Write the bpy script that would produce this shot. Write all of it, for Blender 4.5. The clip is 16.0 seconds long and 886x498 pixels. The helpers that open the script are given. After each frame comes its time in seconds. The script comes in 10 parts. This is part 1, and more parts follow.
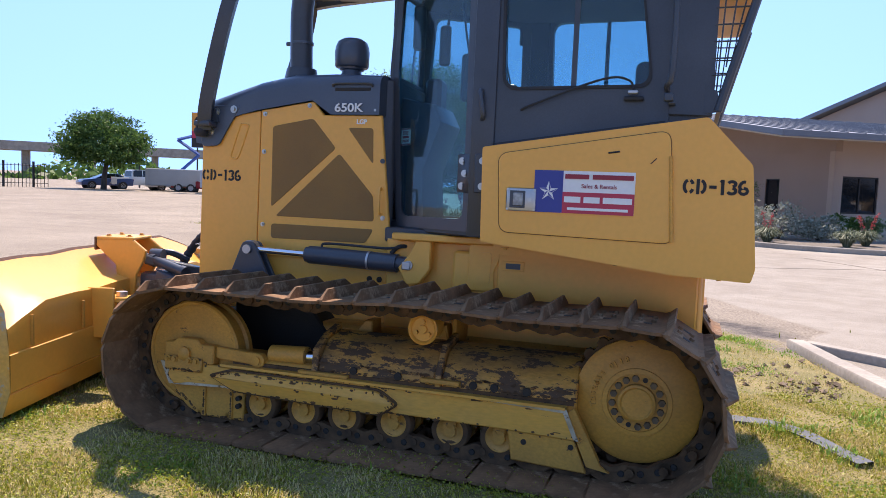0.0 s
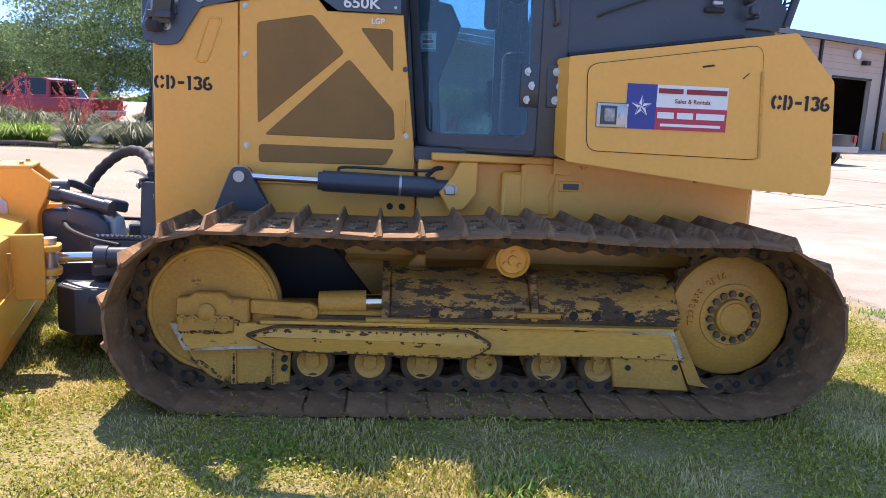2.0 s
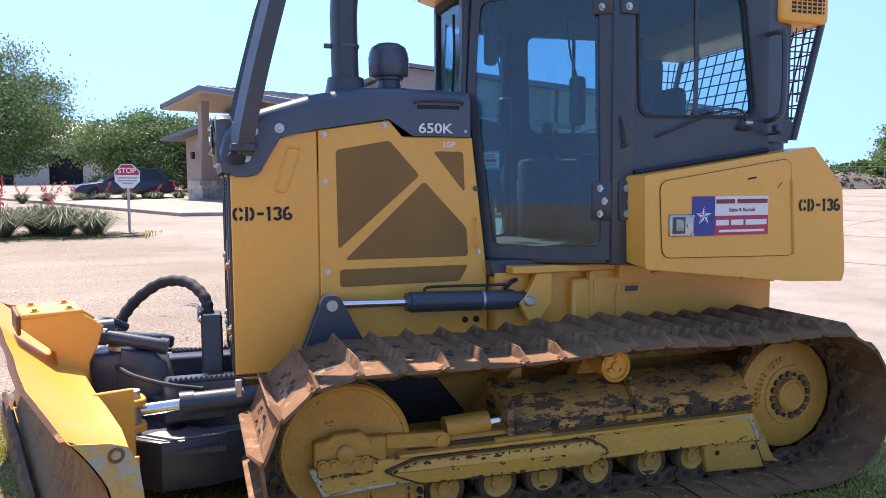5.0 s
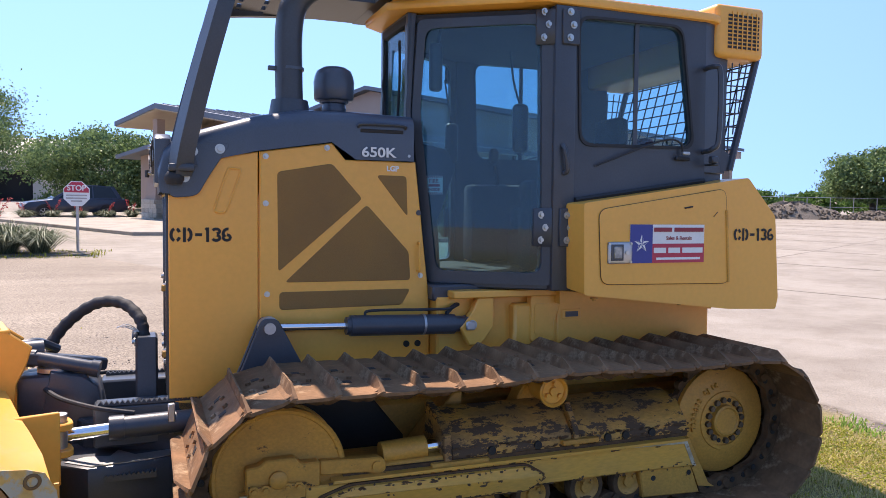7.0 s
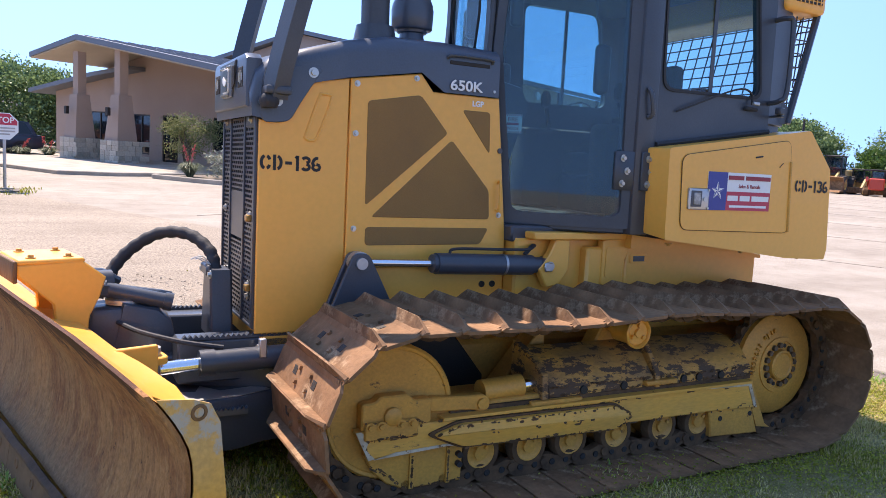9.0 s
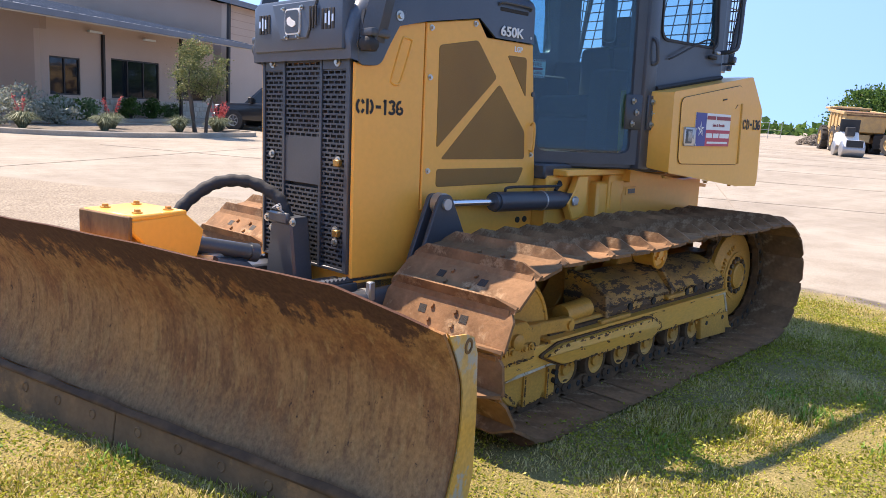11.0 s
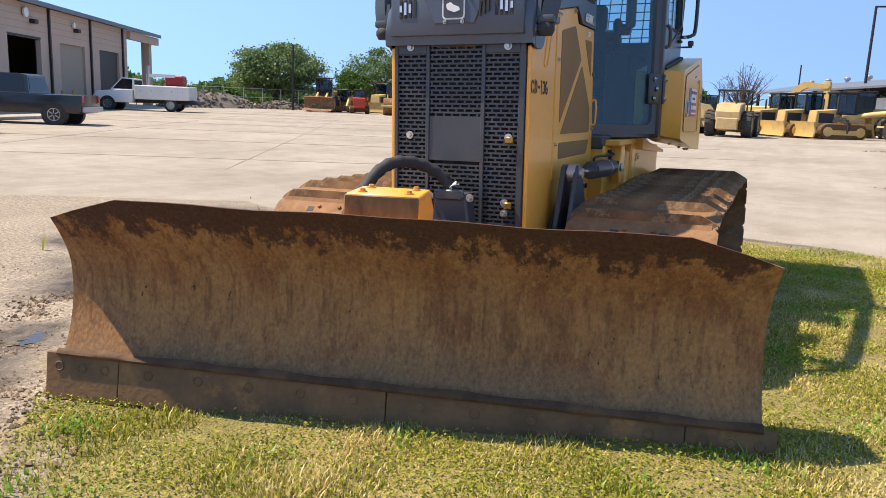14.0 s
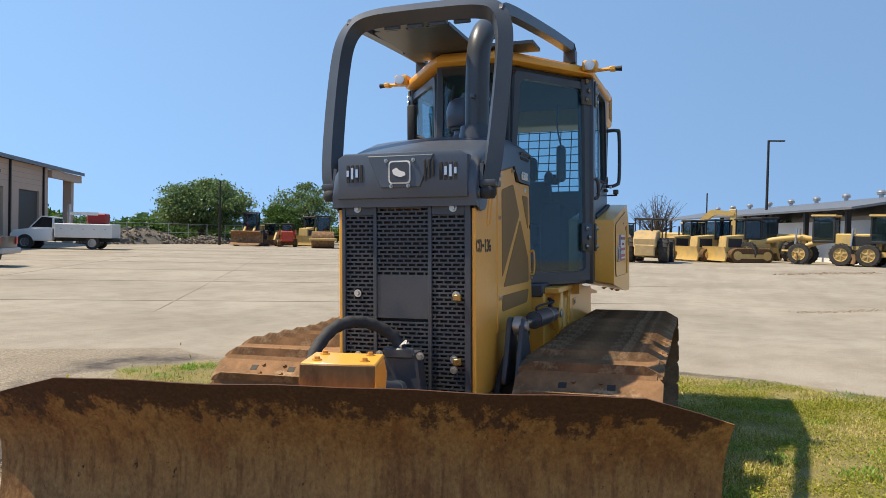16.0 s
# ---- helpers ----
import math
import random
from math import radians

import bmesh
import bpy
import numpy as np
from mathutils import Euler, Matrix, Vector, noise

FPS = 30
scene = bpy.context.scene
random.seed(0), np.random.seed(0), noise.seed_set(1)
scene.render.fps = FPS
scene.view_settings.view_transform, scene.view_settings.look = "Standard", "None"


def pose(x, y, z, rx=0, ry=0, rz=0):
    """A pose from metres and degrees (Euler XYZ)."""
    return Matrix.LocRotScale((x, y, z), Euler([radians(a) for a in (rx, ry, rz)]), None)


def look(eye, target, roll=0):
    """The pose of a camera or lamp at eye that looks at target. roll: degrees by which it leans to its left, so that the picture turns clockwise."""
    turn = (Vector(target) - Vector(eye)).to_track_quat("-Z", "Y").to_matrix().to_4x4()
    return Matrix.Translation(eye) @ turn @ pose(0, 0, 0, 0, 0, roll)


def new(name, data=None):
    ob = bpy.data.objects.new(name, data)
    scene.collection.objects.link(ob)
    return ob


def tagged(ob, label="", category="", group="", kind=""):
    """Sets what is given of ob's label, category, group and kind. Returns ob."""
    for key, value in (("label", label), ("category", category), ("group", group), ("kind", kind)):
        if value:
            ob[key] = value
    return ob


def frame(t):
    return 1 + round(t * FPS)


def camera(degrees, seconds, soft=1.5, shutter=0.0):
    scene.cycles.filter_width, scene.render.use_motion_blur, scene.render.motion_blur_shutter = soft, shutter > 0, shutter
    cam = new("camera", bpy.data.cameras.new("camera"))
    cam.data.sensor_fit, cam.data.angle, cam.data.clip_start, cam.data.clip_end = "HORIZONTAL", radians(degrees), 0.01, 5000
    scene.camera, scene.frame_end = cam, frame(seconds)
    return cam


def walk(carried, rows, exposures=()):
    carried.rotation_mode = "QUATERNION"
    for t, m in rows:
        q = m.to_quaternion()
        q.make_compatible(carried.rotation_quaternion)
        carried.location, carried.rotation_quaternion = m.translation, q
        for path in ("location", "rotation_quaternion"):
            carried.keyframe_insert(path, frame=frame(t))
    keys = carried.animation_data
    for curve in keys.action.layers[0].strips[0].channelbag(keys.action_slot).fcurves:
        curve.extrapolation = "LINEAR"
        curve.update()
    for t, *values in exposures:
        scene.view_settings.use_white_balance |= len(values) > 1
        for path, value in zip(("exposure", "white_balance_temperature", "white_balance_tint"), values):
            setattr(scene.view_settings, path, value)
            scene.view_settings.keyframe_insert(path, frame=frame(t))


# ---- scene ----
cam = camera(60.7, 16.0, 0.7)
PATH = [
    (0, (1.173, -4.221, 1.404), (0.553, -2.327, 1.239), 2.21),
    (0.5, (0.764, -4.117, 1.395), (0.240, -2.198, 1.201), 2.47),
    (1, (0.309, -4.082, 1.372), (-0.061, -2.131, 1.124), 2.80),
    (1.5, (-0.134, -4.086, 1.355), (-0.273, -2.114, 1.052), 2.59),
    (2, (-0.549, -4.038, 1.358), (-0.395, -2.078, 0.991), 2.53),
    (2.5, (-0.948, -4.018, 1.470), (-0.495, -2.114, 1.061), 3.07),
    (3, (-1.209, -3.937, 1.508), (-0.713, -2.041, 1.107), 2.71),
    (3.5, (-1.455, -3.848, 1.477), (-0.970, -1.945, 1.101), 1.60),
    (4, (-1.694, -3.836, 1.497), (-1.209, -1.935, 1.108), 0.70),
    (4.5, (-1.818, -3.854, 1.572), (-1.286, -1.957, 1.230), 0.24),
    (5, (-1.816, -3.869, 1.631), (-1.193, -1.980, 1.418), 0.11),
    (5.2, (-1.814, -3.880, 1.643), (-1.153, -1.999, 1.484), 0.13),
    (7.3, (-1.734, -3.903, 1.631), (-1.002, -2.048, 1.480), 1.39),
    (7.5, (-1.795, -3.873, 1.598), (-1.070, -2.017, 1.430), 2.09),
    (8, (-1.981, -3.843, 1.595), (-1.242, -1.997, 1.386), 3.10),
    (8.5, (-2.165, -3.705, 1.547), (-1.373, -1.882, 1.331), 3.54),
    (9, (-2.434, -3.523, 1.521), (-1.513, -1.767, 1.260), 3.65),
    (9.2, (-2.570, -3.493, 1.516), (-1.580, -1.779, 1.232), 3.40),
    (11.3, (-3.837, -2.683, 1.403), (-2.380, -1.361, 1.044), 3.70),
    (11.5, (-3.945, -2.565, 1.377), (-2.456, -1.277, 1.028), 3.73),
    (12, (-4.253, -2.338, 1.382), (-2.698, -1.137, 1.013), 3.98),
    (12.5, (-4.592, -2.116, 1.379), (-2.976, -1.004, 0.991), 3.74),
    (13, (-4.759, -1.878, 1.360), (-3.091, -0.842, 0.981), 3.38),
    (13.5, (-4.882, -1.629, 1.327), (-3.145, -0.717, 0.938), 3.14),
    (14, (-5.032, -1.403, 1.335), (-3.235, -0.612, 0.953), 2.39),
    (14.5, (-5.064, -1.313, 1.366), (-3.236, -0.583, 1.017), 1.71),
    (15, (-5.067, -1.307, 1.406), (-3.208, -0.617, 1.151), 1.51),
    (15.5, (-5.075, -1.305, 1.447), (-3.190, -0.649, 1.315), 1.31),
    (16, (-5.085, -1.314, 1.473), (-3.191, -0.674, 1.433), 1.32),
]
EXPOSURES = [(t, ev, 7100 if t < 10 else 7700 if t < 14.2 else 7900 if t < 15.2 else 8000, 21 if t < 10 else 17 if t < 14.2 else 11 if t < 15.2 else 6) for t, ev in ((0, 1.44), (1.5, 1.87), (2.0, 1.92), (3.5, 1.93), (4.5, 1.84), (5, 1.67), (7.5, 1.45), (8.5, 1.69), (9, 1.7), (11.5, 1.66), (13, 1.48), (14.5, 1.36), (15, 1.36), (15.5, 1.05), (16, 1.0))]
walk(cam, [(t, look(eye, target, roll)) for t, eye, target, roll in PATH], EXPOSURES)

# ---- world and sun ----
world = bpy.data.worlds.new("world")
scene.world = world
world.use_nodes = True
_wn = world.node_tree.nodes
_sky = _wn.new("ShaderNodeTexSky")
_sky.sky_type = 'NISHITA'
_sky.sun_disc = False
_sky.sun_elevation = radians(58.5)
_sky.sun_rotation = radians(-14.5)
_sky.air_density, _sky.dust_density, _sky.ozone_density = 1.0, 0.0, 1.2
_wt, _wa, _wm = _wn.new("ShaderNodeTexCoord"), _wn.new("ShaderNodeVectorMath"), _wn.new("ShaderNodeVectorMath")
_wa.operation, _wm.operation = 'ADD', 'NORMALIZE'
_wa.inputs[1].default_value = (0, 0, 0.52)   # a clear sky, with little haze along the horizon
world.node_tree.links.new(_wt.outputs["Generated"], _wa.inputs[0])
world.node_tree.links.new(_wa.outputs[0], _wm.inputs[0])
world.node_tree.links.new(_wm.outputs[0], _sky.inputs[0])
_wc = _wn.new("ShaderNodeMix")
_wc.data_type, _wc.blend_type = 'RGBA', 'MULTIPLY'
_wc.inputs["Factor"].default_value, _wc.inputs["B"].default_value = 1.0, (0.73, 0.885, 1.0, 1)
world.node_tree.links.new(_sky.outputs[0], _wc.inputs["A"])
world.node_tree.links.new(_wc.outputs["Result"], _wn["Background"].inputs[0])
_wn["Background"].inputs[1].default_value = 0.14
sun = new("sun", bpy.data.lights.new("sun", 'SUN'))
sun.data.energy, sun.data.angle, sun.data.color = 3.1, radians(0.6), (1.0, 0.93, 0.83)
sun.matrix_world = look((-1.55, 6.0, 10.0), (0, 0, 0))

# ---- materials ----
def mat(name, base, rough=0.6, metal=0.0, second=None, scale=6.0, amount=0.35, bump=0.15, fine=60.0, island=0.0, obj=0.0,
        wear=None, wear_scale=3.0, wear_at=0.62, wear_soft=0.06, coat=0.0, stretch=(1, 1, 1), spec=0.5):
    """Two-scale noise colour, fine bump, optional worn patches (colour, roughness) of their own shape."""
    m = bpy.data.materials.new(name)
    m.use_nodes = True
    nt = m.node_tree
    nd, ln = nt.nodes, nt.links
    bs = nd["Principled BSDF"]
    tc = nd.new("ShaderNodeTexCoord")
    mp = nd.new("ShaderNodeMapping")
    mp.inputs["Scale"].default_value = stretch
    ln.new(tc.outputs["Object"], mp.inputs[0])
    n1 = nd.new("ShaderNodeTexNoise")
    n1.inputs["Scale"].default_value, n1.inputs["Detail"].default_value = scale, 6
    n2 = nd.new("ShaderNodeTexNoise")
    n2.inputs["Scale"].default_value, n2.inputs["Detail"].default_value = fine, 4
    ln.new(mp.outputs[0], n1.inputs["Vector"])
    ln.new(mp.outputs[0], n2.inputs["Vector"])
    second = second or tuple(c * 0.72 for c in base)
    mix = nd.new("ShaderNodeMix")
    mix.data_type = 'RGBA'
    mix.inputs["A"].default_value, mix.inputs["B"].default_value = (*base, 1), (*second, 1)
    r1 = nd.new("ShaderNodeMapRange")
    r1.inputs["From Min"].default_value, r1.inputs["From Max"].default_value = 0.35, 0.7
    r1.inputs["To Max"].default_value = amount * 2
    ln.new(n1.outputs[0], r1.inputs[0])
    ln.new(r1.outputs[0], mix.inputs["Factor"])
    col = mix.outputs["Result"]
    grain = nd.new("ShaderNodeMix")
    grain.data_type, grain.blend_type = 'RGBA', 'MULTIPLY'
    gr = nd.new("ShaderNodeMapRange")
    gr.inputs["From Min"].default_value, gr.inputs["From Max"].default_value = 0.3, 0.7
    gr.inputs["To Min"].default_value, gr.inputs["To Max"].default_value = 0.82, 1.12
    ln.new(n2.outputs[0], gr.inputs[0])
    grain.inputs["Factor"].default_value = min(1.0, amount * 1.6)
    ln.new(col, grain.inputs["A"])
    ln.new(gr.outputs[0], grain.inputs["B"])
    col = grain.outputs["Result"]
    if island or obj:
        src = nd.new("ShaderNodeNewGeometry").outputs["Random Per Island"] if island else nd.new("ShaderNodeObjectInfo").outputs["Random"]
        k = island or obj
        rr = nd.new("ShaderNodeMapRange")
        rr.inputs["To Min"].default_value, rr.inputs["To Max"].default_value = 1 - k, 1 + k
        ln.new(src, rr.inputs[0])
        mm = nd.new("ShaderNodeMix")
        mm.data_type, mm.blend_type = 'RGBA', 'MULTIPLY'
        mm.inputs["Factor"].default_value = 1
        ln.new(col, mm.inputs["A"])
        ln.new(rr.outputs[0], mm.inputs["B"])
        col = mm.outputs["Result"]
    rough_out = None
    if wear:
        wn = nd.new("ShaderNodeTexNoise")
        wn.inputs["Scale"].default_value, wn.inputs["Detail"].default_value, wn.inputs["Roughness"].default_value = wear_scale, 12, 0.74
        ln.new(mp.outputs[0], wn.inputs["Vector"])
        wr = nd.new("ShaderNodeMapRange")
        wr.inputs["From Min"].default_value, wr.inputs["From Max"].default_value = wear_at, wear_at + wear_soft
        ln.new(wn.outputs[0], wr.inputs[0])
        wm = nd.new("ShaderNodeMix")
        wm.data_type = 'RGBA'
        wm.inputs["B"].default_value = (*wear, 1)
        ln.new(col, wm.inputs["A"])
        ln.new(wr.outputs[0], wm.inputs["Factor"])
        col = wm.outputs["Result"]
        rm = nd.new("ShaderNodeMapRange")
        rm.inputs["To Min"].default_value, rm.inputs["To Max"].default_value = rough, 0.85
        ln.new(wr.outputs[0], rm.inputs[0])
        rough_out = rm.outputs[0]
    ln.new(col, bs.inputs["Base Color"])
    bs.inputs["Specular IOR Level"].default_value = spec
    bs.inputs["Roughness"].default_value = rough
    if rough_out:
        ln.new(rough_out, bs.inputs["Roughness"])
    bs.inputs["Metallic"].default_value = metal
    bs.inputs["Coat Weight"].default_value = coat
    if bump:
        bp = nd.new("ShaderNodeBump")
        bp.inputs["Strength"].default_value, bp.inputs["Distance"].default_value = bump, 0.01
        ln.new(n2.outputs[0], bp.inputs["Height"])
        ln.new(bp.outputs[0], bs.inputs["Normal"])
    return m


YEL = (0.87, 0.41, 0.066)
M_yellow = mat("yellow_paint", YEL, 0.38, second=(0.78, 0.36, 0.058), scale=1.6, amount=0.12, bump=0.015, fine=40, coat=0.15,
               wear=(0.33, 0.2, 0.07), wear_scale=9, wear_at=0.71, wear_soft=0.05)
M_yellow_worn = mat("worn_yellow_paint", (0.70, 0.335, 0.052), 0.52, second=(0.42, 0.2, 0.045), scale=2.6, amount=0.42, bump=0.1, fine=70,
                    wear=(0.11, 0.06, 0.032), wear_scale=11, wear_at=0.61, wear_soft=0.06, stretch=(1, 1, 1.3))
M_yellow_chip = mat("chipped_yellow_paint", (0.62, 0.30, 0.052), 0.62, second=(0.30, 0.155, 0.05), scale=6, amount=0.6, bump=0.25, fine=60,
                    wear=(0.10, 0.058, 0.033), wear_scale=13, wear_at=0.51, wear_soft=0.025, stretch=(0.6, 1, 1.5))
M_scrape = mat("scraped_yellow_paint", (0.78, 0.385, 0.06), 0.48, second=(0.58, 0.32, 0.085), scale=4, amount=0.35, bump=0.08, fine=60,
               wear=(0.16, 0.095, 0.05), wear_scale=12, wear_at=0.62, wear_soft=0.03, stretch=(0.4, 1, 1.6))
M_black = mat("black_paint", (0.047, 0.053, 0.064), 0.34, second=(0.07, 0.078, 0.092), scale=4, amount=0.3, bump=0.05, fine=120)
M_hood = mat("dark_grey_plastic", (0.066, 0.082, 0.11), 0.3, second=(0.092, 0.11, 0.138), scale=3, amount=0.3, bump=0.04, fine=150)
M_rubber = mat("black_rubber", (0.03, 0.031, 0.034), 0.75, amount=0.3, bump=0.2, fine=80)
M_steel = mat("chrome_steel", (0.75, 0.76, 0.78), 0.16, 1.0, amount=0.05, bump=0.0)
M_bolt = mat("zinc_bolt", (0.55, 0.55, 0.52), 0.35, 0.9, amount=0.2, bump=0.05)
M_rust = mat("rusty_track_steel", (0.27, 0.148, 0.076), 0.8, 0.0, second=(0.13, 0.072, 0.038), scale=5, amount=0.5, bump=0.3, fine=45, obj=0.16,
             wear=(0.44, 0.30, 0.18), wear_scale=4, wear_at=0.55, wear_soft=0.12, spec=0.2)
M_chain = mat("dirty_chain_steel", (0.16, 0.088, 0.044), 0.85, 0.0, second=(0.07, 0.043, 0.026), scale=12, amount=0.5, bump=0.35, fine=40, spec=0.2)
M_mesh = mat("perforated_screen", (0.27, 0.135, 0.028), 0.6, second=(0.2, 0.1, 0.025), scale=3, amount=0.35, bump=0.2, fine=260,
             wear=(0.4, 0.27, 0.1), wear_scale=6, wear_at=0.73, wear_soft=0.03)
M_stencil = mat("stencil_black", (0.015, 0.014, 0.014), 0.6, amount=0.25, bump=0.02)
M_white = mat("white_print", (0.78, 0.78, 0.76), 0.5, amount=0.08, bump=0.0)
M_red = mat("red_print", (0.52, 0.035, 0.07), 0.4, amount=0.12, bump=0.0)
M_blue = mat("blue_print", (0.035, 0.05, 0.26), 0.4, amount=0.12, bump=0.0)
M_darkred = mat("dark_red_print", (0.3, 0.02, 0.035), 0.4, amount=0.1, bump=0.0)
M_seat = mat("seat_fabric", (0.03, 0.032, 0.036), 0.85, amount=0.3, bump=0.3, fine=200)
M_headliner = mat("charcoal_headliner", (0.045, 0.05, 0.058), 0.9, amount=0.3, bump=0.2, fine=120)
M_hubbolt0 = mat("worn_paddle_steel", (0.26, 0.26, 0.25), 0.4, 0.8, second=(0.4, 0.4, 0.38), scale=30, amount=0.5, bump=0.05)
M_radiator = mat("dark_radiator", (0.026, 0.022, 0.019), 0.7, amount=0.3, bump=0.3, fine=200)
M_grey = mat("brushed_latch_steel", (0.5, 0.5, 0.5), 0.4, 0.8, amount=0.15, bump=0.02)
M_lens = mat("lamp_lens", (0.6, 0.62, 0.65), 0.1, 0.4, amount=0.1, bump=0.0)


def glass(name, tint, alpha):
    m = bpy.data.materials.new(name)
    m.use_nodes = True
    nd, ln = m.node_tree.nodes, m.node_tree.links
    nd.remove(nd["Principled BSDF"])
    tr, gl, fr, mx = nd.new("ShaderNodeBsdfTransparent"), nd.new("ShaderNodeBsdfGlossy"), nd.new("ShaderNodeLayerWeight"), nd.new("ShaderNodeMixShader")
    tr.inputs[0].default_value = (*tint, 1)
    gl.inputs["Roughness"].default_value = 0.02
    fr.inputs[0].default_value = 0.5
    pw, sc = nd.new("ShaderNodeMath"), nd.new("ShaderNodeMath")
    pw.operation, sc.operation = 'POWER', 'MULTIPLY_ADD'
    pw.inputs[1].default_value, sc.inputs[1].default_value, sc.inputs[2].default_value = 4.5, 0.5, alpha
    ln.new(fr.outputs["Facing"], pw.inputs[0])
    ln.new(pw.outputs[0], sc.inputs[0])
    # thin dust film, with reflected blue haze put into its colour
    df, dm, nz, nr = nd.new("ShaderNodeBsdfDiffuse"), nd.new("ShaderNodeMixShader"), nd.new("ShaderNodeTexNoise"), nd.new("ShaderNodeMapRange")
    df.inputs[0].default_value = (0.26, 0.44, 0.56, 1)
    nz.inputs["Scale"].default_value, nz.inputs["Detail"].default_value = 5.0, 6
    nr.inputs["To Min"].default_value, nr.inputs["To Max"].default_value = 0.012, 0.04
    ln.new(nz.outputs[0], nr.inputs[0])
    ln.new(nr.outputs[0], dm.inputs[0])
    ln.new(tr.outputs[0], dm.inputs[1])
    ln.new(df.outputs[0], dm.inputs[2])
    ln.new(sc.outputs[0], mx.inputs[0])
    ln.new(dm.outputs[0], mx.inputs[1])
    ln.new(gl.outputs[0], mx.inputs[2])
    ln.new(mx.outputs[0], nd["Material Output"].inputs[0])
    return m


M_darkglass = glass("dark_cab_glass", (0.42, 0.48, 0.5), 0.06)
M_glass = glass("tinted_cab_glass", (0.58, 0.78, 0.83), 0.05)
M_winglass = mat("dark_window_glass", (0.012, 0.016, 0.02), 0.04, 0.0, amount=0.1, bump=0.0)


# ---- mesh helpers ----
def box(bm, x0, x1, y0, y1, z0, z1, bev=0.0, seg=1):
    v = [bm.verts.new((x, y, z)) for x in (x0, x1) for y in (y0, y1) for z in (z0, z1)]
    fs = [bm.faces.new([v[i] for i in f]) for f in ((0, 1, 3, 2), (4, 6, 7, 5), (0, 4, 5, 1), (2, 3, 7, 6), (0, 2, 6, 4), (1, 5, 7, 3))]
    if bev:
        es = list({e for f in fs for e in f.edges})
        bmesh.ops.bevel(bm, geom=es, offset=bev, segments=seg, affect='EDGES', profile=0.5)


def prism(bm, pts, a, b, axis='y', bev=0.0, seg=1):
    """A flat polygon given in the plane across an axis, pulled from a to b along it."""
    def p3(p, h):
        return {'y': (p[0], h, p[1]), 'z': (p[0], p[1], h), 'x': (h, p[0], p[1])}[axis]
    A = [bm.verts.new(p3(p, a)) for p in pts]
    B = [bm.verts.new(p3(p, b)) for p in pts]
    n = len(pts)
    fs = [bm.faces.new(A), bm.faces.new(B[::-1])]
    fs += [bm.faces.new((A[i], B[i], B[(i + 1) % n], A[(i + 1) % n])) for i in range(n)]
    bmesh.ops.recalc_face_normals(bm, faces=fs)
    if bev:
        es = list(set(fs[0].edges) | set(fs[1].edges))
        bmesh.ops.bevel(bm, geom=es, offset=bev, segments=seg, affect='EDGES', profile=0.5)


def cyl(bm, p0, p1, r0, r1=None, seg=20, cap=True):
    p0, p1 = Vector(p0), Vector(p1)
    r1 = r0 if r1 is None else r1
    q = (p1 - p0).to_track_quat('Z', 'Y')
    R0, R1 = [], []
    for i in range(seg):
        a = 2 * math.pi * i / seg
        d = q @ Vector((math.cos(a), math.sin(a), 0))
        R0.append(bm.verts.new(p0 + d * r0))
        R1.append(bm.verts.new(p1 + d * r1))
    fs = [bm.faces.new((R0[i], R0[(i + 1) % seg], R1[(i + 1) % seg], R1[i])) for i in range(seg)]
    if cap:
        fs += [bm.faces.new(R0[::-1]), bm.faces.new(R1)]


def lathe(bm, prof, origin, axis=(0, 0, 1), seg=32):
    """Turn a profile of (radius, height) about an axis."""
    q = Vector(axis).to_track_quat('Z', 'Y')
    o = Vector(origin)
    rings = []
    for r, h in prof:
        if r < 1e-5:
            rings.append([bm.verts.new(o + q @ Vector((0, 0, h)))])
        else:
            rings.append([bm.verts.new(o + q @ Vector((r * math.cos(2 * math.pi * i / seg), r * math.sin(2 * math.pi * i / seg), h))) for i in range(seg)])
    for A, B in zip(rings, rings[1:]):
        for i in range(seg):
            j = (i + 1) % seg
            if len(A) == 1 and len(B) == 1:
                continue
            if len(A) == 1:
                bm.faces.new((A[0], B[i], B[j]))
            elif len(B) == 1:
                bm.faces.new((A[i], A[j], B[0]))
            else:
                bm.faces.new((A[i], A[j], B[j], B[i]))
    bmesh.ops.recalc_face_normals(bm, faces=bm.faces[:])


def tube(bm, pts, r, seg=10, caps=True, turn=0.0):
    pts = [Vector(p) for p in pts]
    rad = r if isinstance(r, (list, tuple)) else [r] * len(pts)
    rings, q = [], None
    for i, p in enumerate(pts):
        d = (pts[min(i + 1, len(pts) - 1)] - pts[max(i - 1, 0)]).normalized()
        q = d.to_track_quat('Z', 'Y') if q is None else (q @ Vector((0, 0, 1))).rotation_difference(d) @ q
        rings.append([bm.verts.new(p + q @ Vector((rad[i] * math.cos(2 * math.pi * k / seg + turn), rad[i] * math.sin(2 * math.pi * k / seg + turn), 0))) for k in range(seg)])
    for A, B in zip(rings, rings[1:]):
        for k in range(seg):
            bm.faces.new((A[k], A[(k + 1) % seg], B[(k + 1) % seg], B[k]))
    if caps:
        bm.faces.new(rings[0][::-1])
        bm.faces.new(rings[-1])


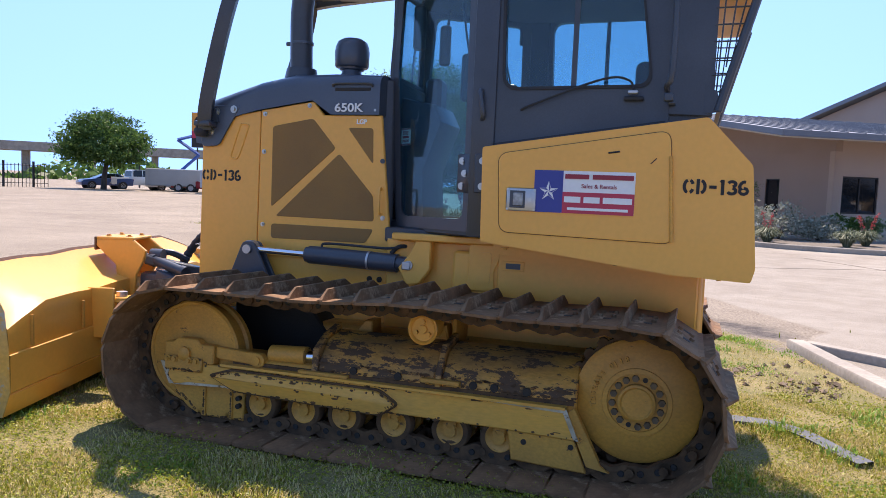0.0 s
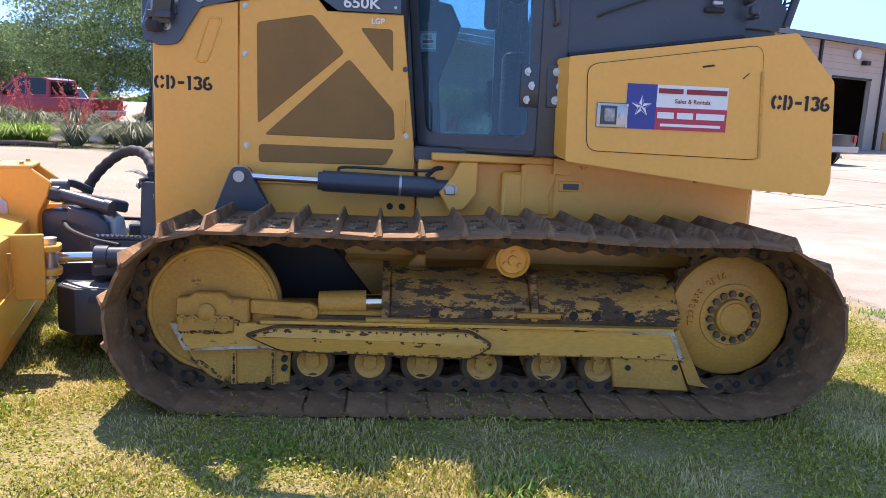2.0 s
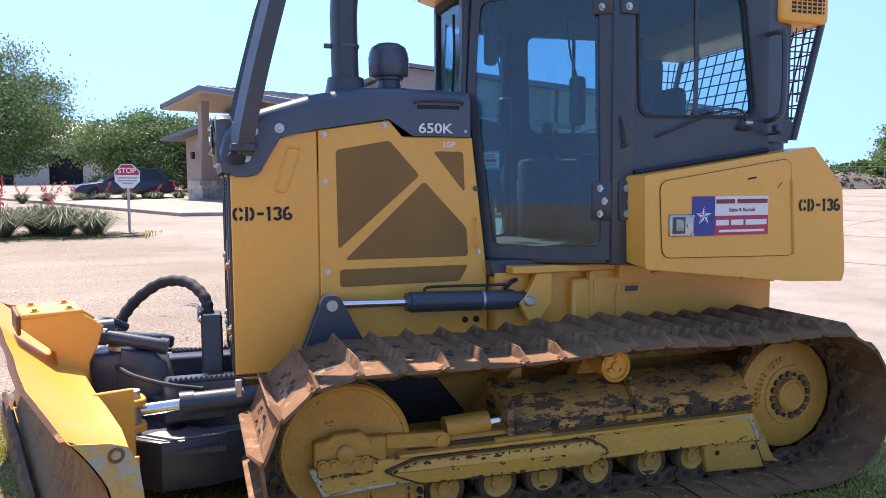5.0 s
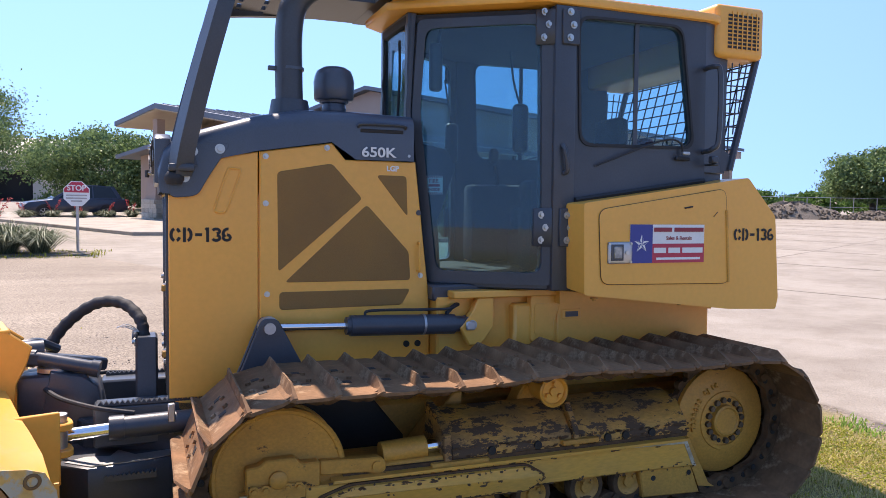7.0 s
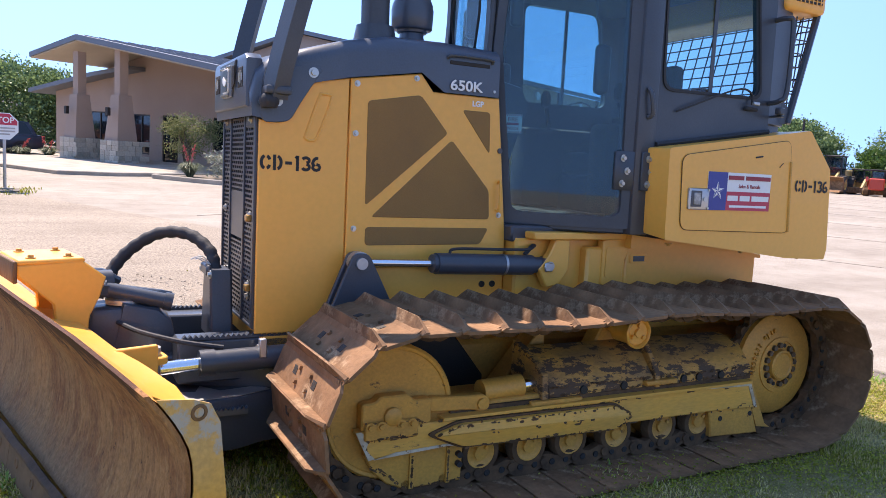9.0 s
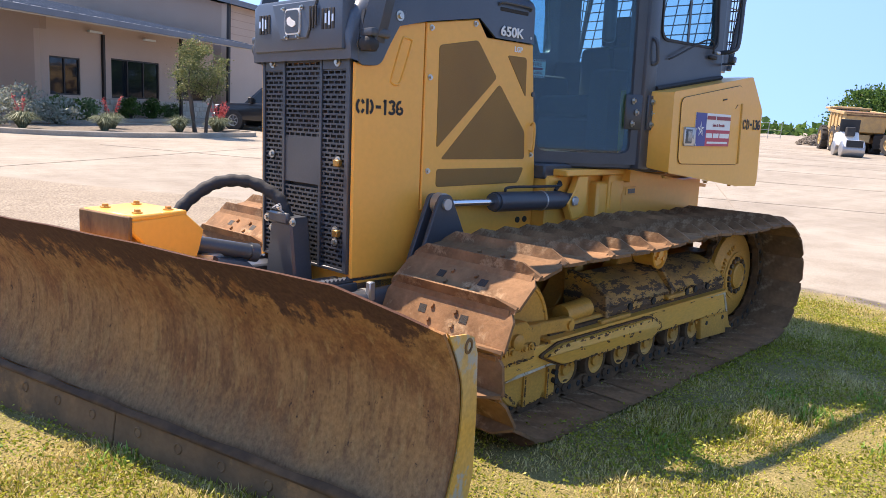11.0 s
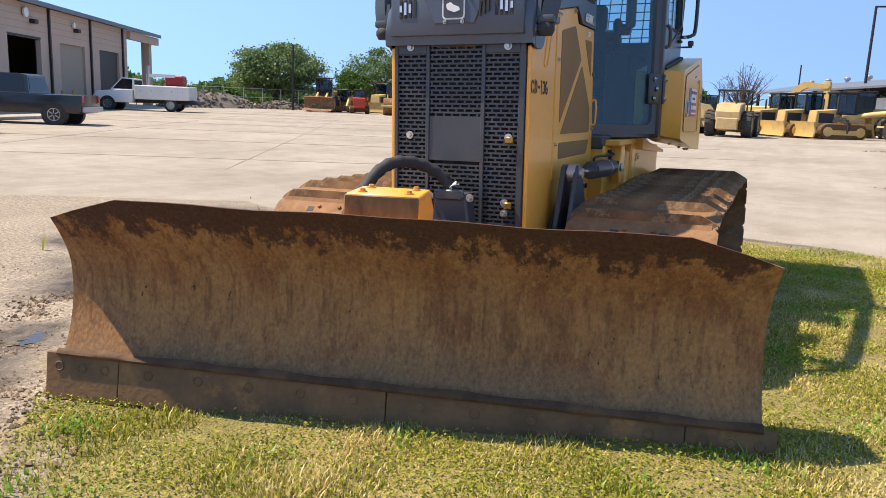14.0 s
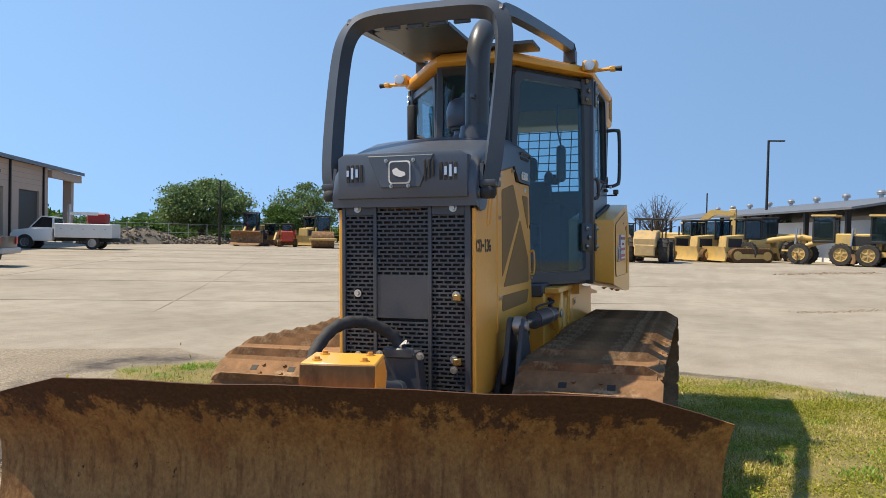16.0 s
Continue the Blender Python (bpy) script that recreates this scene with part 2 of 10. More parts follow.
def curve_pts(ctrl, n=8):
    """Points on a smooth curve through the control points."""
    c = [Vector(p) for p in ctrl]
    c = [c[0] * 2 - c[1], *c, c[-1] * 2 - c[-2]]
    out = []
    for i in range(1, len(c) - 2):
        for k in range(n):
            t = k / n
            a, b, d, e = c[i - 1], c[i], c[i + 1], c[i + 2]
            out.append(0.5 * ((2 * b) + (d - a) * t + (2 * a - 5 * b + 4 * d - e) * t * t + (3 * b - a - 3 * d + e) * t ** 3))
    out.append(c[-2])
    return out


def turned(bm, m, since=0):
    bm.verts.ensure_lookup_table()
    bmesh.ops.transform(bm, matrix=m, verts=bm.verts[since:])


def link(name, bm, material, smooth=40):
    me = bpy.data.meshes.new(name)
    bmesh.ops.recalc_face_normals(bm, faces=bm.faces[:])
    bm.to_mesh(me)
    bm.free()
    for m in (material if isinstance(material, (list, tuple)) else [material]):
        me.materials.append(m)
    if smooth:
        me.shade_smooth()
        me.set_sharp_from_angle(angle=radians(smooth))
    return new(name, me)


def part(name, bm, material, parent=None, label="", smooth=40, m=None):
    ob = link(name, bm, material, smooth)
    if parent:
        ob.parent = parent
    if m is not None:
        ob.matrix_basis = m
    return tagged(ob, label)


def thing(name, label, category, m=None, group="", kind=""):
    ob = new(name)
    ob.empty_display_size = 0.2
    if m is not None:
        ob.matrix_basis = m
    return tagged(ob, label, category, group, kind)


def words(name, text, size, material, parent, m, label="", thick=0.0015, heavy=0.0, align='LEFT'):
    cu = bpy.data.curves.new(name, 'FONT')
    cu.body, cu.size, cu.extrude, cu.offset, cu.align_x = text, size, thick, heavy, align
    tmp = bpy.data.objects.new(name, cu)
    me = bpy.data.meshes.new_from_object(tmp)
    bpy.data.objects.remove(tmp)
    me.materials.append(material)
    ob = new(name, me)
    if parent:
        ob.parent = parent
    ob.matrix_basis = m
    return tagged(ob, label)


U2, N2 = Vector((0.877, 0.480, 0)), Vector((0.480, -0.877, 0))   # along and across the lot


def lot(u, n, z=0.0):
    return U2 * u + N2 * n + Vector((0, 0, z))


def smooth_step(a, b, t):
    t = min(1.0, max(0.0, (t - a) / (b - a)))
    return t * t * (3 - 2 * t)


def ground_z(x, y):
    """The grass bank under the machine falls gently towards the lot, which lies flat."""
    near = -0.028 * min(3.2, max(-6.0, y)) + 0.09
    far = smooth_step(3.0, 9.0, math.hypot(x, y) - 2.0)
    return near * (1 - far) + (-0.06 if y > 0 else 0.12 * smooth_step(0, 8, -y) - 0.06) * far


# ---- ground ----
def inside(poly, x, y):
    c = False
    for (x0, y0), (x1, y1) in zip(poly, poly[1:] + poly[:1]):
        if (y0 > y) != (y1 > y) and x < (x1 - x0) * (y - y0) / (y1 - y0) + x0:
            c = not c
    return c


def edge_dist(poly, x, y):
    best = 1e9
    for (x0, y0), (x1, y1) in zip(poly, poly[1:] + poly[:1]):
        dx, dy = x1 - x0, y1 - y0
        t = min(1, max(0, ((x - x0) * dx + (y - y0) * dy) / (dx * dx + dy * dy + 1e-9)))
        best = min(best, math.hypot(x - x0 - t * dx, y - y0 - t * dy))
    return best


GRASS = [(-30, -30), (-30, -14), (-9.0, -4.6), (-4.3, 0.1), (-3.4, 0.95), (-2.85, 1.42), (-1.1, 2.7), (0.2, 4.2), (1.4, 4.3), (2.1, 3.65), (2.5, 2.0), (3.0, 1.4), (2.97, 0.3), (2.86, -1.1), (2.7, -1.75), (2.1, -2.75), (0.9, -4.9), (-4.5, -12), (-12, -30)]
CONCRETE = [(-75.0, 150.0), (-3.5, 16.8), (2.6, 4.7), (2.25, 3.75), (2.62, 2.05), (3.1, 1.45), (3.07, 0.3), (2.96, -1.1), (2.8, -1.8), (2.2, -2.8), (1.0, -5.0), (-4.3, -12.2), (-11.5, -30.5), (-30, -200), (260, -200), (260, 230), (-60, 230)]


def build_ground():
    def ticks(lo, hi, step, out):
        t = [lo + i * step for i in range(int(round((hi - lo) / step)) + 1)]
        d, a, b = step, lo, hi
        while b < out:
            d *= 1.22
            a, b = a - d, b + d
            t = [a, *t, b]
        return t
    xs, ys = ticks(-8.0, 6.0, 0.16, 1500), ticks(-6.5, 8.0, 0.16, 1500)
    vs, masks = [], []
    for y in ys:
        for x in xs:
            g = edge_dist(GRASS, x, y) * (1 if inside(GRASS, x, y) else -1)
            c = edge_dist(CONCRETE, x, y) * (1 if inside(CONCRETE, x, y) else -1)
            z = ground_z(x, y)
            if abs(x) < 10 and abs(y) < 10:
                rough = 0.02 if g > 0 else 0.012 if c < 0 else 0.0
                z += rough * noise.noise((x * 2.1, y * 2.1, 0.3))
                if g < 0.3 and c < 0 and x < 1.0:
                    z += 0.03 * max(0, noise.noise((x * 5.0, y * 5.0, 4.0))) * smooth_step(1.6, 0.2, abs(g))
            vs.append((x, y, z))
            masks.append((g, c))
    w = len(xs)
    fs = [(j * w + i, j * w + i + 1, (j + 1) * w + i + 1, (j + 1) * w + i) for j in range(len(ys) - 1) for i in range(w - 1)]
    me = bpy.data.meshes.new("ground")
    me.from_pydata(vs, [], fs)
    for k, nm in enumerate(("grass_edge", "slab_edge")):
        at = me.attributes.new(nm, 'FLOAT', 'POINT')
        at.data.foreach_set("value", [max(-3.0, min(3.0, q[k])) for q in masks])
    me.shade_smooth()
    m = bpy.data.materials.new("ground_mix")
    m.use_nodes = True
    nd, ln = m.node_tree.nodes, m.node_tree.links
    bs = nd["Principled BSDF"]
    tc = nd.new("ShaderNodeTexCoord")

    def tex(scale, detail=6, rough=0.55, vec=None):
        n = nd.new("ShaderNodeTexNoise")
        n.inputs["Scale"].default_value, n.inputs["Detail"].default_value, n.inputs["Roughness"].default_value = scale, detail, rough
        ln.new(vec or tc.outputs["Object"], n.inputs["Vector"])
        return n.outputs[0]

    def ramp(src, stops):
        r = nd.new("ShaderNodeValToRGB")
        while len(r.color_ramp.elements) < len(stops):
            r.color_ramp.elements.new(0.5)
        for e, (p, c) in zip(r.color_ramp.elements, stops):
            e.position, e.color = p, (*c, 1)
        ln.new(src, r.inputs[0])
        return r.outputs[0]

    def mixc(f, a, b, mode='MIX'):
        x = nd.new("ShaderNodeMix")
        x.data_type, x.blend_type = 'RGBA', mode
        if isinstance(f, float):
            x.inputs["Factor"].default_value = f
        else:
            ln.new(f, x.inputs["Factor"])
        ln.new(a, x.inputs["A"])
        ln.new(b, x.inputs["B"])
        return x.outputs["Result"]

    def math_(op, a, b):
        x = nd.new("ShaderNodeMath")
        x.operation = op
        for i, q in enumerate((a, b)):
            if isinstance(q, (int, float)):
                x.inputs[i].default_value = q
            else:
                ln.new(q, x.inputs[i])
        return x.outputs[0]

    def rng(src, a, b, c=0.0, d=1.0):
        r = nd.new("ShaderNodeMapRange")
        for k, v in (("From Min", a), ("From Max", b), ("To Min", c), ("To Max", d)):
            r.inputs[k].default_value = v
        ln.new(src, r.inputs[0])
        return r.outputs[0]

    def attr(nm):
        a = nd.new("ShaderNodeAttribute")
        a.attribute_name = nm
        return a.outputs["Fac"]

    wob = rng(tex(1.6, 7), 0.2, 0.8, -0.35, 0.35)
    g = math_('ADD', attr("grass_edge"), wob)
    c = math_('ADD', attr("slab_edge"), rng(tex(1.1, 5), 0.2, 0.8, -0.08, 0.08))
    # packed gravel and dust
    grit = ramp(tex(38, 9, 0.8), [(0.4, (0.15, 0.12, 0.085)), (0.5, (0.30, 0.245, 0.18)), (0.6, (0.47, 0.395, 0.30))])
    stain = ramp(tex(0.35, 8), [(0.3, (0.62, 0.6, 0.58)), (0.65, (1, 1, 1))])
    mpz = nd.new("ShaderNodeMapping")
    mpz.inputs["Rotation"].default_value = (0, 0, radians(-28.7))
    mpz.inputs["Scale"].default_value = (0.06, 1.0, 1)
    ln.new(tc.outputs["Object"], mpz.inputs[0])
    tracks = ramp(tex(1.3, 6, 0.6, mpz.outputs[0]), [(0.35, (0.72, 0.7, 0.68)), (0.6, (1, 1, 1))])
    dirt = mixc(0.45, mixc(0.8, grit, stain, 'MULTIPLY'), tracks, 'MULTIPLY')
    mud = ramp(tex(9, 8), [(0.35, (0.035, 0.028, 0.022)), (0.7, (0.12, 0.095, 0.075))])
    mudf = math_('MULTIPLY', rng(math_('ABSOLUTE', math_('ADD', g, 0.35), 0), 0.45, 0.1), rng(tex(0.9, 5), 0.42, 0.55))
    dirt = mixc(mudf, dirt, mud)
    # concrete
    conc = ramp(tex(60, 4), [(0.3, (0.29, 0.254, 0.204)), (0.7, (0.40, 0.351, 0.284))])
    conc = mixc(0.75, conc, ramp(tex(0.22, 9, 0.6), [(0.3, (0.66, 0.63, 0.6)), (0.6, (1, 1, 1))]), 'MULTIPLY')
    conc = mixc(0.6, conc, ramp(tex(1.7, 10, 0.72), [(0.38, (0.74, 0.71, 0.67)), (0.56, (1, 1, 1))]), 'MULTIPLY')
    conc = mixc(0.4, conc, tracks, 'MULTIPLY')
    # soil under the grass
    soil = ramp(tex(3.2, 9, 0.65), [(0.3, (0.08, 0.08, 0.015)), (0.5, (0.15, 0.12, 0.04)), (0.66, (0.33, 0.24, 0.11))])
    soil = mixc(0.55, soil, ramp(tex(140, 6, 0.7), [(0.36, (0.04, 0.04, 0.01)), (0.5, (0.19, 0.165, 0.04)), (0.64, (0.5, 0.39, 0.18))]))
    col = mixc(rng(c, -0.03, 0.05), dirt, conc)
    col = mixc(rng(g, -0.06, 0.12), col, soil)
    ln.new(col, bs.inputs["Base Color"])
    bs.inputs["Roughness"].default_value = 0.9
    bp = nd.new("ShaderNodeBump")
    bp.inputs["Strength"].default_value, bp.inputs["Distance"].default_value = 0.6, 0.025
    ln.new(tex(55, 5), bp.inputs["Height"])
    ln.new(bp.outputs[0], bs.inputs["Normal"])
    me.materials.append(m)
    return tagged(new("ground", me), "sunlit lot of packed gravel, pale concrete and a grass bank", "ground", kind="structure")


build_ground()

# ---- the bulldozer ----
DOZER = thing("bulldozer", "yellow crawler bulldozer with a dark cab parked on grass", "bulldozer", pose(0, 0, 0, -1.6, 0, 0))


def new_bm():
    return bmesh.new()


def bolt(parent, p, axis, r=0.013, name="bolt", material=None):
    b = new_bm()
    p, a = Vector(p), Vector(axis)
    cyl(b, p, p + a * 0.004, r * 1.6, seg=14)
    cyl(b, p + a * 0.004, p + a * 0.014, r, r * 0.9, seg=6)
    return part(name, b, material or M_bolt, parent)


def face_xz(x, y, z):
    """A pose for writing on a side that faces towards -y."""
    return pose(x, y, z, 90, 0, 0)


def ribbon(bm, pts, w):
    """A flat stroke of width w along a line in the xz plane."""
    P = [Vector((x, 0, z)) for x, z in pts]
    L, R = [], []
    for i, p in enumerate(P):
        dd = (P[min(i + 1, len(P) - 1)] - P[max(i - 1, 0)]).normalized()
        nn = Vector((-dd.z, 0, dd.x)) * w / 2
        L.append(bm.verts.new(p + nn))
        R.append(bm.verts.new(p - nn))
    for i in range(len(P) - 1):
        bm.faces.new((L[i], R[i], R[i + 1], L[i + 1]))


def arc(cx, cz, rx, rz, a0, a1, n=8):
    return [(cx + rx * math.cos(radians(a0 + (a1 - a0) * i / n)), cz + rz * math.sin(radians(a0 + (a1 - a0) * i / n))) for i in range(n + 1)]


def stencil(parent, m):
    """Stencilled fleet mark, each character in broken strokes."""
    w, h = 0.0135, 0.066
    c = h / 2
    glyphs = [
        [arc(0.018, c, 0.0165, c - w / 2, 100, 260), arc(0.022, c, 0.0165, c - w / 2, 78, 25, 4), arc(0.022, c, 0.0165, c - w / 2, -78, -25, 4)],
        [[(0.058, 0.0), (0.058, h)], arc(0.070, c, 0.0165, c - w / 2, 84, -84)],
        [[(0.104, c), (0.134, c)]],
        [[(0.158, 0.0), (0.158, h)], [(0.149, h - 0.012), (0.157, h - 0.004)]],
        [arc(0.195, h * 0.73, 0.0155, h * 0.27 - w / 2, 160, -80), arc(0.195, h * 0.29, 0.0165, h * 0.29 - w / 2, 80, -160)],
        [arc(0.242, h * 0.30, 0.0165, h * 0.30 - w / 2, 90, -250), arc(0.245, c, 0.0195, c - w / 2, 185, 75, 6)],
    ]
    for g in glyphs:
        b = new_bm()
        for s_ in g:
            ribbon(b, s_, w)
        part("stencil_mark", b, M_stencil, parent, "", 0, m)


# engine side panels: front cheek and hinged screen door
CHEEK = [(-1.655, 0.67), (-1.655, 1.59), (-1.575, 1.582), (-1.535, 1.605), (-1.505, 1.655), (-1.48, 1.71), (-1.44, 1.755), (-1.385, 1.775), (-1.262, 1.795), (-1.262, 0.67)]
DOOR = [(-1.256, 0.95), (-1.256, 1.797), (-0.915, 1.85), (-0.85, 1.772), (-0.492, 1.772), (-0.415, 1.10), (-0.415, 0.95)]
SCREENS = [[(-1.175, 1.705), (-0.915, 1.752), (-0.765, 1.585), (-1.17, 1.235)],
           [(-1.14, 1.185), (-0.742, 1.557), (-0.525, 1.325), (-0.515, 1.183)],
           [(-1.165, 1.14), (-0.515, 1.14), (-0.56, 1.06), (-1.165, 1.055)],
           [(-0.695, 1.702), (-0.54, 1.702), (-0.532, 1.50)]]


def round_poly(pts, r, n=4):
    """The polygon with its corners rounded."""
    out = []
    for i, p in enumerate(pts):
        p = Vector(p)
        a, b = Vector(pts[i - 1]) - p, Vector(pts[(i + 1) % len(pts)]) - p
        k = min(r, a.length * 0.4, b.length * 0.4)
        p0, p1 = p + a.normalized() * k, p + b.normalized() * k
        for j in range(n + 1):
            t = j / n
            out.append(tuple((1 - t) ** 2 * p0 + 2 * t * (1 - t) * p + t * t * p1))
    return out


for side in (-1, 1):
    ys = 0.357 * side
    b = new_bm()
    prism(b, CHEEK, ys, ys - 0.02 * side, bev=0.004)
    cheek = part("cheek_panel", b, M_yellow, DOZER, "yellow front engine side panel")
    b = new_bm()
    prism(b, DOOR, ys + 0.004 * side, ys - 0.02 * side, bev=0.005)
    edoor = part("engine_door", b, M_yellow, DOZER, "yellow hinged engine door with brown screens")
    for k, sc in enumerate(SCREENS):
        b = new_bm()
        prism(b, round_poly(sc, 0.02), ys + 0.007 * side, ys - 0.001 * side, bev=0.002)
        part("screen", b, M_mesh, edoor, "brown perforated cooling screen")
    # pressed handle rib of the cheek panel
    b = new_bm()
    tube(b, curve_pts([(-1.385, ys, 1.715), (-1.35, ys, 1.712), (-1.345, ys, 1.69), (-1.40, ys, 1.535), (-1.425, ys, 1.512), (-1.455, ys, 1.52), (-1.452, ys, 1.545), (-1.40, ys, 1.70), (-1.385, ys, 1.715)], 4), 0.006, 8)
    part("pressed_rib", b, M_yellow, cheek)
    for x, z in ((-1.228, 1.775), (-1.228, 1.557), (-1.222, 1.132), (-0.94, 1.825), (-0.462, 1.205)):
        bolt(edoor, (x, ys + 0.004 * side, z), (0, side, 0), 0.0085)
    for x, z in ((-0.53, 1.80),):
        bolt(edoor, (x, ys + 0.004 * side, z), (0, side, 0), 0.0085)
    b = new_bm()
    cyl(b, (-0.475, ys + 0.004 * side, 1.52), (-0.475, ys + 0.012 * side, 1.52), 0.013)
    part("latch", b, M_black, edoor, "black quarter-turn latch")
    b = new_bm()
    tube(b, curve_pts([(-0.475, ys, 1.36), (-0.475, ys + 0.03 * side, 1.365), (-0.475, ys + 0.03 * side, 1.235), (-0.475, ys, 1.23)], 5), 0.006, 8)
    part("handle", b, M_yellow, edoor)
    stencil(cheek, pose(-1.645, ys + 0.0015 * side, 1.378) if side < 0 else pose(-1.36, ys + 0.0015, 1.378, 0, 0, 180))
    if side < 0:
        words("lettering", "650K", 0.066, M_white, edoor, face_xz(-0.775, -0.380, 1.79) @ Matrix.Diagonal((1.22, 1, 1, 1)), "white raised lettering", 0.002, 0.0012)
        words("lettering", "LGP", 0.036, M_white, edoor, face_xz(-0.643, ys - 0.006, 1.724), "white small lettering", 0.001, 0.0012)

# dark hood with its rounded shoulders
HOOD_TOP = [(-1.70, 1.71), (-1.675, 1.80), (-1.60, 1.862), (-1.45, 1.91), (-1.27, 1.965), (-1.06, 2.005), (-0.80, 2.01), (-0.505, 2.0)]
HOOD_LOW = [(-1.69, 1.60), (-1.665, 1.595), (-1.60, 1.59), (-1.455, 1.752), (-1.27, 1.797), (-0.92, 1.853), (-0.80, 1.774), (-0.505, 1.774)]


def hood_section(x_top, z_top, x_low, z_low, rise):
    """Half a section from the side edge over the shoulder to the crown."""
    w, out = 0.372, []
    for k in range(9):
        a = k / 8 * math.pi / 2
        r = min(0.07, (z_top - z_low) * 0.6)
        out.append((w - r + r * math.cos(a), z_top - r + r * math.sin(a)))
    prof = [(w, z_low)] + out + [(0.16, z_top + rise * 0.6), (0.0, z_top + rise)]
    return [(x_low + (x_top - x_low) * min(1, (z - z_low) / max(0.01, z_top - z_low)), y, z) for y, z in prof]


b = new_bm()
rows = []
for (xt, zt), (xl, zl) in zip(HOOD_TOP, HOOD_LOW):
    half = hood_section(xt, zt, xl, zl, 0.012)
    full = [(x, -y, z) for x, y, z in half] + [(x, y, z) for x, y, z in half[::-1][1:]]
    rows.append([b.verts.new(p) for p in full])
for A, B in zip(rows, rows[1:]):
    for i in range(len(A) - 1):
        b.faces.new((A[i], A[i + 1], B[i + 1], B[i]))
b.faces.new(rows[0])
b.faces.new(rows[-1][::-1])
hood = part("hood", b, M_hood, DOZER, "dark grey moulded engine hood", 50)
for s in (-1, 1):
    b = new_bm()
    prism(b, [(-0.915, 1.856), (-0.51, 1.87), (-0.51, 1.778), (-0.80, 1.778)], 0.355 * s, 0.3695 * s)
    part("hood_skirt", b, M_hood, hood)
# hand-hold louvres in the hood side
for side in (-1, 1):
    b = new_bm()
    tube(b, curve_pts([(-0.79, 0.374 * side, 1.93), (-0.77, 0.385 * side, 1.945), (-0.57, 0.385 * side, 1.945), (-0.55, 0.374 * side, 1.93)], 4), 0.007, 8)
    part("grab_rail", b, M_black, hood)
    b = new_bm()
    box(b, -0.78, -0.56, 0.365 * side - 0.01, 0.365 * side + 0.01, 1.905, 1.925, 0.004)
    part("hood_slot", b, M_radiator, hood)
    # hinge ear of the hood with its bolts, over the cheek panel
    ear = round_poly([(-1.665, 1.70), (-1.60, 1.82), (-1.38, 1.83), (-1.44, 1.74), (-1.49, 1.66), (-1.53, 1.585), (-1.65, 1.575)], 0.035)
    b = new_bm()
    prism(b, ear, 0.362 * side, 0.374 * side, bev=0.003)
    earp = part("hood_ear", b, M_hood, hood)
    for x, z in ((-1.643, 1.662), (-1.585, 1.668), (-1.55, 1.785), (-1.433, 1.80)):
        bolt(earp, (x, 0.374 * side, z), (0, side, 0), 0.014)

# front fascia: badge field, lamp slots
b = new_bm()
fas = [(-0.335, 1.64), (-0.335, 1.84), (-0.30, 1.862), (0.30, 1.862), (0.335, 1.84), (0.335, 1.64)]
prism(b, fas, -1.712, -1.64, 'x', bev=0.012, seg=2)
b2 = [(-0.10, 1.69), (0.10, 1.69), (0.17, 1.845), (-0.17, 1.845)]
prism(b, b2, -1.722, -1.70, 'x', bev=0.004)
fascia = part("front_fascia", b, M_hood, DOZER, "dark grey moulded front fascia with slotted lamps")
for s in (-1, 1):
    for k in range(4):
        b = new_bm()
        y = s * (0.205 + 0.024 * k)
        box(b, -1.7155, -1.711, y - 0.0075, y + 0.0075, 1.722, 1.806, 0.001)
        sl_ = part("lamp_slot", b, M_radiator, fascia)
        if k:
            b = new_bm()
            box(b, -1.7175, -1.715, y - 0.006, y + 0.006, (1.745, 1.737, 1.75)[k - 1], (1.785, 1.793, 1.78)[k - 1])
            part("lamp_lens", b, M_lens, sl_)
for k in range(3):
    b = new_bm()
    y = -(0.128 + 0.02 * k)
    box(b, -1.726, -1.72, y - 0.005, y + 0.005, 1.72 + 0.01 * k, 1.82, 0.001)
    part("vent_slot", b, M_radiator, fascia)
b = new_bm()
prism(b, round_poly([(-0.056, 1.708), (0.056, 1.708), (0.056, 1.818), (-0.056, 1.818)], 0.02), -1.728, -1.718, 'x')
badge = part("badge", b, M_white, fascia, "white outlined badge")
b = new_bm()
prism(b, round_poly([(-0.049, 1.715), (0.049, 1.715), (0.049, 1.811), (-0.049, 1.811)], 0.016), -1.731, -1.727, 'x')
part("badge_field", b, M_black, badge)
b = new_bm()
prism(b, round_poly([(-0.034, 1.748), (-0.006, 1.738), (0.03, 1.752), (0.036, 1.775), (0.012, 1.785), (0.0, 1.772), (-0.03, 1.762)], 0.008), -1.7335, -1.7305, 'x')
part("emblem", b, M_white, badge, "plain white emblem shape")
for y, z in ((-0.044, 1.698), (0.044, 1.698), (0.07, 1.82), (-0.07, 1.82)):
    bolt(fascia, (-1.724, y, z), (-1, 0, 0), 0.006)

# radiator grille of three slotted plates
GX = -1.655


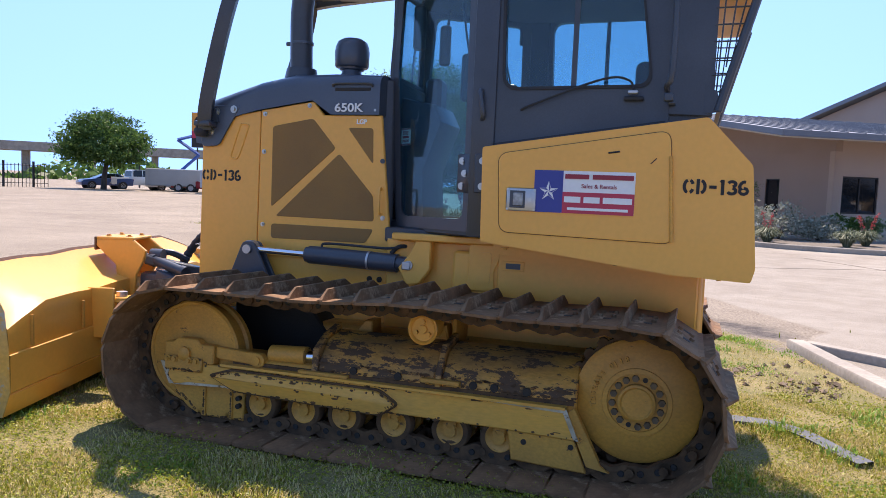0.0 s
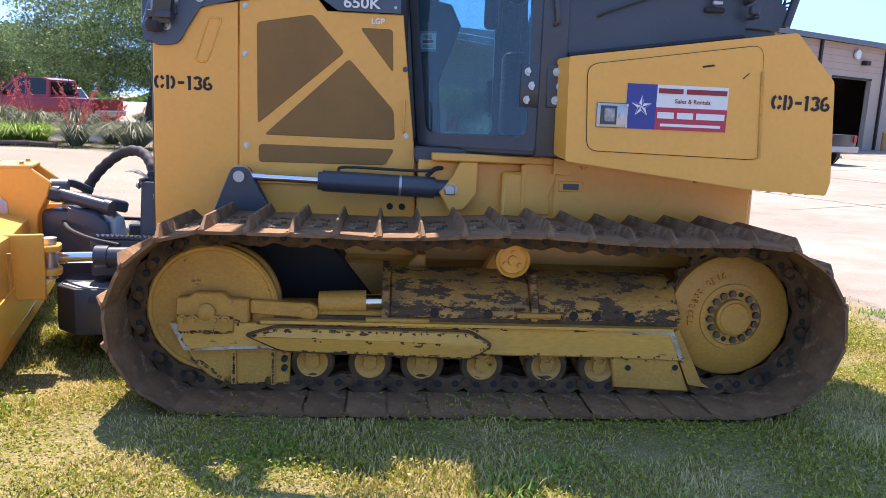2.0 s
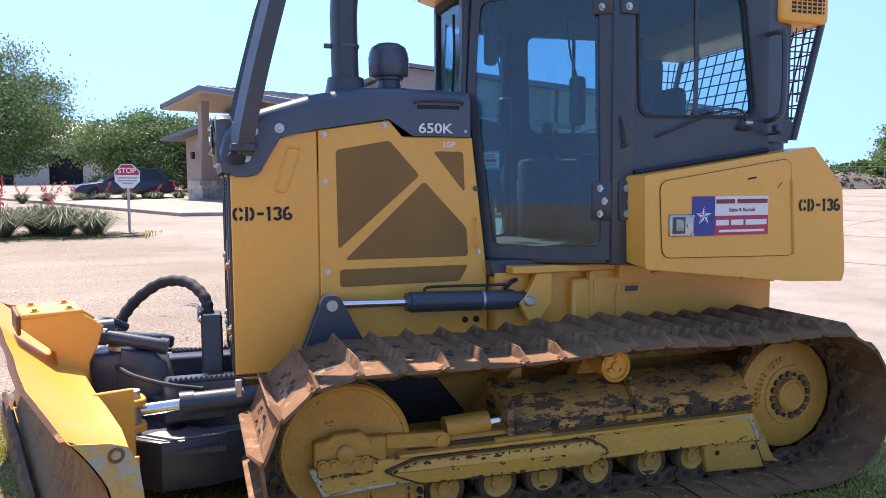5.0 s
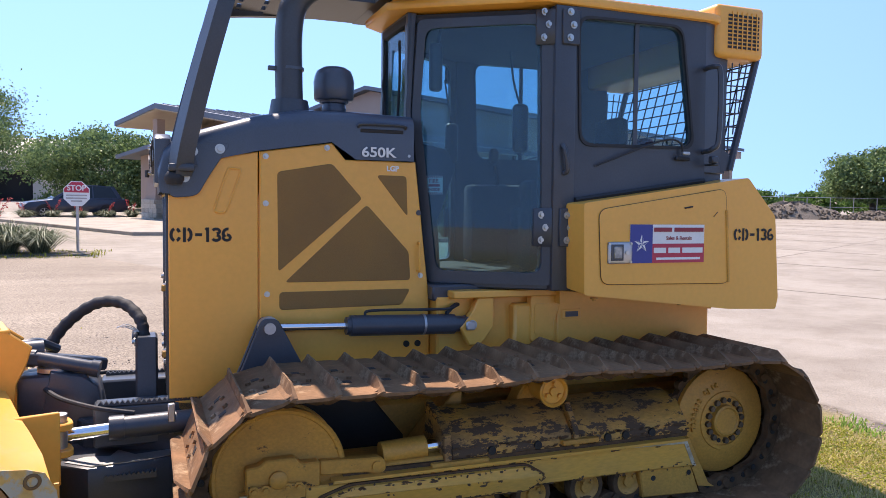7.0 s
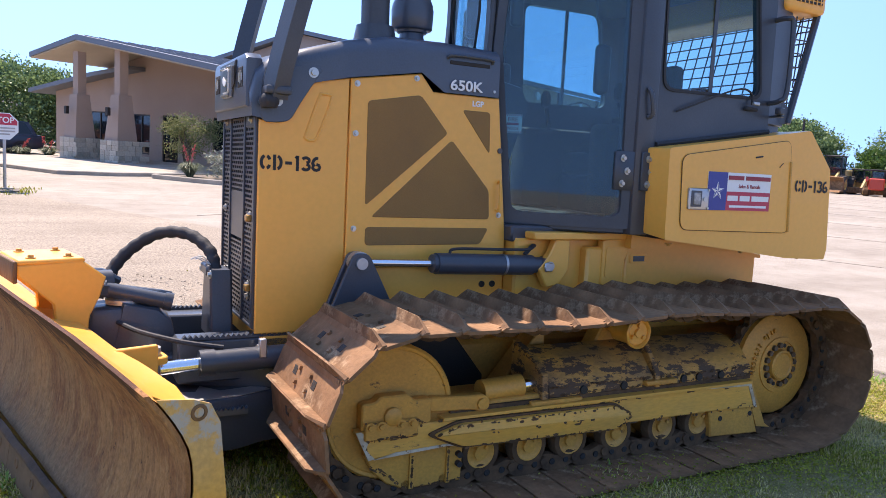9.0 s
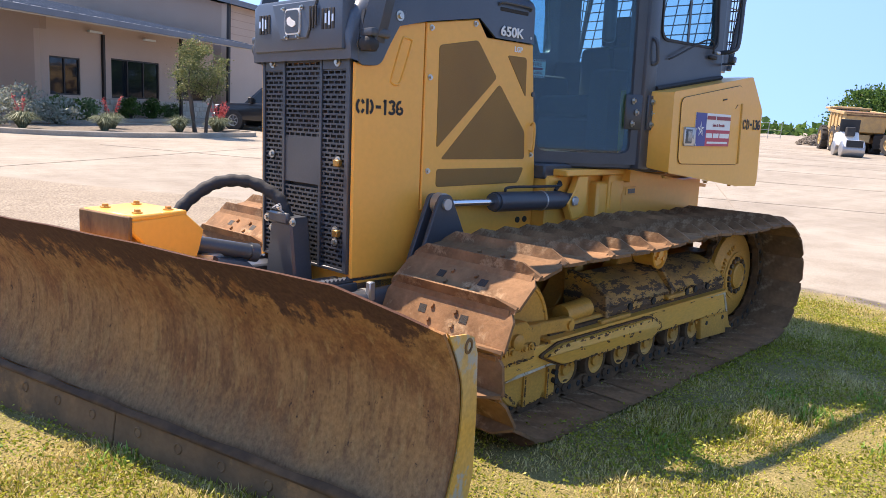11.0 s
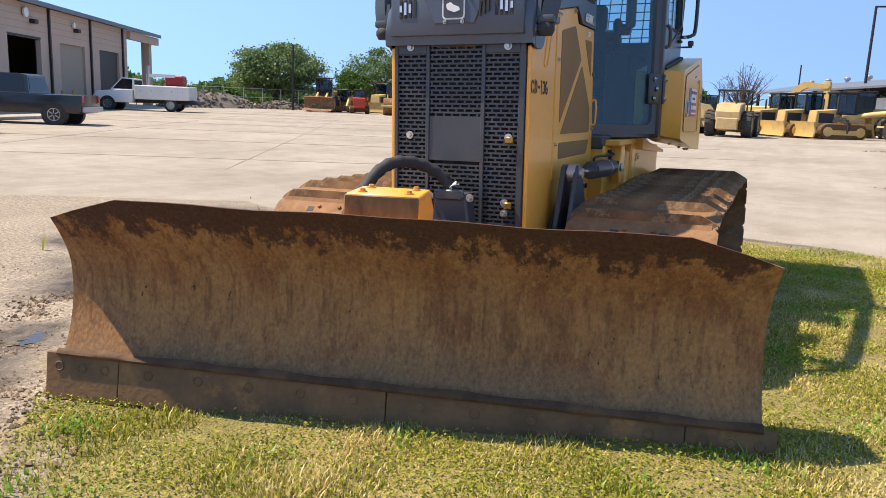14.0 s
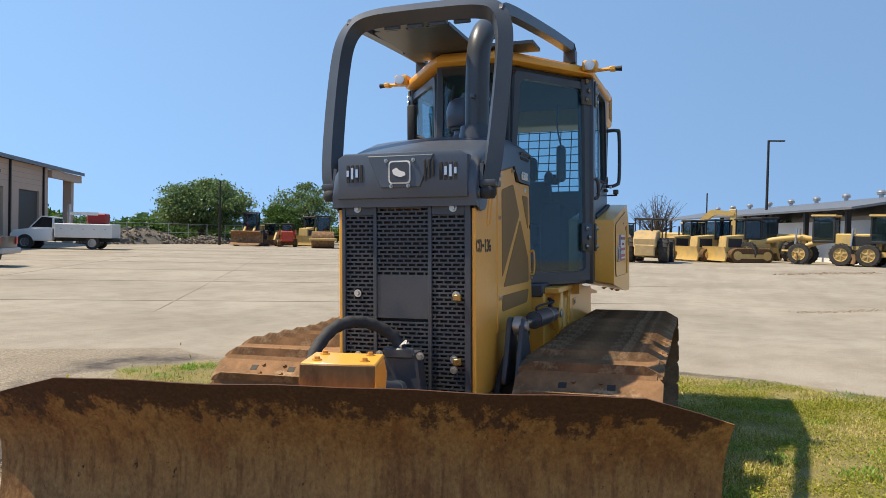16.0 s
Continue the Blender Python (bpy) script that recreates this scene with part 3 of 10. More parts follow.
def slotted(bm, y0, y1, z0, z1, pitch_z=0.0205, pitch_y=0.043, skip=None):
    n = int((z1 - z0) / pitch_z)
    dz = (z1 - z0) / n
    for i in range(n + 1):
        z = z0 + i * dz
        if skip and skip[0] - 0.002 < z < skip[1] + 0.002:
            continue
        box(bm, GX - 0.004, GX + 0.002, y0, y1, z - dz * 0.21, z + dz * 0.21)
        if i == n:
            break
        if skip and (skip[0] - dz < z < skip[1]):
            continue
        off = pitch_y * 0.5 * (i % 2)
        y = y0 + off
        while y < y1:
            a, c = max(y0, y - 0.0042), min(y1, y + 0.0042)
            if c > a:
                box(bm, GX - 0.0035, GX + 0.0015, a, c, z + dz * 0.22, z + dz * 0.78)
            y += pitch_y


M_blade_rust = mat("orange_rust", (0.30, 0.12, 0.04), 0.85, amount=0.4, bump=0.2)
b = new_bm()
box(b, GX + 0.02, GX + 0.05, -0.34, 0.34, 0.68, 1.645)
radiator = part("radiator", b, M_radiator, DOZER, "dark radiator core behind the grille")
b = new_bm()
for y0, y1 in ((0.335, 0.315), (0.166, 0.146), (-0.12, -0.14), (-0.305, -0.335)):
    box(b, GX - 0.012, GX + 0.03, min(y0, y1), max(y0, y1), 0.69, 1.65, 0.003)
box(b, GX - 0.008, GX + 0.03, -0.335, -0.126, 1.56, 1.645, 0.003)
box(b, GX - 0.008, GX + 0.03, 0.152, 0.335, 1.56, 1.645, 0.003)
box(b, GX - 0.008, GX + 0.03, -0.335, 0.335, 0.685, 0.70, 0.003)
gframe = part("grille_frame", b, M_black, DOZER, "black grille frame")
for (y0, y1), skip in zip(((0.164, 0.315), (-0.122, 0.148), (-0.305, -0.138)), (None, (1.058, 1.262), None)):
    b = new_bm()
    slotted(b, y0, y1, 0.705, 1.64 if skip else 1.56, skip=skip)
    if skip:
        box(b, GX - 0.006, GX + 0.001, y0, y1, *skip)
    gp = part("grille_panel", b, M_black, gframe, "black slotted grille panel", 0)
b = new_bm()
box(b, GX + 0.012, GX + 0.016, -0.07, 0.12, 1.59, 1.63)
part("dust_patch", b, M_blade_rust, gframe, "rust-stained strip")
for y, z in ((0.249, 1.594), (-0.248, 1.591), (0.25, 1.176), (-0.262, 1.176), (0.25, 0.87), (-0.25, 0.87), (-0.25, 0.82), (0.25, 0.82)):
    bolt(gframe, (GX - 0.008, y, z), (-1, 0, 0), 0.012)
for z in (1.17, 0.865):
    b = new_bm()
    box(b, GX - 0.03, GX - 0.006, -0.29, -0.25, z - 0.02, z + 0.01, 0.004)
    part("clip", b, mat("brass_clip", (0.45, 0.27, 0.09), 0.35, 0.8) if z > 1 else bpy.data.materials["brass_clip"], gframe, "brass spring clip")

# chassis
b = new_bm()
prism(b, [(-1.62, 0.62), (-1.62, 0.97), (-0.405, 0.97), (-0.405, 0.40), (-1.3, 0.40)], -0.35, 0.35, bev=0.006)
prism(b, [(-0.40, 0.40), (-0.40, 1.10), (1.20, 1.10), (1.25, 1.0), (1.25, 0.55), (1.05, 0.40)], -0.44, 0.44, bev=0.012)
box(b, -1.63, -0.585, -0.345, 0.345, 0.60, 1.60)
box(b, 0.0, 1.24, -0.5, 0.5, 0.52, 1.06, 0.015)
body = part("chassis", b, M_yellow, DOZER, "yellow welded main frame")
b = new_bm()
box(b, -0.42, 1.20, -0.43, 0.43, 1.08, 1.16, 0.01)
part("cab_floor", b, M_black, DOZER)
for side in (-1, 1):
    b = new_bm()   # step deck under the door, with its plates and the recessed tool pocket
    y0, y1 = sorted((0.36 * side, 0.52 * side))
    box(b, -0.34, 0.27, y0, y1, 1.098, 1.135, 0.006)
    yo, yi = 0.51 * side, 0.46 * side
    prism(b, [(-0.25, 0.86), (-0.30, 0.95), (-0.235, 1.03), (-0.205, 1.10), (-0.12, 1.10), (-0.12, 0.95), (-0.18, 0.87)], yo, yi, bev=0.006)
    prism(b, round_poly([(0.09, 0.86), (0.09, 1.10), (0.255, 1.10), (0.255, 1.03), (0.225, 0.96), (0.235, 0.86)], 0.02), yo, yi, bev=0.004)
    box(b, 0.245, 1.22, min(yo, yi), max(yo, yi), 0.70, 1.06, 0.008)
    prism(b, [(0.23, 1.13), (0.23, 1.06), (1.2, 1.0), (1.2, 1.02)], 0.56 * side, 0.44 * side)
    deck = part("side_deck", b, M_yellow, DOZER, "yellow side deck with bracket and pocket")
    b = new_bm()
    box(b, 0.27, 0.385, min(yo, yo + 0.006 * side), max(yo, yo + 0.006 * side), 0.975, 1.025, 0.003)
    part("step_frame", b, M_yellow, deck)
    b = new_bm()
    box(b, 0.29, 0.365, min(yo, yo + 0.009 * side), max(yo, yo + 0.009 * side), 0.985, 1.013)
    part("reflector", b, M_black, deck)
    b = new_bm()
    prism(b, round_poly([(0.11, 0.9), (0.11, 1.06), (0.215, 1.06), (0.205, 0.9)], 0.02), yo + 0.004 * side, yo - 0.002 * side)
    part("pocket", b, M_yellow, deck)

# lift cylinders on both flanks of the engine
for side in (-1, 1):
    y = 0.465 * side
    b = new_bm()
    prism(b, round_poly([(-1.40, 0.70), (-1.265, 1.035), (-1.195, 1.035), (-1.02, 0.70)], 0.05), y + 0.035 * side, y + 0.012 * side, bev=0.004)
    prism(b, round_poly([(-1.40, 0.70), (-1.265, 1.035), (-1.195, 1.035), (-1.02, 0.70)], 0.05), y - 0.03 * side, y - 0.055 * side, bev=0.004)
    lift = part("lift_bracket", b, M_black, DOZER, "black lift cylinder bracket")
    b = new_bm()
    cyl(b, (-1.23, y - 0.06 * side, 0.991), (-1.23, y + 0.05 * side, 0.991), 0.026)
    cyl(b, (-1.23, y - 0.02 * side, 0.991), (-1.23, y + 0.02 * side, 0.991), 0.05)
    part("pin", b, M_grey, lift)
    b = new_bm()
    cyl(b, (-1.23, y, 0.991), (-0.83, y, 0.981), 0.018)
    part("rod", b, M_steel, lift, "bright chrome piston rod")
    b = new_bm()
    cyl(b, (-0.85, y, 0.9815), (-0.32, y, 0.968), 0.05, seg=24)
    cyl(b, (-0.87, y, 0.982), (-0.85, y, 0.9815), 0.043)
    cyl(b, (-0.32, y, 0.968), (-0.239, y, 0.966), 0.04)
    lathe(b, [(0.0, -0.04), (0.042, -0.04), (0.042, 0.04), (0.0, 0.04)], (-0.239, y, 0.966), (0, 1, 0))
    barrel = part("barrel", b, M_black, lift, "black hydraulic cylinder barrel")
    b = new_bm()
    cyl(b, (-0.49, y, 0.9725), (-0.478, y, 0.972), 0.0525, seg=24)
    part("band", b, M_grey, lift)
    b = new_bm()
    tube(b, curve_pts([(-0.78, y, 1.03), (-0.74, y, 1.05), (-0.45, y, 1.045), (-0.34, y + 0.02 * side, 1.05), (-0.25, y - 0.08 * side, 1.07)], 6), 0.007, 8)
    tube(b, curve_pts([(-0.36, y, 1.02), (-0.31, y - 0.01 * side, 1.06), (-0.22, y - 0.1 * side, 1.05)], 6), 0.011, 8)
    part("hydraulic_hose", b, M_rubber, lift)
    b = new_bm()
    cyl(b, (-0.239, y - 0.05 * side, 0.966), (-0.239, y + 0.055 * side, 0.966), 0.024)
    box(b, -0.275, -0.225, min(y + 0.05 * side, y + 0.062 * side), max(y + 0.05 * side, y + 0.062 * side), 0.94, 0.985, 0.006)
    part("rear_pin", b, M_grey, lift)
    b = new_bm()
    tube(b, curve_pts([(-1.36, y - 0.09 * side, 0.62), (-1.30, y - 0.08 * side, 0.74), (-1.24, y - 0.06 * side, 0.83)], 5), 0.02, 8)
    part("side_hose", b, M_rubber, lift)
    for x in (-0.47, -0.37, -0.53):
        b = new_bm()
        cyl(b, (x, 0.349 * side, 0.86), (x, 0.356 * side, 0.86), 0.016)
        part("frame_hole", b, M_radiator, body)
    # service boxes beside the cab: fuel box with its door
    FENDER = [(0.225, 1.13), (0.215, 1.575), (1.215, 1.722), (1.405, 1.52), (1.44, 1.08), (1.425, 1.02), (1.10, 1.032)]
    b = new_bm()
    pts_o = round_poly(FENDER, 0.012, 2)
    A = [b.verts.new((x, 0.80 * side, z)) for x, z in pts_o]
    B = [b.verts.new((x - (0.06 if x < 0.4 else 0), 0.50 * side, z + (0.05 if z < 1.2 else 0.0))) for x, z in pts_o]
    n = len(A)
    b.faces.new(A)
    b.faces.new(B[::-1])
    for i in range(n):
        b.faces.new((A[i], B[i], B[(i + 1) % n], A[(i + 1) % n]))
    bmesh.ops.recalc_face_normals(b, faces=b.faces[:])
    fender = part("fuel_box" if side < 0 else "battery_box", b, M_yellow, DOZER, "yellow box fender beside the cab")
    DOORP = round_poly([(0.315, 1.18), (0.295, 1.545), (1.062, 1.662), (1.10, 1.168)], 0.05, 6)
    b = new_bm()
    prism(b, DOORP, 0.8005 * side, 0.807 * side, bev=0.0025)
    bdoor = part("box_door", b, M_yellow, fender)
    b = new_bm()
    loop = [(x, 0.8035 * side, z) for x, z in DOORP]
    tube(b, loop + loop[:1], 0.0022, 6)
    part("door_gap", b, M_chain, fender)
    b = new_bm()
    cyl(b, (1.068, 0.808 * side, 1.55), (1.092, 0.808 * side, 1.175), 0.008, seg=8)
    part("hinge", b, M_yellow_worn, bdoor)
    b = new_bm()
    box(b, 0.345, 0.485, min(0.806 * side, 0.815 * side), max(0.806 * side, 0.815 * side), 1.282, 1.388, 0.008, 2)
    plate = part("latch_plate", b, M_grey, bdoor, "brushed steel paddle latch plate")
    b = new_bm()
    box(b, 0.362, 0.435, min(0.813 * side, 0.817 * side), max(0.813 * side, 0.817 * side), 1.296, 1.376, 0.002)
    part("latch_recess", b, M_black, plate)
    b = new_bm()
    box(b, 0.378, 0.425, min(0.815 * side, 0.821 * side), max(0.815 * side, 0.821 * side), 1.306, 1.366, 0.003)
    part("paddle", b, M_hubbolt0, plate)
    for x, z in ((0.352, 1.29), (0.352, 1.38), (0.478, 1.29), (0.478, 1.38), (0.455, 1.335)):
        b = new_bm()
        cyl(b, (x, 0.815 * side, z), (x, 0.819 * side, z), 0.006 if x != 0.455 else 0.011, seg=10)
        part("rivet", b, M_bolt, plate)
    for x, z in ((0.33, 1.105), (0.85, 1.065), (1.2, 1.035), (1.3, 1.03), (1.38, 1.03)):
        bolt(fender, (x, 0.72 * side, z), (0, 0, -1), 0.012, material=M_yellow_worn)
    stencil(fender, pose(1.13, -0.8025, 1.39) if side < 0 else pose(1.41, 0.8025, 1.39, 0, 0, 180))
    if side < 0:
        b = new_bm()
        box(b, 0.474, 0.925, -0.8105, -0.8065, 1.282, 1.474)
        sign = part("magnetic_sign", b, M_white, fender, "white, red and blue magnetic sign with a star")
        b = new_bm()
        box(b, 0.474, 0.606, -0.812, -0.8100, 1.282, 1.474)
        part("blue_field", b, M_blue, sign)
        b = new_bm()
        star = []
        for k in range(10):
            r = 0.046 if k % 2 == 0 else 0.018
            star.append((0.541 + r * math.sin(math.pi * k / 5), 1.378 + r * math.cos(math.pi * k / 5)))
        prism(b, star, -0.8135, -0.8118)
        part("star", b, M_white, sign)
        for k in range(5):
            b = new_bm()
            a = 2 * math.pi * k / 5
            prism(b, [(0.541 + 0.003 * math.cos(a), 1.378 - 0.003 * math.sin(a)), (0.541 + 0.042 * math.sin(a), 1.378 + 0.042 * math.cos(a)), (0.541 + 0.016 * math.sin(a + 0.62), 1.378 + 0.016 * math.cos(a + 0.62))], -0.8145, -0.8134)
            part("star_facet", b, M_blue, sign)
        b = new_bm()
        box(b, 0.606, 0.925, -0.812, -0.8100, 1.282, 1.378)
        part("red_field", b, M_red, sign)
        for x0, x1, z0, z1, mm in ((0.614, 0.722, 1.438, 1.459, M_darkred), (0.738, 0.918, 1.438, 1.459, M_darkred)):
            b = new_bm()
            box(b, x0, x1, -0.8135, -0.8105, z0, z1)
            part("bar", b, mm, sign)
        words("lettering", "Sales & Rentals", 0.026, M_darkred, sign, face_xz(0.768, -0.811, 1.398), "", 0.001, 0.0003, 'CENTER')
        for x0, x1, z0, z1 in ((0.614, 0.688, 1.331, 1.358), (0.702, 0.774, 1.331, 1.358), (0.788, 0.915, 1.331, 1.358), (0.63, 0.90, 1.297, 1.309)):
            b = new_bm()
            box(b, x0, x1, -0.8135, -0.8115, z0, z1)
            part("bar", b, M_white, sign)
        b = new_bm()
        tube(b, [(0.80, -0.8075, 1.558), (0.85, -0.8078, 1.566)], 0.0045, 6)
        tube(b, [(0.985, -0.8075, 1.515), (1.01, -0.8078, 1.54)], 0.0022, 6)
        part("scratch", b, M_stencil, fender)

# ---- cab ----
def door_y(x):
    return 0.2545 + 0.68 * (x + 0.442)


def slanted(bm, side, since=0):
    bm.verts.ensure_lookup_table()
    for v in bm.verts[since:]:
        v.co.y += side * door_y(v.co.x)


def ring(bm, outer, inner, a, b_):
    """A flat frame between two polygons with the same number of points, across y."""
    n = len(outer)
    L = [[bm.verts.new((x, y, z)) for x, z in pts] for pts, y in ((outer, a), (inner, a), (outer, b_), (inner, b_))]
    for i in range(n):
        j = (i + 1) % n
        bm.faces.new((L[0][i], L[0][j], L[1][j], L[1][i]))
        bm.faces.new((L[2][i], L[3][i], L[3][j], L[2][j]))
        bm.faces.new((L[0][i], L[2][i], L[2][j], L[0][j]))
        bm.faces.new((L[1][i], L[1][j], L[3][j], L[3][i]))
    bmesh.ops.recalc_face_normals(bm, faces=bm.faces[:])


# cab shell: floor pan, rear wall, posts
b = new_bm()
shell_plan = [(-0.49, 0.22), (0.10, 0.625), (1.03, 0.65), (1.20, 0.58)]
poly = [(x, -y) for x, y in shell_plan] + [(x, y) for x, y in shell_plan[::-1]]
prism(b, poly, 1.14, 1.20, 'z', bev=0.008)
prism(b, [(1.02, -0.64), (1.22, -0.58), (1.22, 0.58), (1.02, 0.64)], 1.15, 1.83, 'z', bev=0.008)
prism(b, [(-0.60, -0.335), (-0.455, -0.235), (-0.455, 0.235), (-0.60, 0.335)], 1.12, 1.985, 'z', bev=0.006)
cab = part("cab", b, M_black, DOZER, "dark grey operator's cab with angled glass doors")
b = new_bm()
prism(b, [(-0.50, -0.20), (0.09, -0.60), (1.0, -0.62), (1.0, 0.62), (0.09, 0.60), (-0.50, 0.20)], 2.485, 2.535, 'z', bev=0.012, seg=2)
part("headliner", b, M_headliner, cab, "dark moulded headliner")
b = new_bm()
prism(b, [(-0.44, -0.20), (0.10, -0.57), (1.0, -0.60), (1.0, 0.60), (0.10, 0.57), (-0.44, 0.20)], 1.2, 1.215, 'z', bev=0.004)
part("floor_mat", b, M_rubber, cab, "black rubber floor mat")

for s in (-1, 1):
    # angled door
    outer = round_poly([(-0.402, 1.165), (-0.476, 2.03), (-0.452, 2.50), (0.115, 2.50), (0.13, 1.165)], 0.03, 3)
    inner = round_poly([(-0.365, 1.225), (-0.440, 2.03), (-0.418, 2.455), (0.066, 2.455), (0.082, 1.225)], 0.05, 3)
    b = new_bm()
    ring(b, outer, inner, 0.02 * s, -0.025 * s)
    slanted(b, s)
    door = part("door", b, M_black, cab, "black framed angled glass door")
    b = new_bm()
    prism(b, round_poly([(-0.37, 1.218), (-0.446, 2.03), (-0.424, 2.462), (0.072, 2.462), (0.088, 1.218)], 0.05, 3), 0.004 * s, 0.0 * s)
    slanted(b, s)
    g = part("door_glass", b, M_glass, door, "blue-tinted door glass")
    g.visible_shadow = False
    # posts
    b = new_bm()
    prism(b, [(-0.43, 1.14), (-0.505, 2.03), (-0.48, 2.54), (-0.45, 2.54), (-0.475, 2.03), (-0.40, 1.14)], 0.195 * s, 0.242 * s, bev=0.006)
    part("front_post", b, M_black, cab)
    b = new_bm()
    y0, y1 = sorted((0.60 * s, 0.675 * s))
    box(b, 0.115, 0.235, y0, y1, 1.14, 2.54, 0.01, 2)
    post = part("centre_post", b, M_black, cab)
    for z0, z1 in ((1.36, 1.55), (2.35, 2.52)):
        for x0, x1, yy in ((0.04, 0.118, None), (0.148, 0.245, 0.675)):
            b = new_bm()
            if yy:
                box(b, x0, x1, min(yy * s, (yy + 0.012) * s), max(yy * s, (yy + 0.012) * s), z0, z1, 0.004)
            else:
                box(b, x0, x1, min(0.02 * s, 0.034 * s), max(0.02 * s, 0.034 * s), z0, z1, 0.004)
                slanted(b, s)
            hp = part("hinge_plate", b, M_black, door if not yy else post)
            for k, dx in enumerate((0.0, 0.018, 0.0)):
                x = (x0 + x1) / 2 - 0.008 + dx
                z = z0 + 0.032 + k * 0.062
                yb = (yy + 0.012) * s if yy else (0.034 + door_y(x)) * s
                bolt(hp, (x, yb, z), (0, s, 0), 0.0115)
    # side window behind the door, sliding in two halves
    outer = round_poly([(0.23, 1.14), (0.235, 2.56), (1.03, 2.56), (1.05, 1.14)], 0.01, 4)
    inner = round_poly([(0.275, 1.875), (0.255, 2.49), (0.87, 2.50), (0.955, 1.885)], 0.07, 4)
    b = new_bm()
    ring(b, outer, inner, 0.66 * s, 0.62 * s)
    panel = part("side_panel", b, M_black, cab)
    b = new_bm()
    out2 = round_poly([(0.262, 1.86), (0.242, 2.503), (0.878, 2.513), (0.97, 1.87)], 0.075, 4)
    ring(b, out2, inner, 0.668 * s, 0.655 * s)
    part("window_seal", b, M_rubber, panel)
    b = new_bm()
    prism(b, round_poly([(0.268, 1.865), (0.248, 2.498), (0.875, 2.508), (0.962, 1.875)], 0.07, 4), 0.644 * s, 0.64 * s)
    g = part("window_glass", b, M_glass, panel, "tinted sliding side window")
    g.visible_shadow = False
    b = new_bm()
    box(b, 0.59, 0.615, min(0.645 * s, 0.65 * s), max(0.645 * s, 0.65 * s), 1.875, 2.5)
    part("slider_bar", b, M_black, panel)
    # black strip painting the dark gap between side panel and fender box
    b = new_bm()
    tube(b, [(0.24, 0.672 * s, 1.592), (1.03, 0.672 * s, 1.708)], 0.014, 6)
    part("fender_gap_strip", b, M_rubber, panel)
    # corner panel behind the window
    b = new_bm()
    v = [(1.03, 0.66), (1.23, 0.60), (1.23, 0.57), (1.03, 0.63)]
    prism(b, [(x, y * s) for x, y in v], 1.75, 2.56, 'z', bev=0.004)
    part("rear_post", b, M_black, cab)
    # wiper on the side panel
    b = new_bm()
    tube(b, curve_pts([(0.36, 0.668 * s, 1.765), (0.42, 0.685 * s, 1.79), (0.74, 0.69 * s, 1.905), (0.86, 0.685 * s, 1.90), (0.885, 0.675 * s, 1.84)], 5), 0.0055, 6)
    box(b, 0.84, 0.93, min(0.66 * s, 0.685 * s), max(0.66 * s, 0.685 * s), 1.808, 1.83, 0.006)
    part("side_wiper", b, M_rubber, panel)
    b = new_bm()
    box(b, 0.86, 0.905, min(0.695 * s, 0.715 * s), max(0.695 * s, 0.715 * s), 1.835, 1.853, 0.004)
    part("wiper_motor", b, M_grey, panel)
    b = new_bm()
    tube(b, curve_pts([(0.17, 0.675 * s, 1.72), (0.18, 0.70 * s, 1.74), (0.165, 0.70 * s, 1.83), (0.16, 0.68 * s, 1.86)], 5), 0.012, 8)
    part("door_catch", b, M_black, post)
    # grab handle, mirror and work lamp at the rear corner
    b = new_bm()
    tube(b, curve_pts([(1.03, 0.655 * s, 2.30), (1.03, 0.735 * s, 2.30), (1.05, 0.755 * s, 2.26), (1.05, 0.755 * s, 1.93), (1.03, 0.73 * s, 1.87), (1.03, 0.655 * s, 1.86)], 6), 0.014, 8)
    part("grab_handle", b, M_black, cab)
    b = new_bm()
    box(b, 1.04, 1.07, min(0.66 * s, 0.74 * s), max(0.66 * s, 0.74 * s), 1.785, 1.797, 0.004)
    box(b, 1.02, 1.06, min(0.71 * s, 0.75 * s), max(0.71 * s, 0.75 * s), 1.797, 1.835, 0.006)
    part("corner_lamp", b, M_black, cab)
    # dark mirror housing by the door
    b = new_bm()
    box(b, -0.01, 0.075, min(0.44 * s, 0.50 * s), max(0.44 * s, 0.50 * s), 1.83, 2.08, 0.028, 3)
    tube(b, curve_pts([(0.03, 0.47 * s, 2.07), (0.0, 0.45 * s, 2.2), (-0.02, 0.46 * s, 2.34)], 4), 0.006, 6)
    part("inner_mirror", b, M_black, door)
    b = new_bm()
    box(b, -0.375, -0.305, min(0.205 * s, 0.255 * s), max(0.205 * s, 0.255 * s), 2.15, 2.40, 0.022, 3)
    tube(b, [(-0.33, 0.23 * s, 2.39), (-0.31, 0.22 * s, 2.49)], 0.009, 6)
    part("interior_mirror", b, M_black, cab)
    if s < 0:
        sl = Matrix.Rotation(-math.atan(0.68), 4, 'Z')
        base = Matrix.Translation((-0.405, -(door_y(-0.405) - 0.006), 1.615)) @ sl @ Matrix.Diagonal((0.78, 1, 0.8, 1))
        b = new_bm()
        box(b, 0, 0.115, -0.001, 0.0, 0, 0.12)
        dec = part("warning_decal", b, M_white, door, "red and white striped warning decal", 0, base)
        for k in range(9):
            for z0 in (0.0, 0.105):
                b = new_bm()
                prism(b, [(0.004 + k * 0.0125, z0 + 0.001), (0.010 + k * 0.0125, z0 + 0.001), (0.0145 + k * 0.0125, z0 + 0.014), (0.0085 + k * 0.0125, z0 + 0.014)], -0.0025, -0.0008)
                part("stripe", b, M_red, dec, "", 0)
        words("lettering", "FIRE", 0.036, M_red, dec, pose(0.022, -0.0012, 0.074, 90, 0, 0), "", 0.0006, 0.0006)
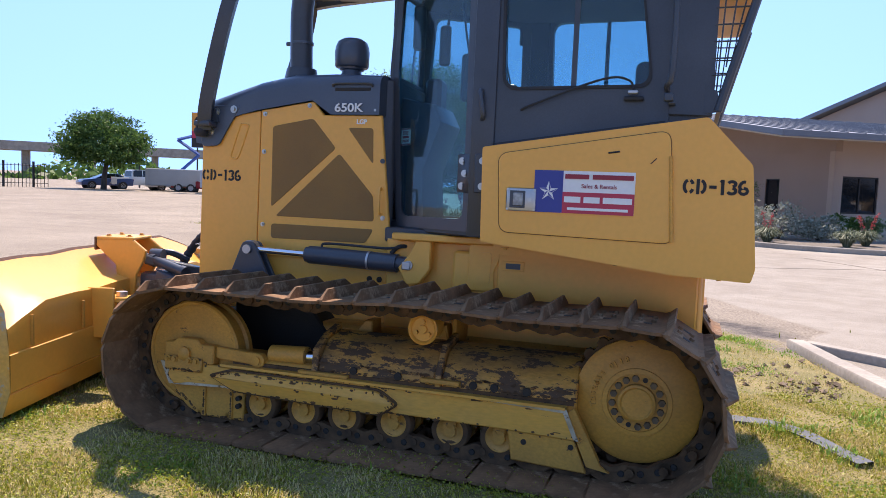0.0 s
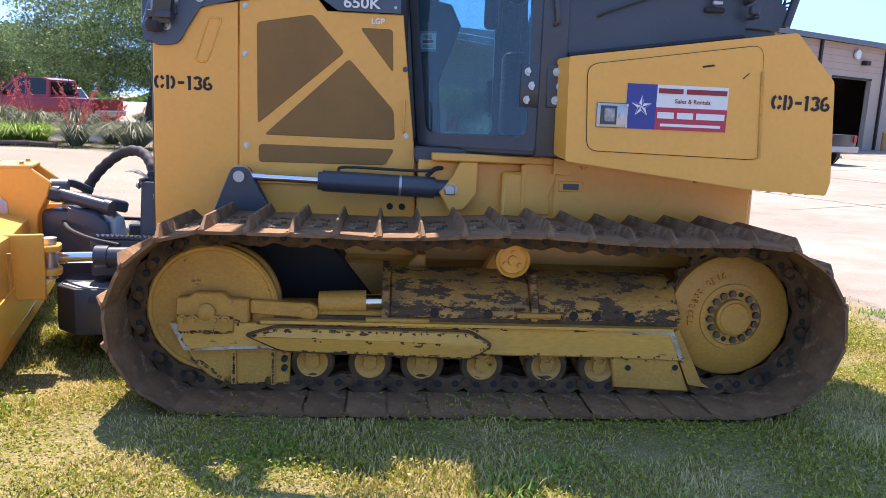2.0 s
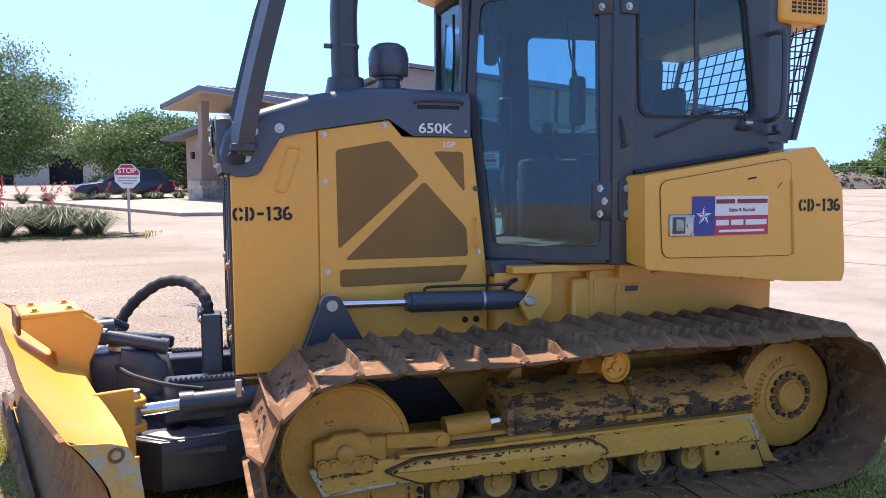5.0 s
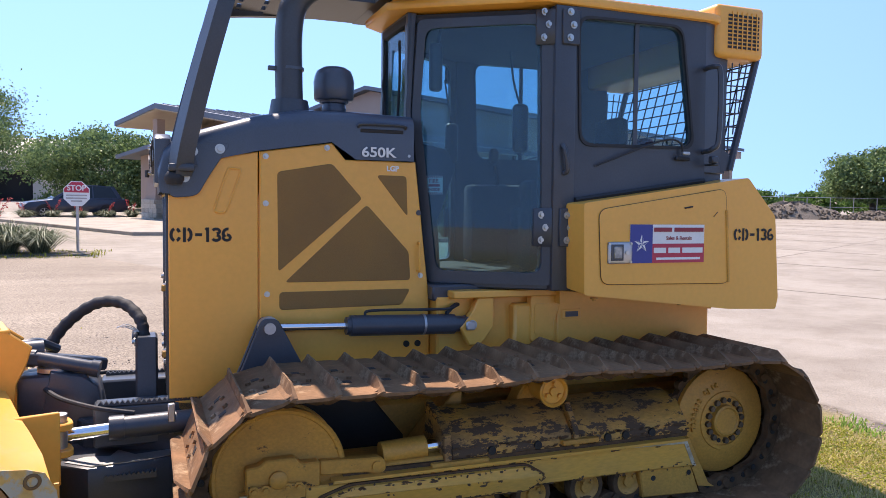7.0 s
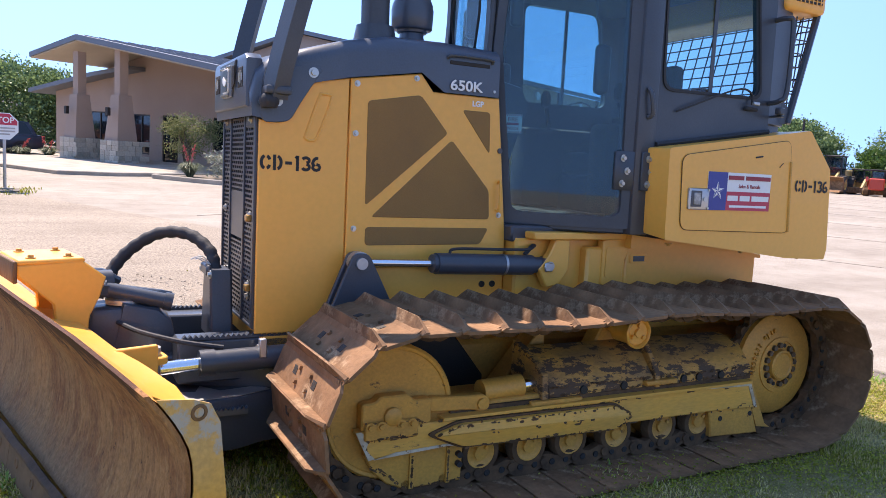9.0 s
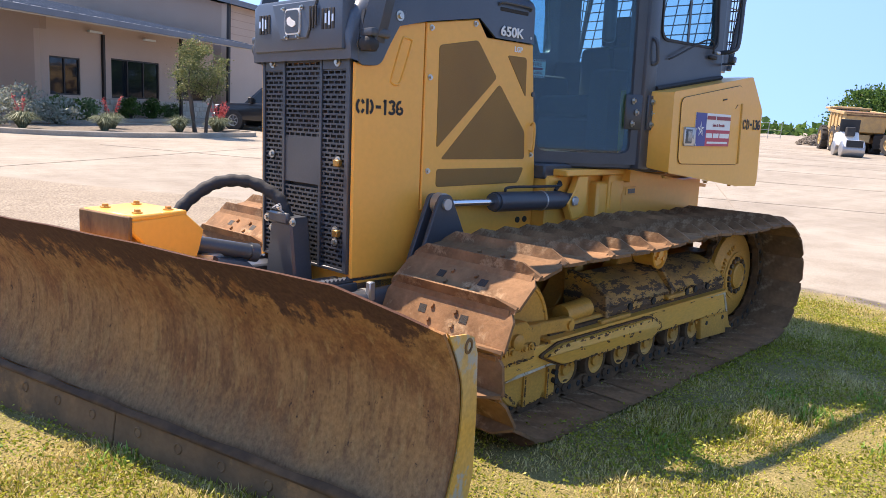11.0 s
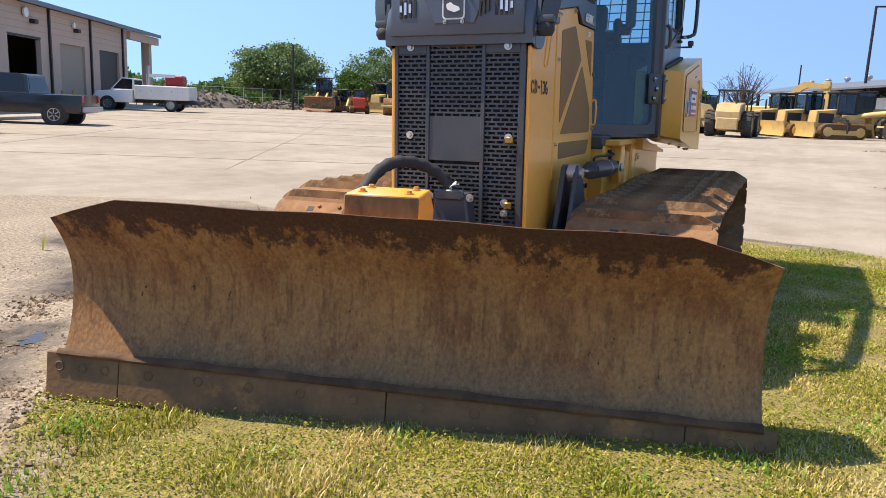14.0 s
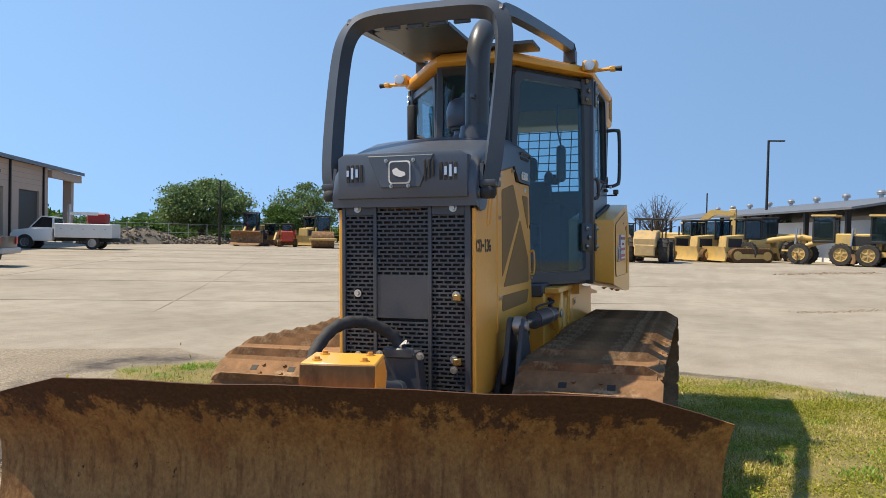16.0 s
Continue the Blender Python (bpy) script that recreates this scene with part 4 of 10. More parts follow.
        words("lettering", "INSIDE", 0.026, M_red, dec, pose(0.018, -0.0012, 0.022, 90, 0, 0), "", 0.0006, 0.0006)
        b = new_bm()
        box(b, 0.02, 0.095, -0.0022, -0.0008, 0.05, 0.066)
        part("bar", b, M_red, dec)

# windscreen and back screen
b = new_bm()
ring(b, [(-0.232, 1.97), (-0.232, 2.54), (0.232, 2.54), (0.232, 1.97)], [(-0.195, 2.01), (-0.195, 2.49), (0.195, 2.49), (0.195, 2.01)], 0.0, 0.035)
turned(b, Matrix.Translation((-0.462, 0, 0)) @ Matrix.Rotation(radians(90), 4, 'Z'))
part("windscreen_frame", b, M_black, cab)
b = new_bm()
box(b, -0.482, -0.477, -0.2, 0.2, 2.0, 2.50)
g = part("windscreen", b, M_glass, cab, "tinted windscreen")
g.visible_shadow = False
b = new_bm()
for k in range(-1, 2, 2):
    tube(b, [(-0.505, 0.10 * k, 2.0), (-0.51, 0.15 * k, 2.22), (-0.502, 0.12 * k, 2.42)], 0.007, 6)
part("front_wiper", b, M_rubber, cab)
b = new_bm()
prism(b, [(-0.45, 1.2), (-0.45, 1.90), (-0.25, 1.86), (-0.20, 1.76), (-0.30, 1.48), (-0.28, 1.2)], -0.19, 0.19, bev=0.02, seg=2)
part("dash_bulkhead", b, M_black, cab)

# roof with yellow visor edge, top box and the louvred unit at the back
ROOF = [(-0.60, 0.20), (-0.50, 0.285), (0.07, 0.675), (1.06, 0.69), (1.25, 0.60)]
b = new_bm()
prism(b, [(x, -y) for x, y in ROOF] + [(x, y) for x, y in ROOF[::-1]], 2.545, 2.59, 'z', bev=0.012, seg=2)
prism(b, [(x * 0.94, -y * 0.92) for x, y in ROOF] + [(x * 0.94, y * 0.92) for x, y in ROOF[::-1]], 2.59, 2.61, 'z', bev=0.008, seg=2)
roof = part("cab_roof", b, M_yellow, DOZER, "yellow cab roof with a visor edge")
for s in (-1, 1):
    b = new_bm()
    box(b, -0.04, 0.06, min(0.62 * s, 0.72 * s), max(0.62 * s, 0.72 * s), 2.555, 2.625, 0.015, 2)
    lamp = part("work_lamp", b, M_yellow, roof)
    b = new_bm()
    lathe(b, [(0.034, 0), (0.034, 0.012), (0.0, 0.016)], (-0.042, 0.672 * s, 2.588), (-1, 0, 0), 18)
    part("lamp_lens", b, M_lens, lamp)
    b = new_bm()
    tube(b, [(0.05, 0.70 * s, 2.57), (0.05, 0.80 * s, 2.575)], 0.012, 8)
    box(b, 0.03, 0.09, min(0.79 * s, 0.83 * s), max(0.79 * s, 0.83 * s), 2.56, 2.59, 0.005)
    br_ = part("lamp_bracket", b, M_yellow, roof)
    b = new_bm()
    cyl(b, (0.06, 0.83 * s, 2.575), (0.06, 0.87 * s, 2.575), 0.014, 0.018, seg=10)
    part("rubber_tip", b, M_rubber, br_)
b = new_bm()
box(b, 1.10, 1.43, -0.66, 0.66, 2.375, 2.66, 0.03, 3)
ac = part("cooling_unit", b, M_yellow, roof, "yellow louvred roof unit")
for s in (-1, 1):
    for k in range(9):
        b = new_bm()
        box(b, 1.175, 1.385, min(0.655 * s, 0.664 * s), max(0.655 * s, 0.664 * s), 2.425 + k * 0.021, 2.437 + k * 0.021)
        part("louvre", b, M_radiator, ac)
    for k in range(6):
        b = new_bm()
        box(b, 1.20 + k * 0.033, 1.207 + k * 0.033, min(0.656 * s, 0.6655 * s), max(0.656 * s, 0.6655 * s), 2.42, 2.62)
        part("louvre_rib", b, M_yellow, ac)

# rear screen of square mesh, leaning back, with side cheeks
b = new_bm()


def rear_at(y, z):
    return (1.255 + (z - 1.78) * 0.27, y, z)


def screen_box(y0, y1, z0, z1):
    p = [rear_at(y, z) for y, z in ((y0, z0), (y1, z0), (y1, z1), (y0, z1))]
    A = [b.verts.new((x - 0.008, y, z)) for x, y, z in p]
    B = [b.verts.new((x + 0.012, y, z)) for x, y, z in p]
    return A, B


OA, OB_ = screen_box(-0.62, 0.62, 1.775, 2.40)
IA, IB = screen_box(-0.598, 0.598, 1.80, 2.375)
for i in range(4):
    j = (i + 1) % 4
    b.faces.new((OA[i], OA[j], IA[j], IA[i]))
    b.faces.new((OB_[i], IB[i], IB[j], OB_[j]))
    b.faces.new((OA[i], OB_[i], OB_[j], OA[j]))
    b.faces.new((IA[i], IA[j], IB[j], IB[i]))
rear_screen = part("rear_screen", b, M_black, DOZER, "black welded square-mesh rear screen")
for k in range(14):
    y = -0.6 + k * 1.2 / 13
    b = new_bm()
    tube(b, [rear_at(y, 1.80), rear_at(y, 2.38)], 0.0045, 6)
    part("mesh_bar", b, M_black, rear_screen)
for k in range(9):
    z = 1.82 + k * 0.068
    b = new_bm()
    tube(b, [rear_at(-0.6, z), rear_at(0.6, z)], 0.0045, 6)
    part("mesh_bar", b, M_black, rear_screen)
for s in (-1, 1):
    b = new_bm()
    tube(b, [rear_at(0.61 * s, 1.77), rear_at(0.61 * s, 2.40)], 0.02, 8)
    for k in range(7):
        z = 1.86 + k * 0.075
        x1 = rear_at(0, z)[0]
        tube(b, [(1.20, 0.60 * s, z), (x1, 0.61 * s, z)], 0.004, 6)
    for k in range(3):
        tube(b, [(1.24 + 0.035 * k, 0.605 * s, 1.85 + 0.12 * k), (1.26 + 0.05 * k, 0.605 * s, 2.36)], 0.004, 6)
    prism(b, [(1.18, 1.76), (1.18, 1.90), (1.245, 1.86), (1.27, 1.77)], 0.60 * s, 0.612 * s)
    part("screen_cheek", b, M_black, rear_screen)

# seat and controls inside
b = new_bm()
box(b, 0.32, 0.80, -0.25, 0.25, 1.42, 1.56, 0.05, 3)
box(b, 0.30, 0.72, -0.22, 0.22, 1.2, 1.42, 0.02)
n0 = len(b.verts)
box(b, 0.78, 0.92, -0.25, 0.25, 1.50, 1.90, 0.05, 3)
box(b, 0.84, 0.94, -0.13, 0.13, 1.90, 2.10, 0.04, 3)
box(b, 0.10, 0.78, 0.30, 0.46, 1.22, 1.70, 0.04, 2)
box(b, 0.10, 0.78, -0.46, -0.30, 1.22, 1.70, 0.04, 2)
seat = part("operator_seat", b, M_seat, cab, "black fabric operator's seat")
b = new_bm()
for y in (-0.34, 0.34):
    tube(b, [(0.30, y, 1.70), (0.27, y, 1.82)], 0.014, 8)
    lathe(b, [(0.0, -0.04), (0.028, -0.02), (0.032, 0.03), (0.018, 0.06), (0.0, 0.065)], (0.265, y, 1.86), (0, 0, 1), 14)
part("joystick", b, M_rubber, seat)
b = new_bm()
box(b, -0.40, -0.30, 0.06, 0.20, 1.86, 2.05, 0.02)
part("monitor", b, M_black, cab)
b = new_bm()
box(b, 0.90, 1.00, -0.30, -0.18, 1.88, 1.96, 0.02)
part("fire_bottle", b, mat("red_bottle", (0.35, 0.03, 0.025), 0.4), cab, "red extinguisher behind the seat")

b = new_bm()
box(b, -0.23, -0.17, 0.49, 0.55, 2.12, 2.37, 0.015, 2)
tube(b, [(-0.24, 0.40, 2.12), (-0.20, 0.50, 2.16)], 0.012, 8)
tube(b, [(-0.24, 0.40, 2.08), (-0.22, 0.49, 2.06), (-0.20, 0.51, 2.18)], 0.009, 8)
part("side_mirror", b, M_rubber, cab, "black folded side mirror")

# brush guard: bent posts and rails over the hood
b = new_bm()
arch = [(-1.605, 0.40, 1.68), (-1.59, 0.425, 1.80), (-1.525, 0.44, 2.08), (-1.45, 0.445, 2.36), (-1.41, 0.43, 2.50), (-1.375, 0.385, 2.585), (-1.355, 0.30, 2.62), (-1.35, 0.15, 2.63)]
full = [(x, -y, z) for x, y, z in arch] + [(x, y, z) for x, y, z in arch[::-1]]
sweep = curve_pts(full, 5)
tube(b, sweep, 0.054, 4, True, math.pi / 4)
bmesh.ops.bevel(b, geom=[e for e in b.edges if len(e.link_faces) == 2 and e.calc_face_angle(0) > 1.0], offset=0.01, segments=2, affect='EDGES', profile=0.5)
guard = part("brush_guard", b, M_black, DOZER, "dark bent square-tube guard over the hood", 50)
for s in (-1, 1):
    b = new_bm()
    tube(b, curve_pts([(-1.38, 0.40 * s, 2.56), (-1.30, 0.41 * s, 2.615), (-0.6, 0.475 * s, 2.685), (0.0, 0.525 * s, 2.73), (0.05, 0.53 * s, 2.73)], 6), 0.042, 4, True, math.pi / 4)
    box(b, 0.0, 0.10, min(0.49 * s, 0.57 * s), max(0.49 * s, 0.57 * s), 2.62, 2.72, 0.008)
    part("guard_rail", b, M_black, guard)
    b = new_bm()
    box(b, -1.655, -1.545, min(0.37 * s, 0.455 * s), max(0.37 * s, 0.455 * s), 1.69, 1.725, 0.01, 2)
    prism(b, [(-1.655, 1.72), (-1.64, 1.80), (-1.55, 1.80), (-1.53, 1.72)], 0.375 * s, 0.392 * s)
    part("post_foot", b, M_black, guard)
    b = new_bm()
    lathe(b, [(0.0, -0.03), (0.032, -0.03), (0.042, -0.01), (0.042, 0.01), (0.03, 0.025), (0.0, 0.025)], (-1.63, 0.41 * s, 1.665), (0, 0, 1), 18)
    part("rubber_stop", b, M_rubber, guard)
b = new_bm()
for x0, x1, near, w in ((-1.32, -1.29, -0.06, 0.357), (-1.265, -1.16, -0.06, 0.365), (-1.135, -0.62, -0.06, 0.40), (-0.619, -0.40, -0.415, 0.42)):
    prism(b, [(x0, near), (x1, near), (x1, w), (x0, w)], 2.615, 2.635, 'z')
for x0, x1 in ((-1.2901, -1.2649), (-1.1601, -1.1349)):
    for k in range(4):
        y = -0.05 + k * 0.12
        box(b, x0, x1, y, y + 0.04, 2.615, 2.635)
for k in range(4):
    box(b, -1.345, -1.325, -0.24 + k * 0.13, -0.15 + k * 0.13, 2.56, 2.61, 0.004)
part("guard_plate", b, M_black, guard)

# exhaust stack and air pre-cleaner
b = new_bm()
cyl(b, (-1.09, -0.20, 1.97), (-1.09, -0.20, 2.06), 0.105, 0.088, seg=24)
stack = curve_pts([(-1.09, -0.20, 2.0), (-1.095, -0.205, 2.2), (-1.095, -0.21, 2.40), (-1.07, -0.215, 2.52), (-1.0, -0.22, 2.60), (-0.90, -0.225, 2.645)], 6)
tube(b, stack, 0.066, 20)
st = part("exhaust_pipe", b, M_black, hood, "black bent exhaust stack", 60)
b = new_bm()
box(b, -1.195, -1.155, -0.215, -0.195, 2.20, 2.222, 0.003)
cyl(b, (-1.09, -0.205, 2.204), (-1.09, -0.205, 2.218), 0.0685, seg=20)
part("clamp", b, M_hood, st)
b = new_bm()
lathe(b, [(0.0, 1.97), (0.06, 1.97), (0.06, 2.04), (0.064, 2.05), (0.06, 2.06), (0.06, 2.075), (0.074, 2.08), (0.076, 2.092), (0.095, 2.093), (0.101, 2.10), (0.105, 2.19), (0.103, 2.195), (0.100, 2.215), (0.088, 2.245), (0.06, 2.263), (0.0, 2.27)], (-0.835, -0.05, 0.0), (0, 0, 1), 32)
part("air_precleaner", b, M_hood, hood, "dark domed air pre-cleaner", 50)

# ---- tracks ----
CI, CS, RT = (-1.256, 0.465), (0.995, 0.478), 0.352


def track_loop():
    """The line of the shoes' inner face, anticlockwise seen from -y: bottom, back, top, front."""
    pts = []
    for k in range(25):
        a = -math.pi / 2 + math.pi * k / 24
        pts.append((CS[0] + RT * math.cos(a), CS[1] + RT * math.sin(a)))
    for x in (0.75, 0.5, 0.25, 0.0, -0.25, -0.5, -0.75, -1.0):
        z = CS[1] + RT + (CI[1] - CS[1]) * (CS[0] - x) / (CS[0] - CI[0])
        z += 0.018 * math.exp(-(x / 0.35) ** 2) - 0.012 * math.sin(math.pi * (x - 0.0) / 0.95) ** 2 * (1 if abs(x) < 0.95 else 0)
        pts.append((x, z))
    for k in range(25):
        a = math.pi / 2 + math.pi * k / 24
        pts.append((CI[0] + RT * math.cos(a), CI[1] + RT * math.sin(a)))
    for x in [-1.0 + 0.25 * i for i in range(8)]:
        pts.append((x, CI[1] - RT + (CS[1] - CI[1]) * (x - CI[0]) / (CS[0] - CI[0])))
    return [Vector(p) for p in pts]


def along(loop, n):
    seg = [(loop[(i + 1) % len(loop)] - loop[i]).length for i in range(len(loop))]
    total = sum(seg)
    out, i, acc = [], 0, 0.0
    for k in range(n):
        d = total * k / n
        while acc + seg[i] < d:
            acc += seg[i]
            i += 1
        a, c = loop[i], loop[(i + 1) % len(loop)]
        out.append(a + (c - a) * ((d - acc) / seg[i]))
    return out, total / n


NSHOE = 40
LOOP = track_loop()
spots, PITCH = along(LOOP, NSHOE)
spots_n = spots[1:] + spots[:1]


def shoe_mesh():
    """One shoe: clipped plate, tall grouser at its edge, bolt heads and holes; x along the track, z outwards."""
    b = new_bm()
    h = PITCH / 2
    w = 0.35
    plate = [(-h - 0.012, -w + 0.03), (-h + 0.03, -w), (h - 0.02, -w), (h, -w + 0.02), (h, w - 0.02), (h - 0.02, w), (-h + 0.03, w), (-h - 0.012, w - 0.03)]
    prism(b, plate, 0.0, 0.013, 'z')
    rows = []
    for y, k in ((-w + 0.006, 0.12), (-w + 0.03, 0.42), (-w + 0.085, 1.0), (w - 0.085, 1.0), (w - 0.03, 0.42), (w - 0.006, 0.12)):
        top = 0.012 + 0.05 * k
        rows.append([b.verts.new((x, y, z)) for x, z in ((h - 0.028, 0.010), (h - 0.026 + 0.008 * k, top), (h - 0.010, top + 0.002 * k), (h + 0.006, 0.008))])
    for A, B in zip(rows, rows[1:]):
        for i in range(4):
            b.faces.new((A[i], A[(i + 1) % 4], B[(i + 1) % 4], B[i]))
    b.faces.new(rows[0])
    b.faces.new(rows[-1][::-1])
    prism(b, [(-h - 0.012, 0.004), (-h - 0.006, 0.022), (-h + 0.016, 0.013), (-h + 0.016, 0.004)], -w + 0.03, w - 0.03)
    for y in (-0.065, 0.065):
        for x in (-0.035, 0.022):
            cyl(b, (x, y, 0.013), (x, y, 0.024), 0.011, seg=6)
    me_bm = b
    ob_me = bpy.data.meshes.new("track_shoe")
    bmesh.ops.recalc_face_normals(me_bm, faces=me_bm.faces[:])
    me_bm.to_mesh(ob_me)
    me_bm.free()
    ob_me.materials.append(M_rust)
    return ob_me


SHOE = shoe_mesh()
b = new_bm()
box(b, -0.03, 0.004, -0.02, 0.02, 0.0132, 0.0145)
SHOE_HOLE = bpy.data.meshes.new("mud_hole")
b.to_mesh(SHOE_HOLE)
b.free()
SHOE_HOLE.materials.append(M_radiator)

# near-black disc that paints a hole's dark inside on each link
b = new_bm()
lathe(b, [(0.0, 0.003), (0.013, 0.003), (0.015, -0.002)], (0, 0, 0), (0, 0, 1), 12)
lathe(b, [(0.015, 0.002), (0.013, -0.003), (0.0, -0.003)], (0, 0, 0), (0, 0, 1), 12)
LINK_HOLE = bpy.data.meshes.new("link_hole")
b.to_mesh(LINK_HOLE)
b.free()
LINK_HOLE.materials.append(M_radiator)
M_bare = mat("bare_primer", (0.62, 0.55, 0.42), 0.6, second=(0.4, 0.3, 0.18), scale=9, amount=0.5, bump=0.1, wear=(0.2, 0.12, 0.06), wear_scale=14, wear_at=0.58, wear_soft=0.04)
M_hubbolt = mat("oily_bolt_steel", (0.17, 0.12, 0.075), 0.5, 0.4, second=(0.07, 0.05, 0.035), scale=30, amount=0.5, bump=0.1)

def paint_chips(parent, lines, y0, out, seed, spread=0.006):
    """Ragged flakes where the paint is knocked off along lines given in the xz plane."""
    r = random.Random(seed)
    b = new_bm()
    for (x0, z0), (x1, z1), n in lines:
        for k in range(n):
            t = r.random()
            x, z = x0 + (x1 - x0) * t, z0 + (z1 - z0) * t + r.gauss(0, spread)
            L, h = r.uniform(0.004, 0.03) * r.uniform(0.25, 1) ** 1.5, r.uniform(0.0015, 0.007)
            m = r.randint(5, 8)
            a = math.atan2(z1 - z0, x1 - x0)
            pts = []
            for i in range(m):
                q = 2 * math.pi * i / m
                u, v = L * math.cos(q) * r.uniform(0.6, 1.1), h * math.sin(q) * r.uniform(0.6, 1.2)
                pts.append((x + u * math.cos(a) - v * math.sin(a), z + u * math.sin(a) + v * math.cos(a)))
            prism(b, pts, y0, y0 + out * 0.0012)
    return tagged(part("worn_paint", b, M_chain, parent, "dark chips of lost paint", 0), kind="stuff")


for s in (-1, 1):
    yc = 0.85 * s
    # chain links
    b = new_bm()
    for p, q in zip(spots, spots_n):
        d = (q - p).normalized()
        nrm = Vector((d.y, -d.x))        # outwards
        c = (p + q) / 2
        for yy in (-0.075, 0.075):
            n0 = len(b.verts)
            h = PITCH / 2
            prof = round_poly([(-h - 0.012, -0.076), (-h + 0.02, -0.082), (0.0, -0.062), (h - 0.03, -0.085), (h + 0.012, -0.07), (h + 0.012, -0.03), (h - 0.03, -0.012), (h - 0.05, 0.0), (-h + 0.03, 0.0), (-h - 0.012, -0.02)], 0.014, 2)
            prism(b, prof, yy - 0.02, yy + 0.02)
            m = Matrix(((d.x, 0, nrm.x, c.x), (0, 1, 0, yc), (d.y, 0, nrm.y, c.y), (0, 0, 0, 1)))
            turned(b, m, n0)
        pin = p - nrm * 0.05
        cyl(b, (pin.x, yc - 0.105, pin.y), (pin.x, yc + 0.105, pin.y), 0.02, seg=10)
    chain = part("track_chain", b, M_chain, DOZER, "dirty brown track chain")
    for p, q in zip(spots, spots_n):
        d = (q - p).normalized()
        nrm = Vector((d.y, -d.x))
        c = (p + q) / 2
        ob = new("track_shoe", SHOE)
        ob.parent = chain
        ob.matrix_basis = Matrix(((d.x, 0, nrm.x, c.x), (0, 1, 0, yc), (d.y, 0, nrm.y, c.y), (0, 0, 0, 1)))
        for yy in (-0.115, 0.115):
            hole = new("mud_hole", SHOE_HOLE)
            hole.parent = chain
            hole.matrix_basis = ob.matrix_basis @ Matrix.Translation((0, yy, 0))
    for p, q in zip(spots, spots_n):
        d = (q - p).normalized()
        nrm = Vector((d.y, -d.x))
        for k in (0.28, 0.72):
            c = p + (q - p) * k - nrm * 0.042
            ob = new("link_hole", LINK_HOLE)
            ob.parent = chain
            ob.matrix_basis = Matrix.Translation((c.x, yc + 0.0955 * s, c.y)) @ Matrix.Rotation(radians(90), 4, 'X')
    yo = lambda v: yc + (v + 0.85) * (-s)   # a y given for the near side, mirrored for the far one
    ax = (0, s, 0)
    # idler wheel
    b = new_bm()
    lathe(b, [(0.0, -0.08), (0.25, -0.08), (0.27, -0.06), (0.27, -0.03), (0.255, -0.02), (0.255, 0.02), (0.27, 0.03), (0.272, 0.07), (0.262, 0.08), (0.25, 0.078), (0.246, 0.072), (0.0, 0.066)], (CI[0], yo(-0.86), CI[1]), ax, 56)
    part("idler_wheel", b, M_yellow_worn, DOZER, "worn yellow front idler wheel")
    # sprocket and final drive
    b = new_bm()
    lathe(b, [(0.0, -0.02), (0.285, -0.02), (0.285, 0.02), (0.0, 0.02)], (CS[0], yo(-0.84), CS[1]), ax, 56)
    for k in range(23):
        a = 2 * math.pi * k / 23
        c0 = Vector((CS[0] + 0.285 * math.cos(a), 0, CS[1] + 0.285 * math.sin(a)))
        cyl(b, (c0.x, yo(-0.822), c0.z), (c0.x, yo(-0.858), c0.z), 0.026, seg=8)
    sprocket = part("sprocket", b, M_chain, DOZER, "toothed drive sprocket")
    b = new_bm()
    lathe(b, [(0.0, 0.0), (0.272, 0.0), (0.272, 0.035), (0.258, 0.045), (0.15, 0.062), (0.148, 0.068), (0.128, 0.07), (0.126, 0.062), (0.082, 0.06), (0.08, 0.085), (0.07, 0.09), (0.062, 0.082), (0.0, 0.08)], (CS[0], yo(-0.85), CS[1]), ax, 56)
    hubp = part("final_drive", b, M_yellow_worn, sprocket, "worn yellow final drive cover")
    for k in range(16):
        a = 2 * math.pi * k / 16 + 0.1
        x, z = CS[0] + 0.105 * math.cos(a), CS[1] + 0.105 * math.sin(a)
        if k in (3, 11):
            continue
        b = new_bm()
        cyl(b, (x, yo(-0.909), z), (x, yo(-0.928), z), 0.0165, 0.015, seg=6)
        part("hub_bolt", b, M_hubbolt, sprocket)
    for k in (3, 11):
        a = 2 * math.pi * k / 16 + 0.1
        b = new_bm()
        cyl(b, (CS[0] + 0.105 * math.cos(a), yo(-0.905), CS[1] + 0.105 * math.sin(a)), (CS[0] + 0.105 * math.cos(a), yo(-0.916), CS[1] + 0.105 * math.sin(a)), 0.011, seg=12)
        part("hub_hole", b, M_radiator, sprocket)
    if s < 0:
        for k, ch in enumerate("T252653 0J18"):
            if ch == " ":
                continue
            a = radians(192 - k * 7.6)
            px_, pz_ = CS[0] + 0.178 * math.cos(a), CS[1] + 0.178 * math.sin(a)
            words("cast_letter", ch, 0.034, M_yellow_worn, sprocket, Matrix.Translation((px_, yo(-0.9105), pz_)) @ Matrix.Rotation(-(a - math.pi / 2), 4, 'Y') @ Matrix.Rotation(radians(90), 4, 'X'), "", 0.006, 0.0008)
    # carrier roller
    b = new_bm()
    lathe(b, [(0.0, -0.16), (0.03, -0.16), (0.03, -0.06), (0.062, -0.055), (0.062, 0.05), (0.072, 0.055), (0.074, 0.075), (0.066, 0.08), (0.058, 0.074), (0.056, 0.066), (0.022, 0.066), (0.02, 0.078), (0.0, 0.078)], (0.0, yo(-0.845), 0.703), ax, 32)
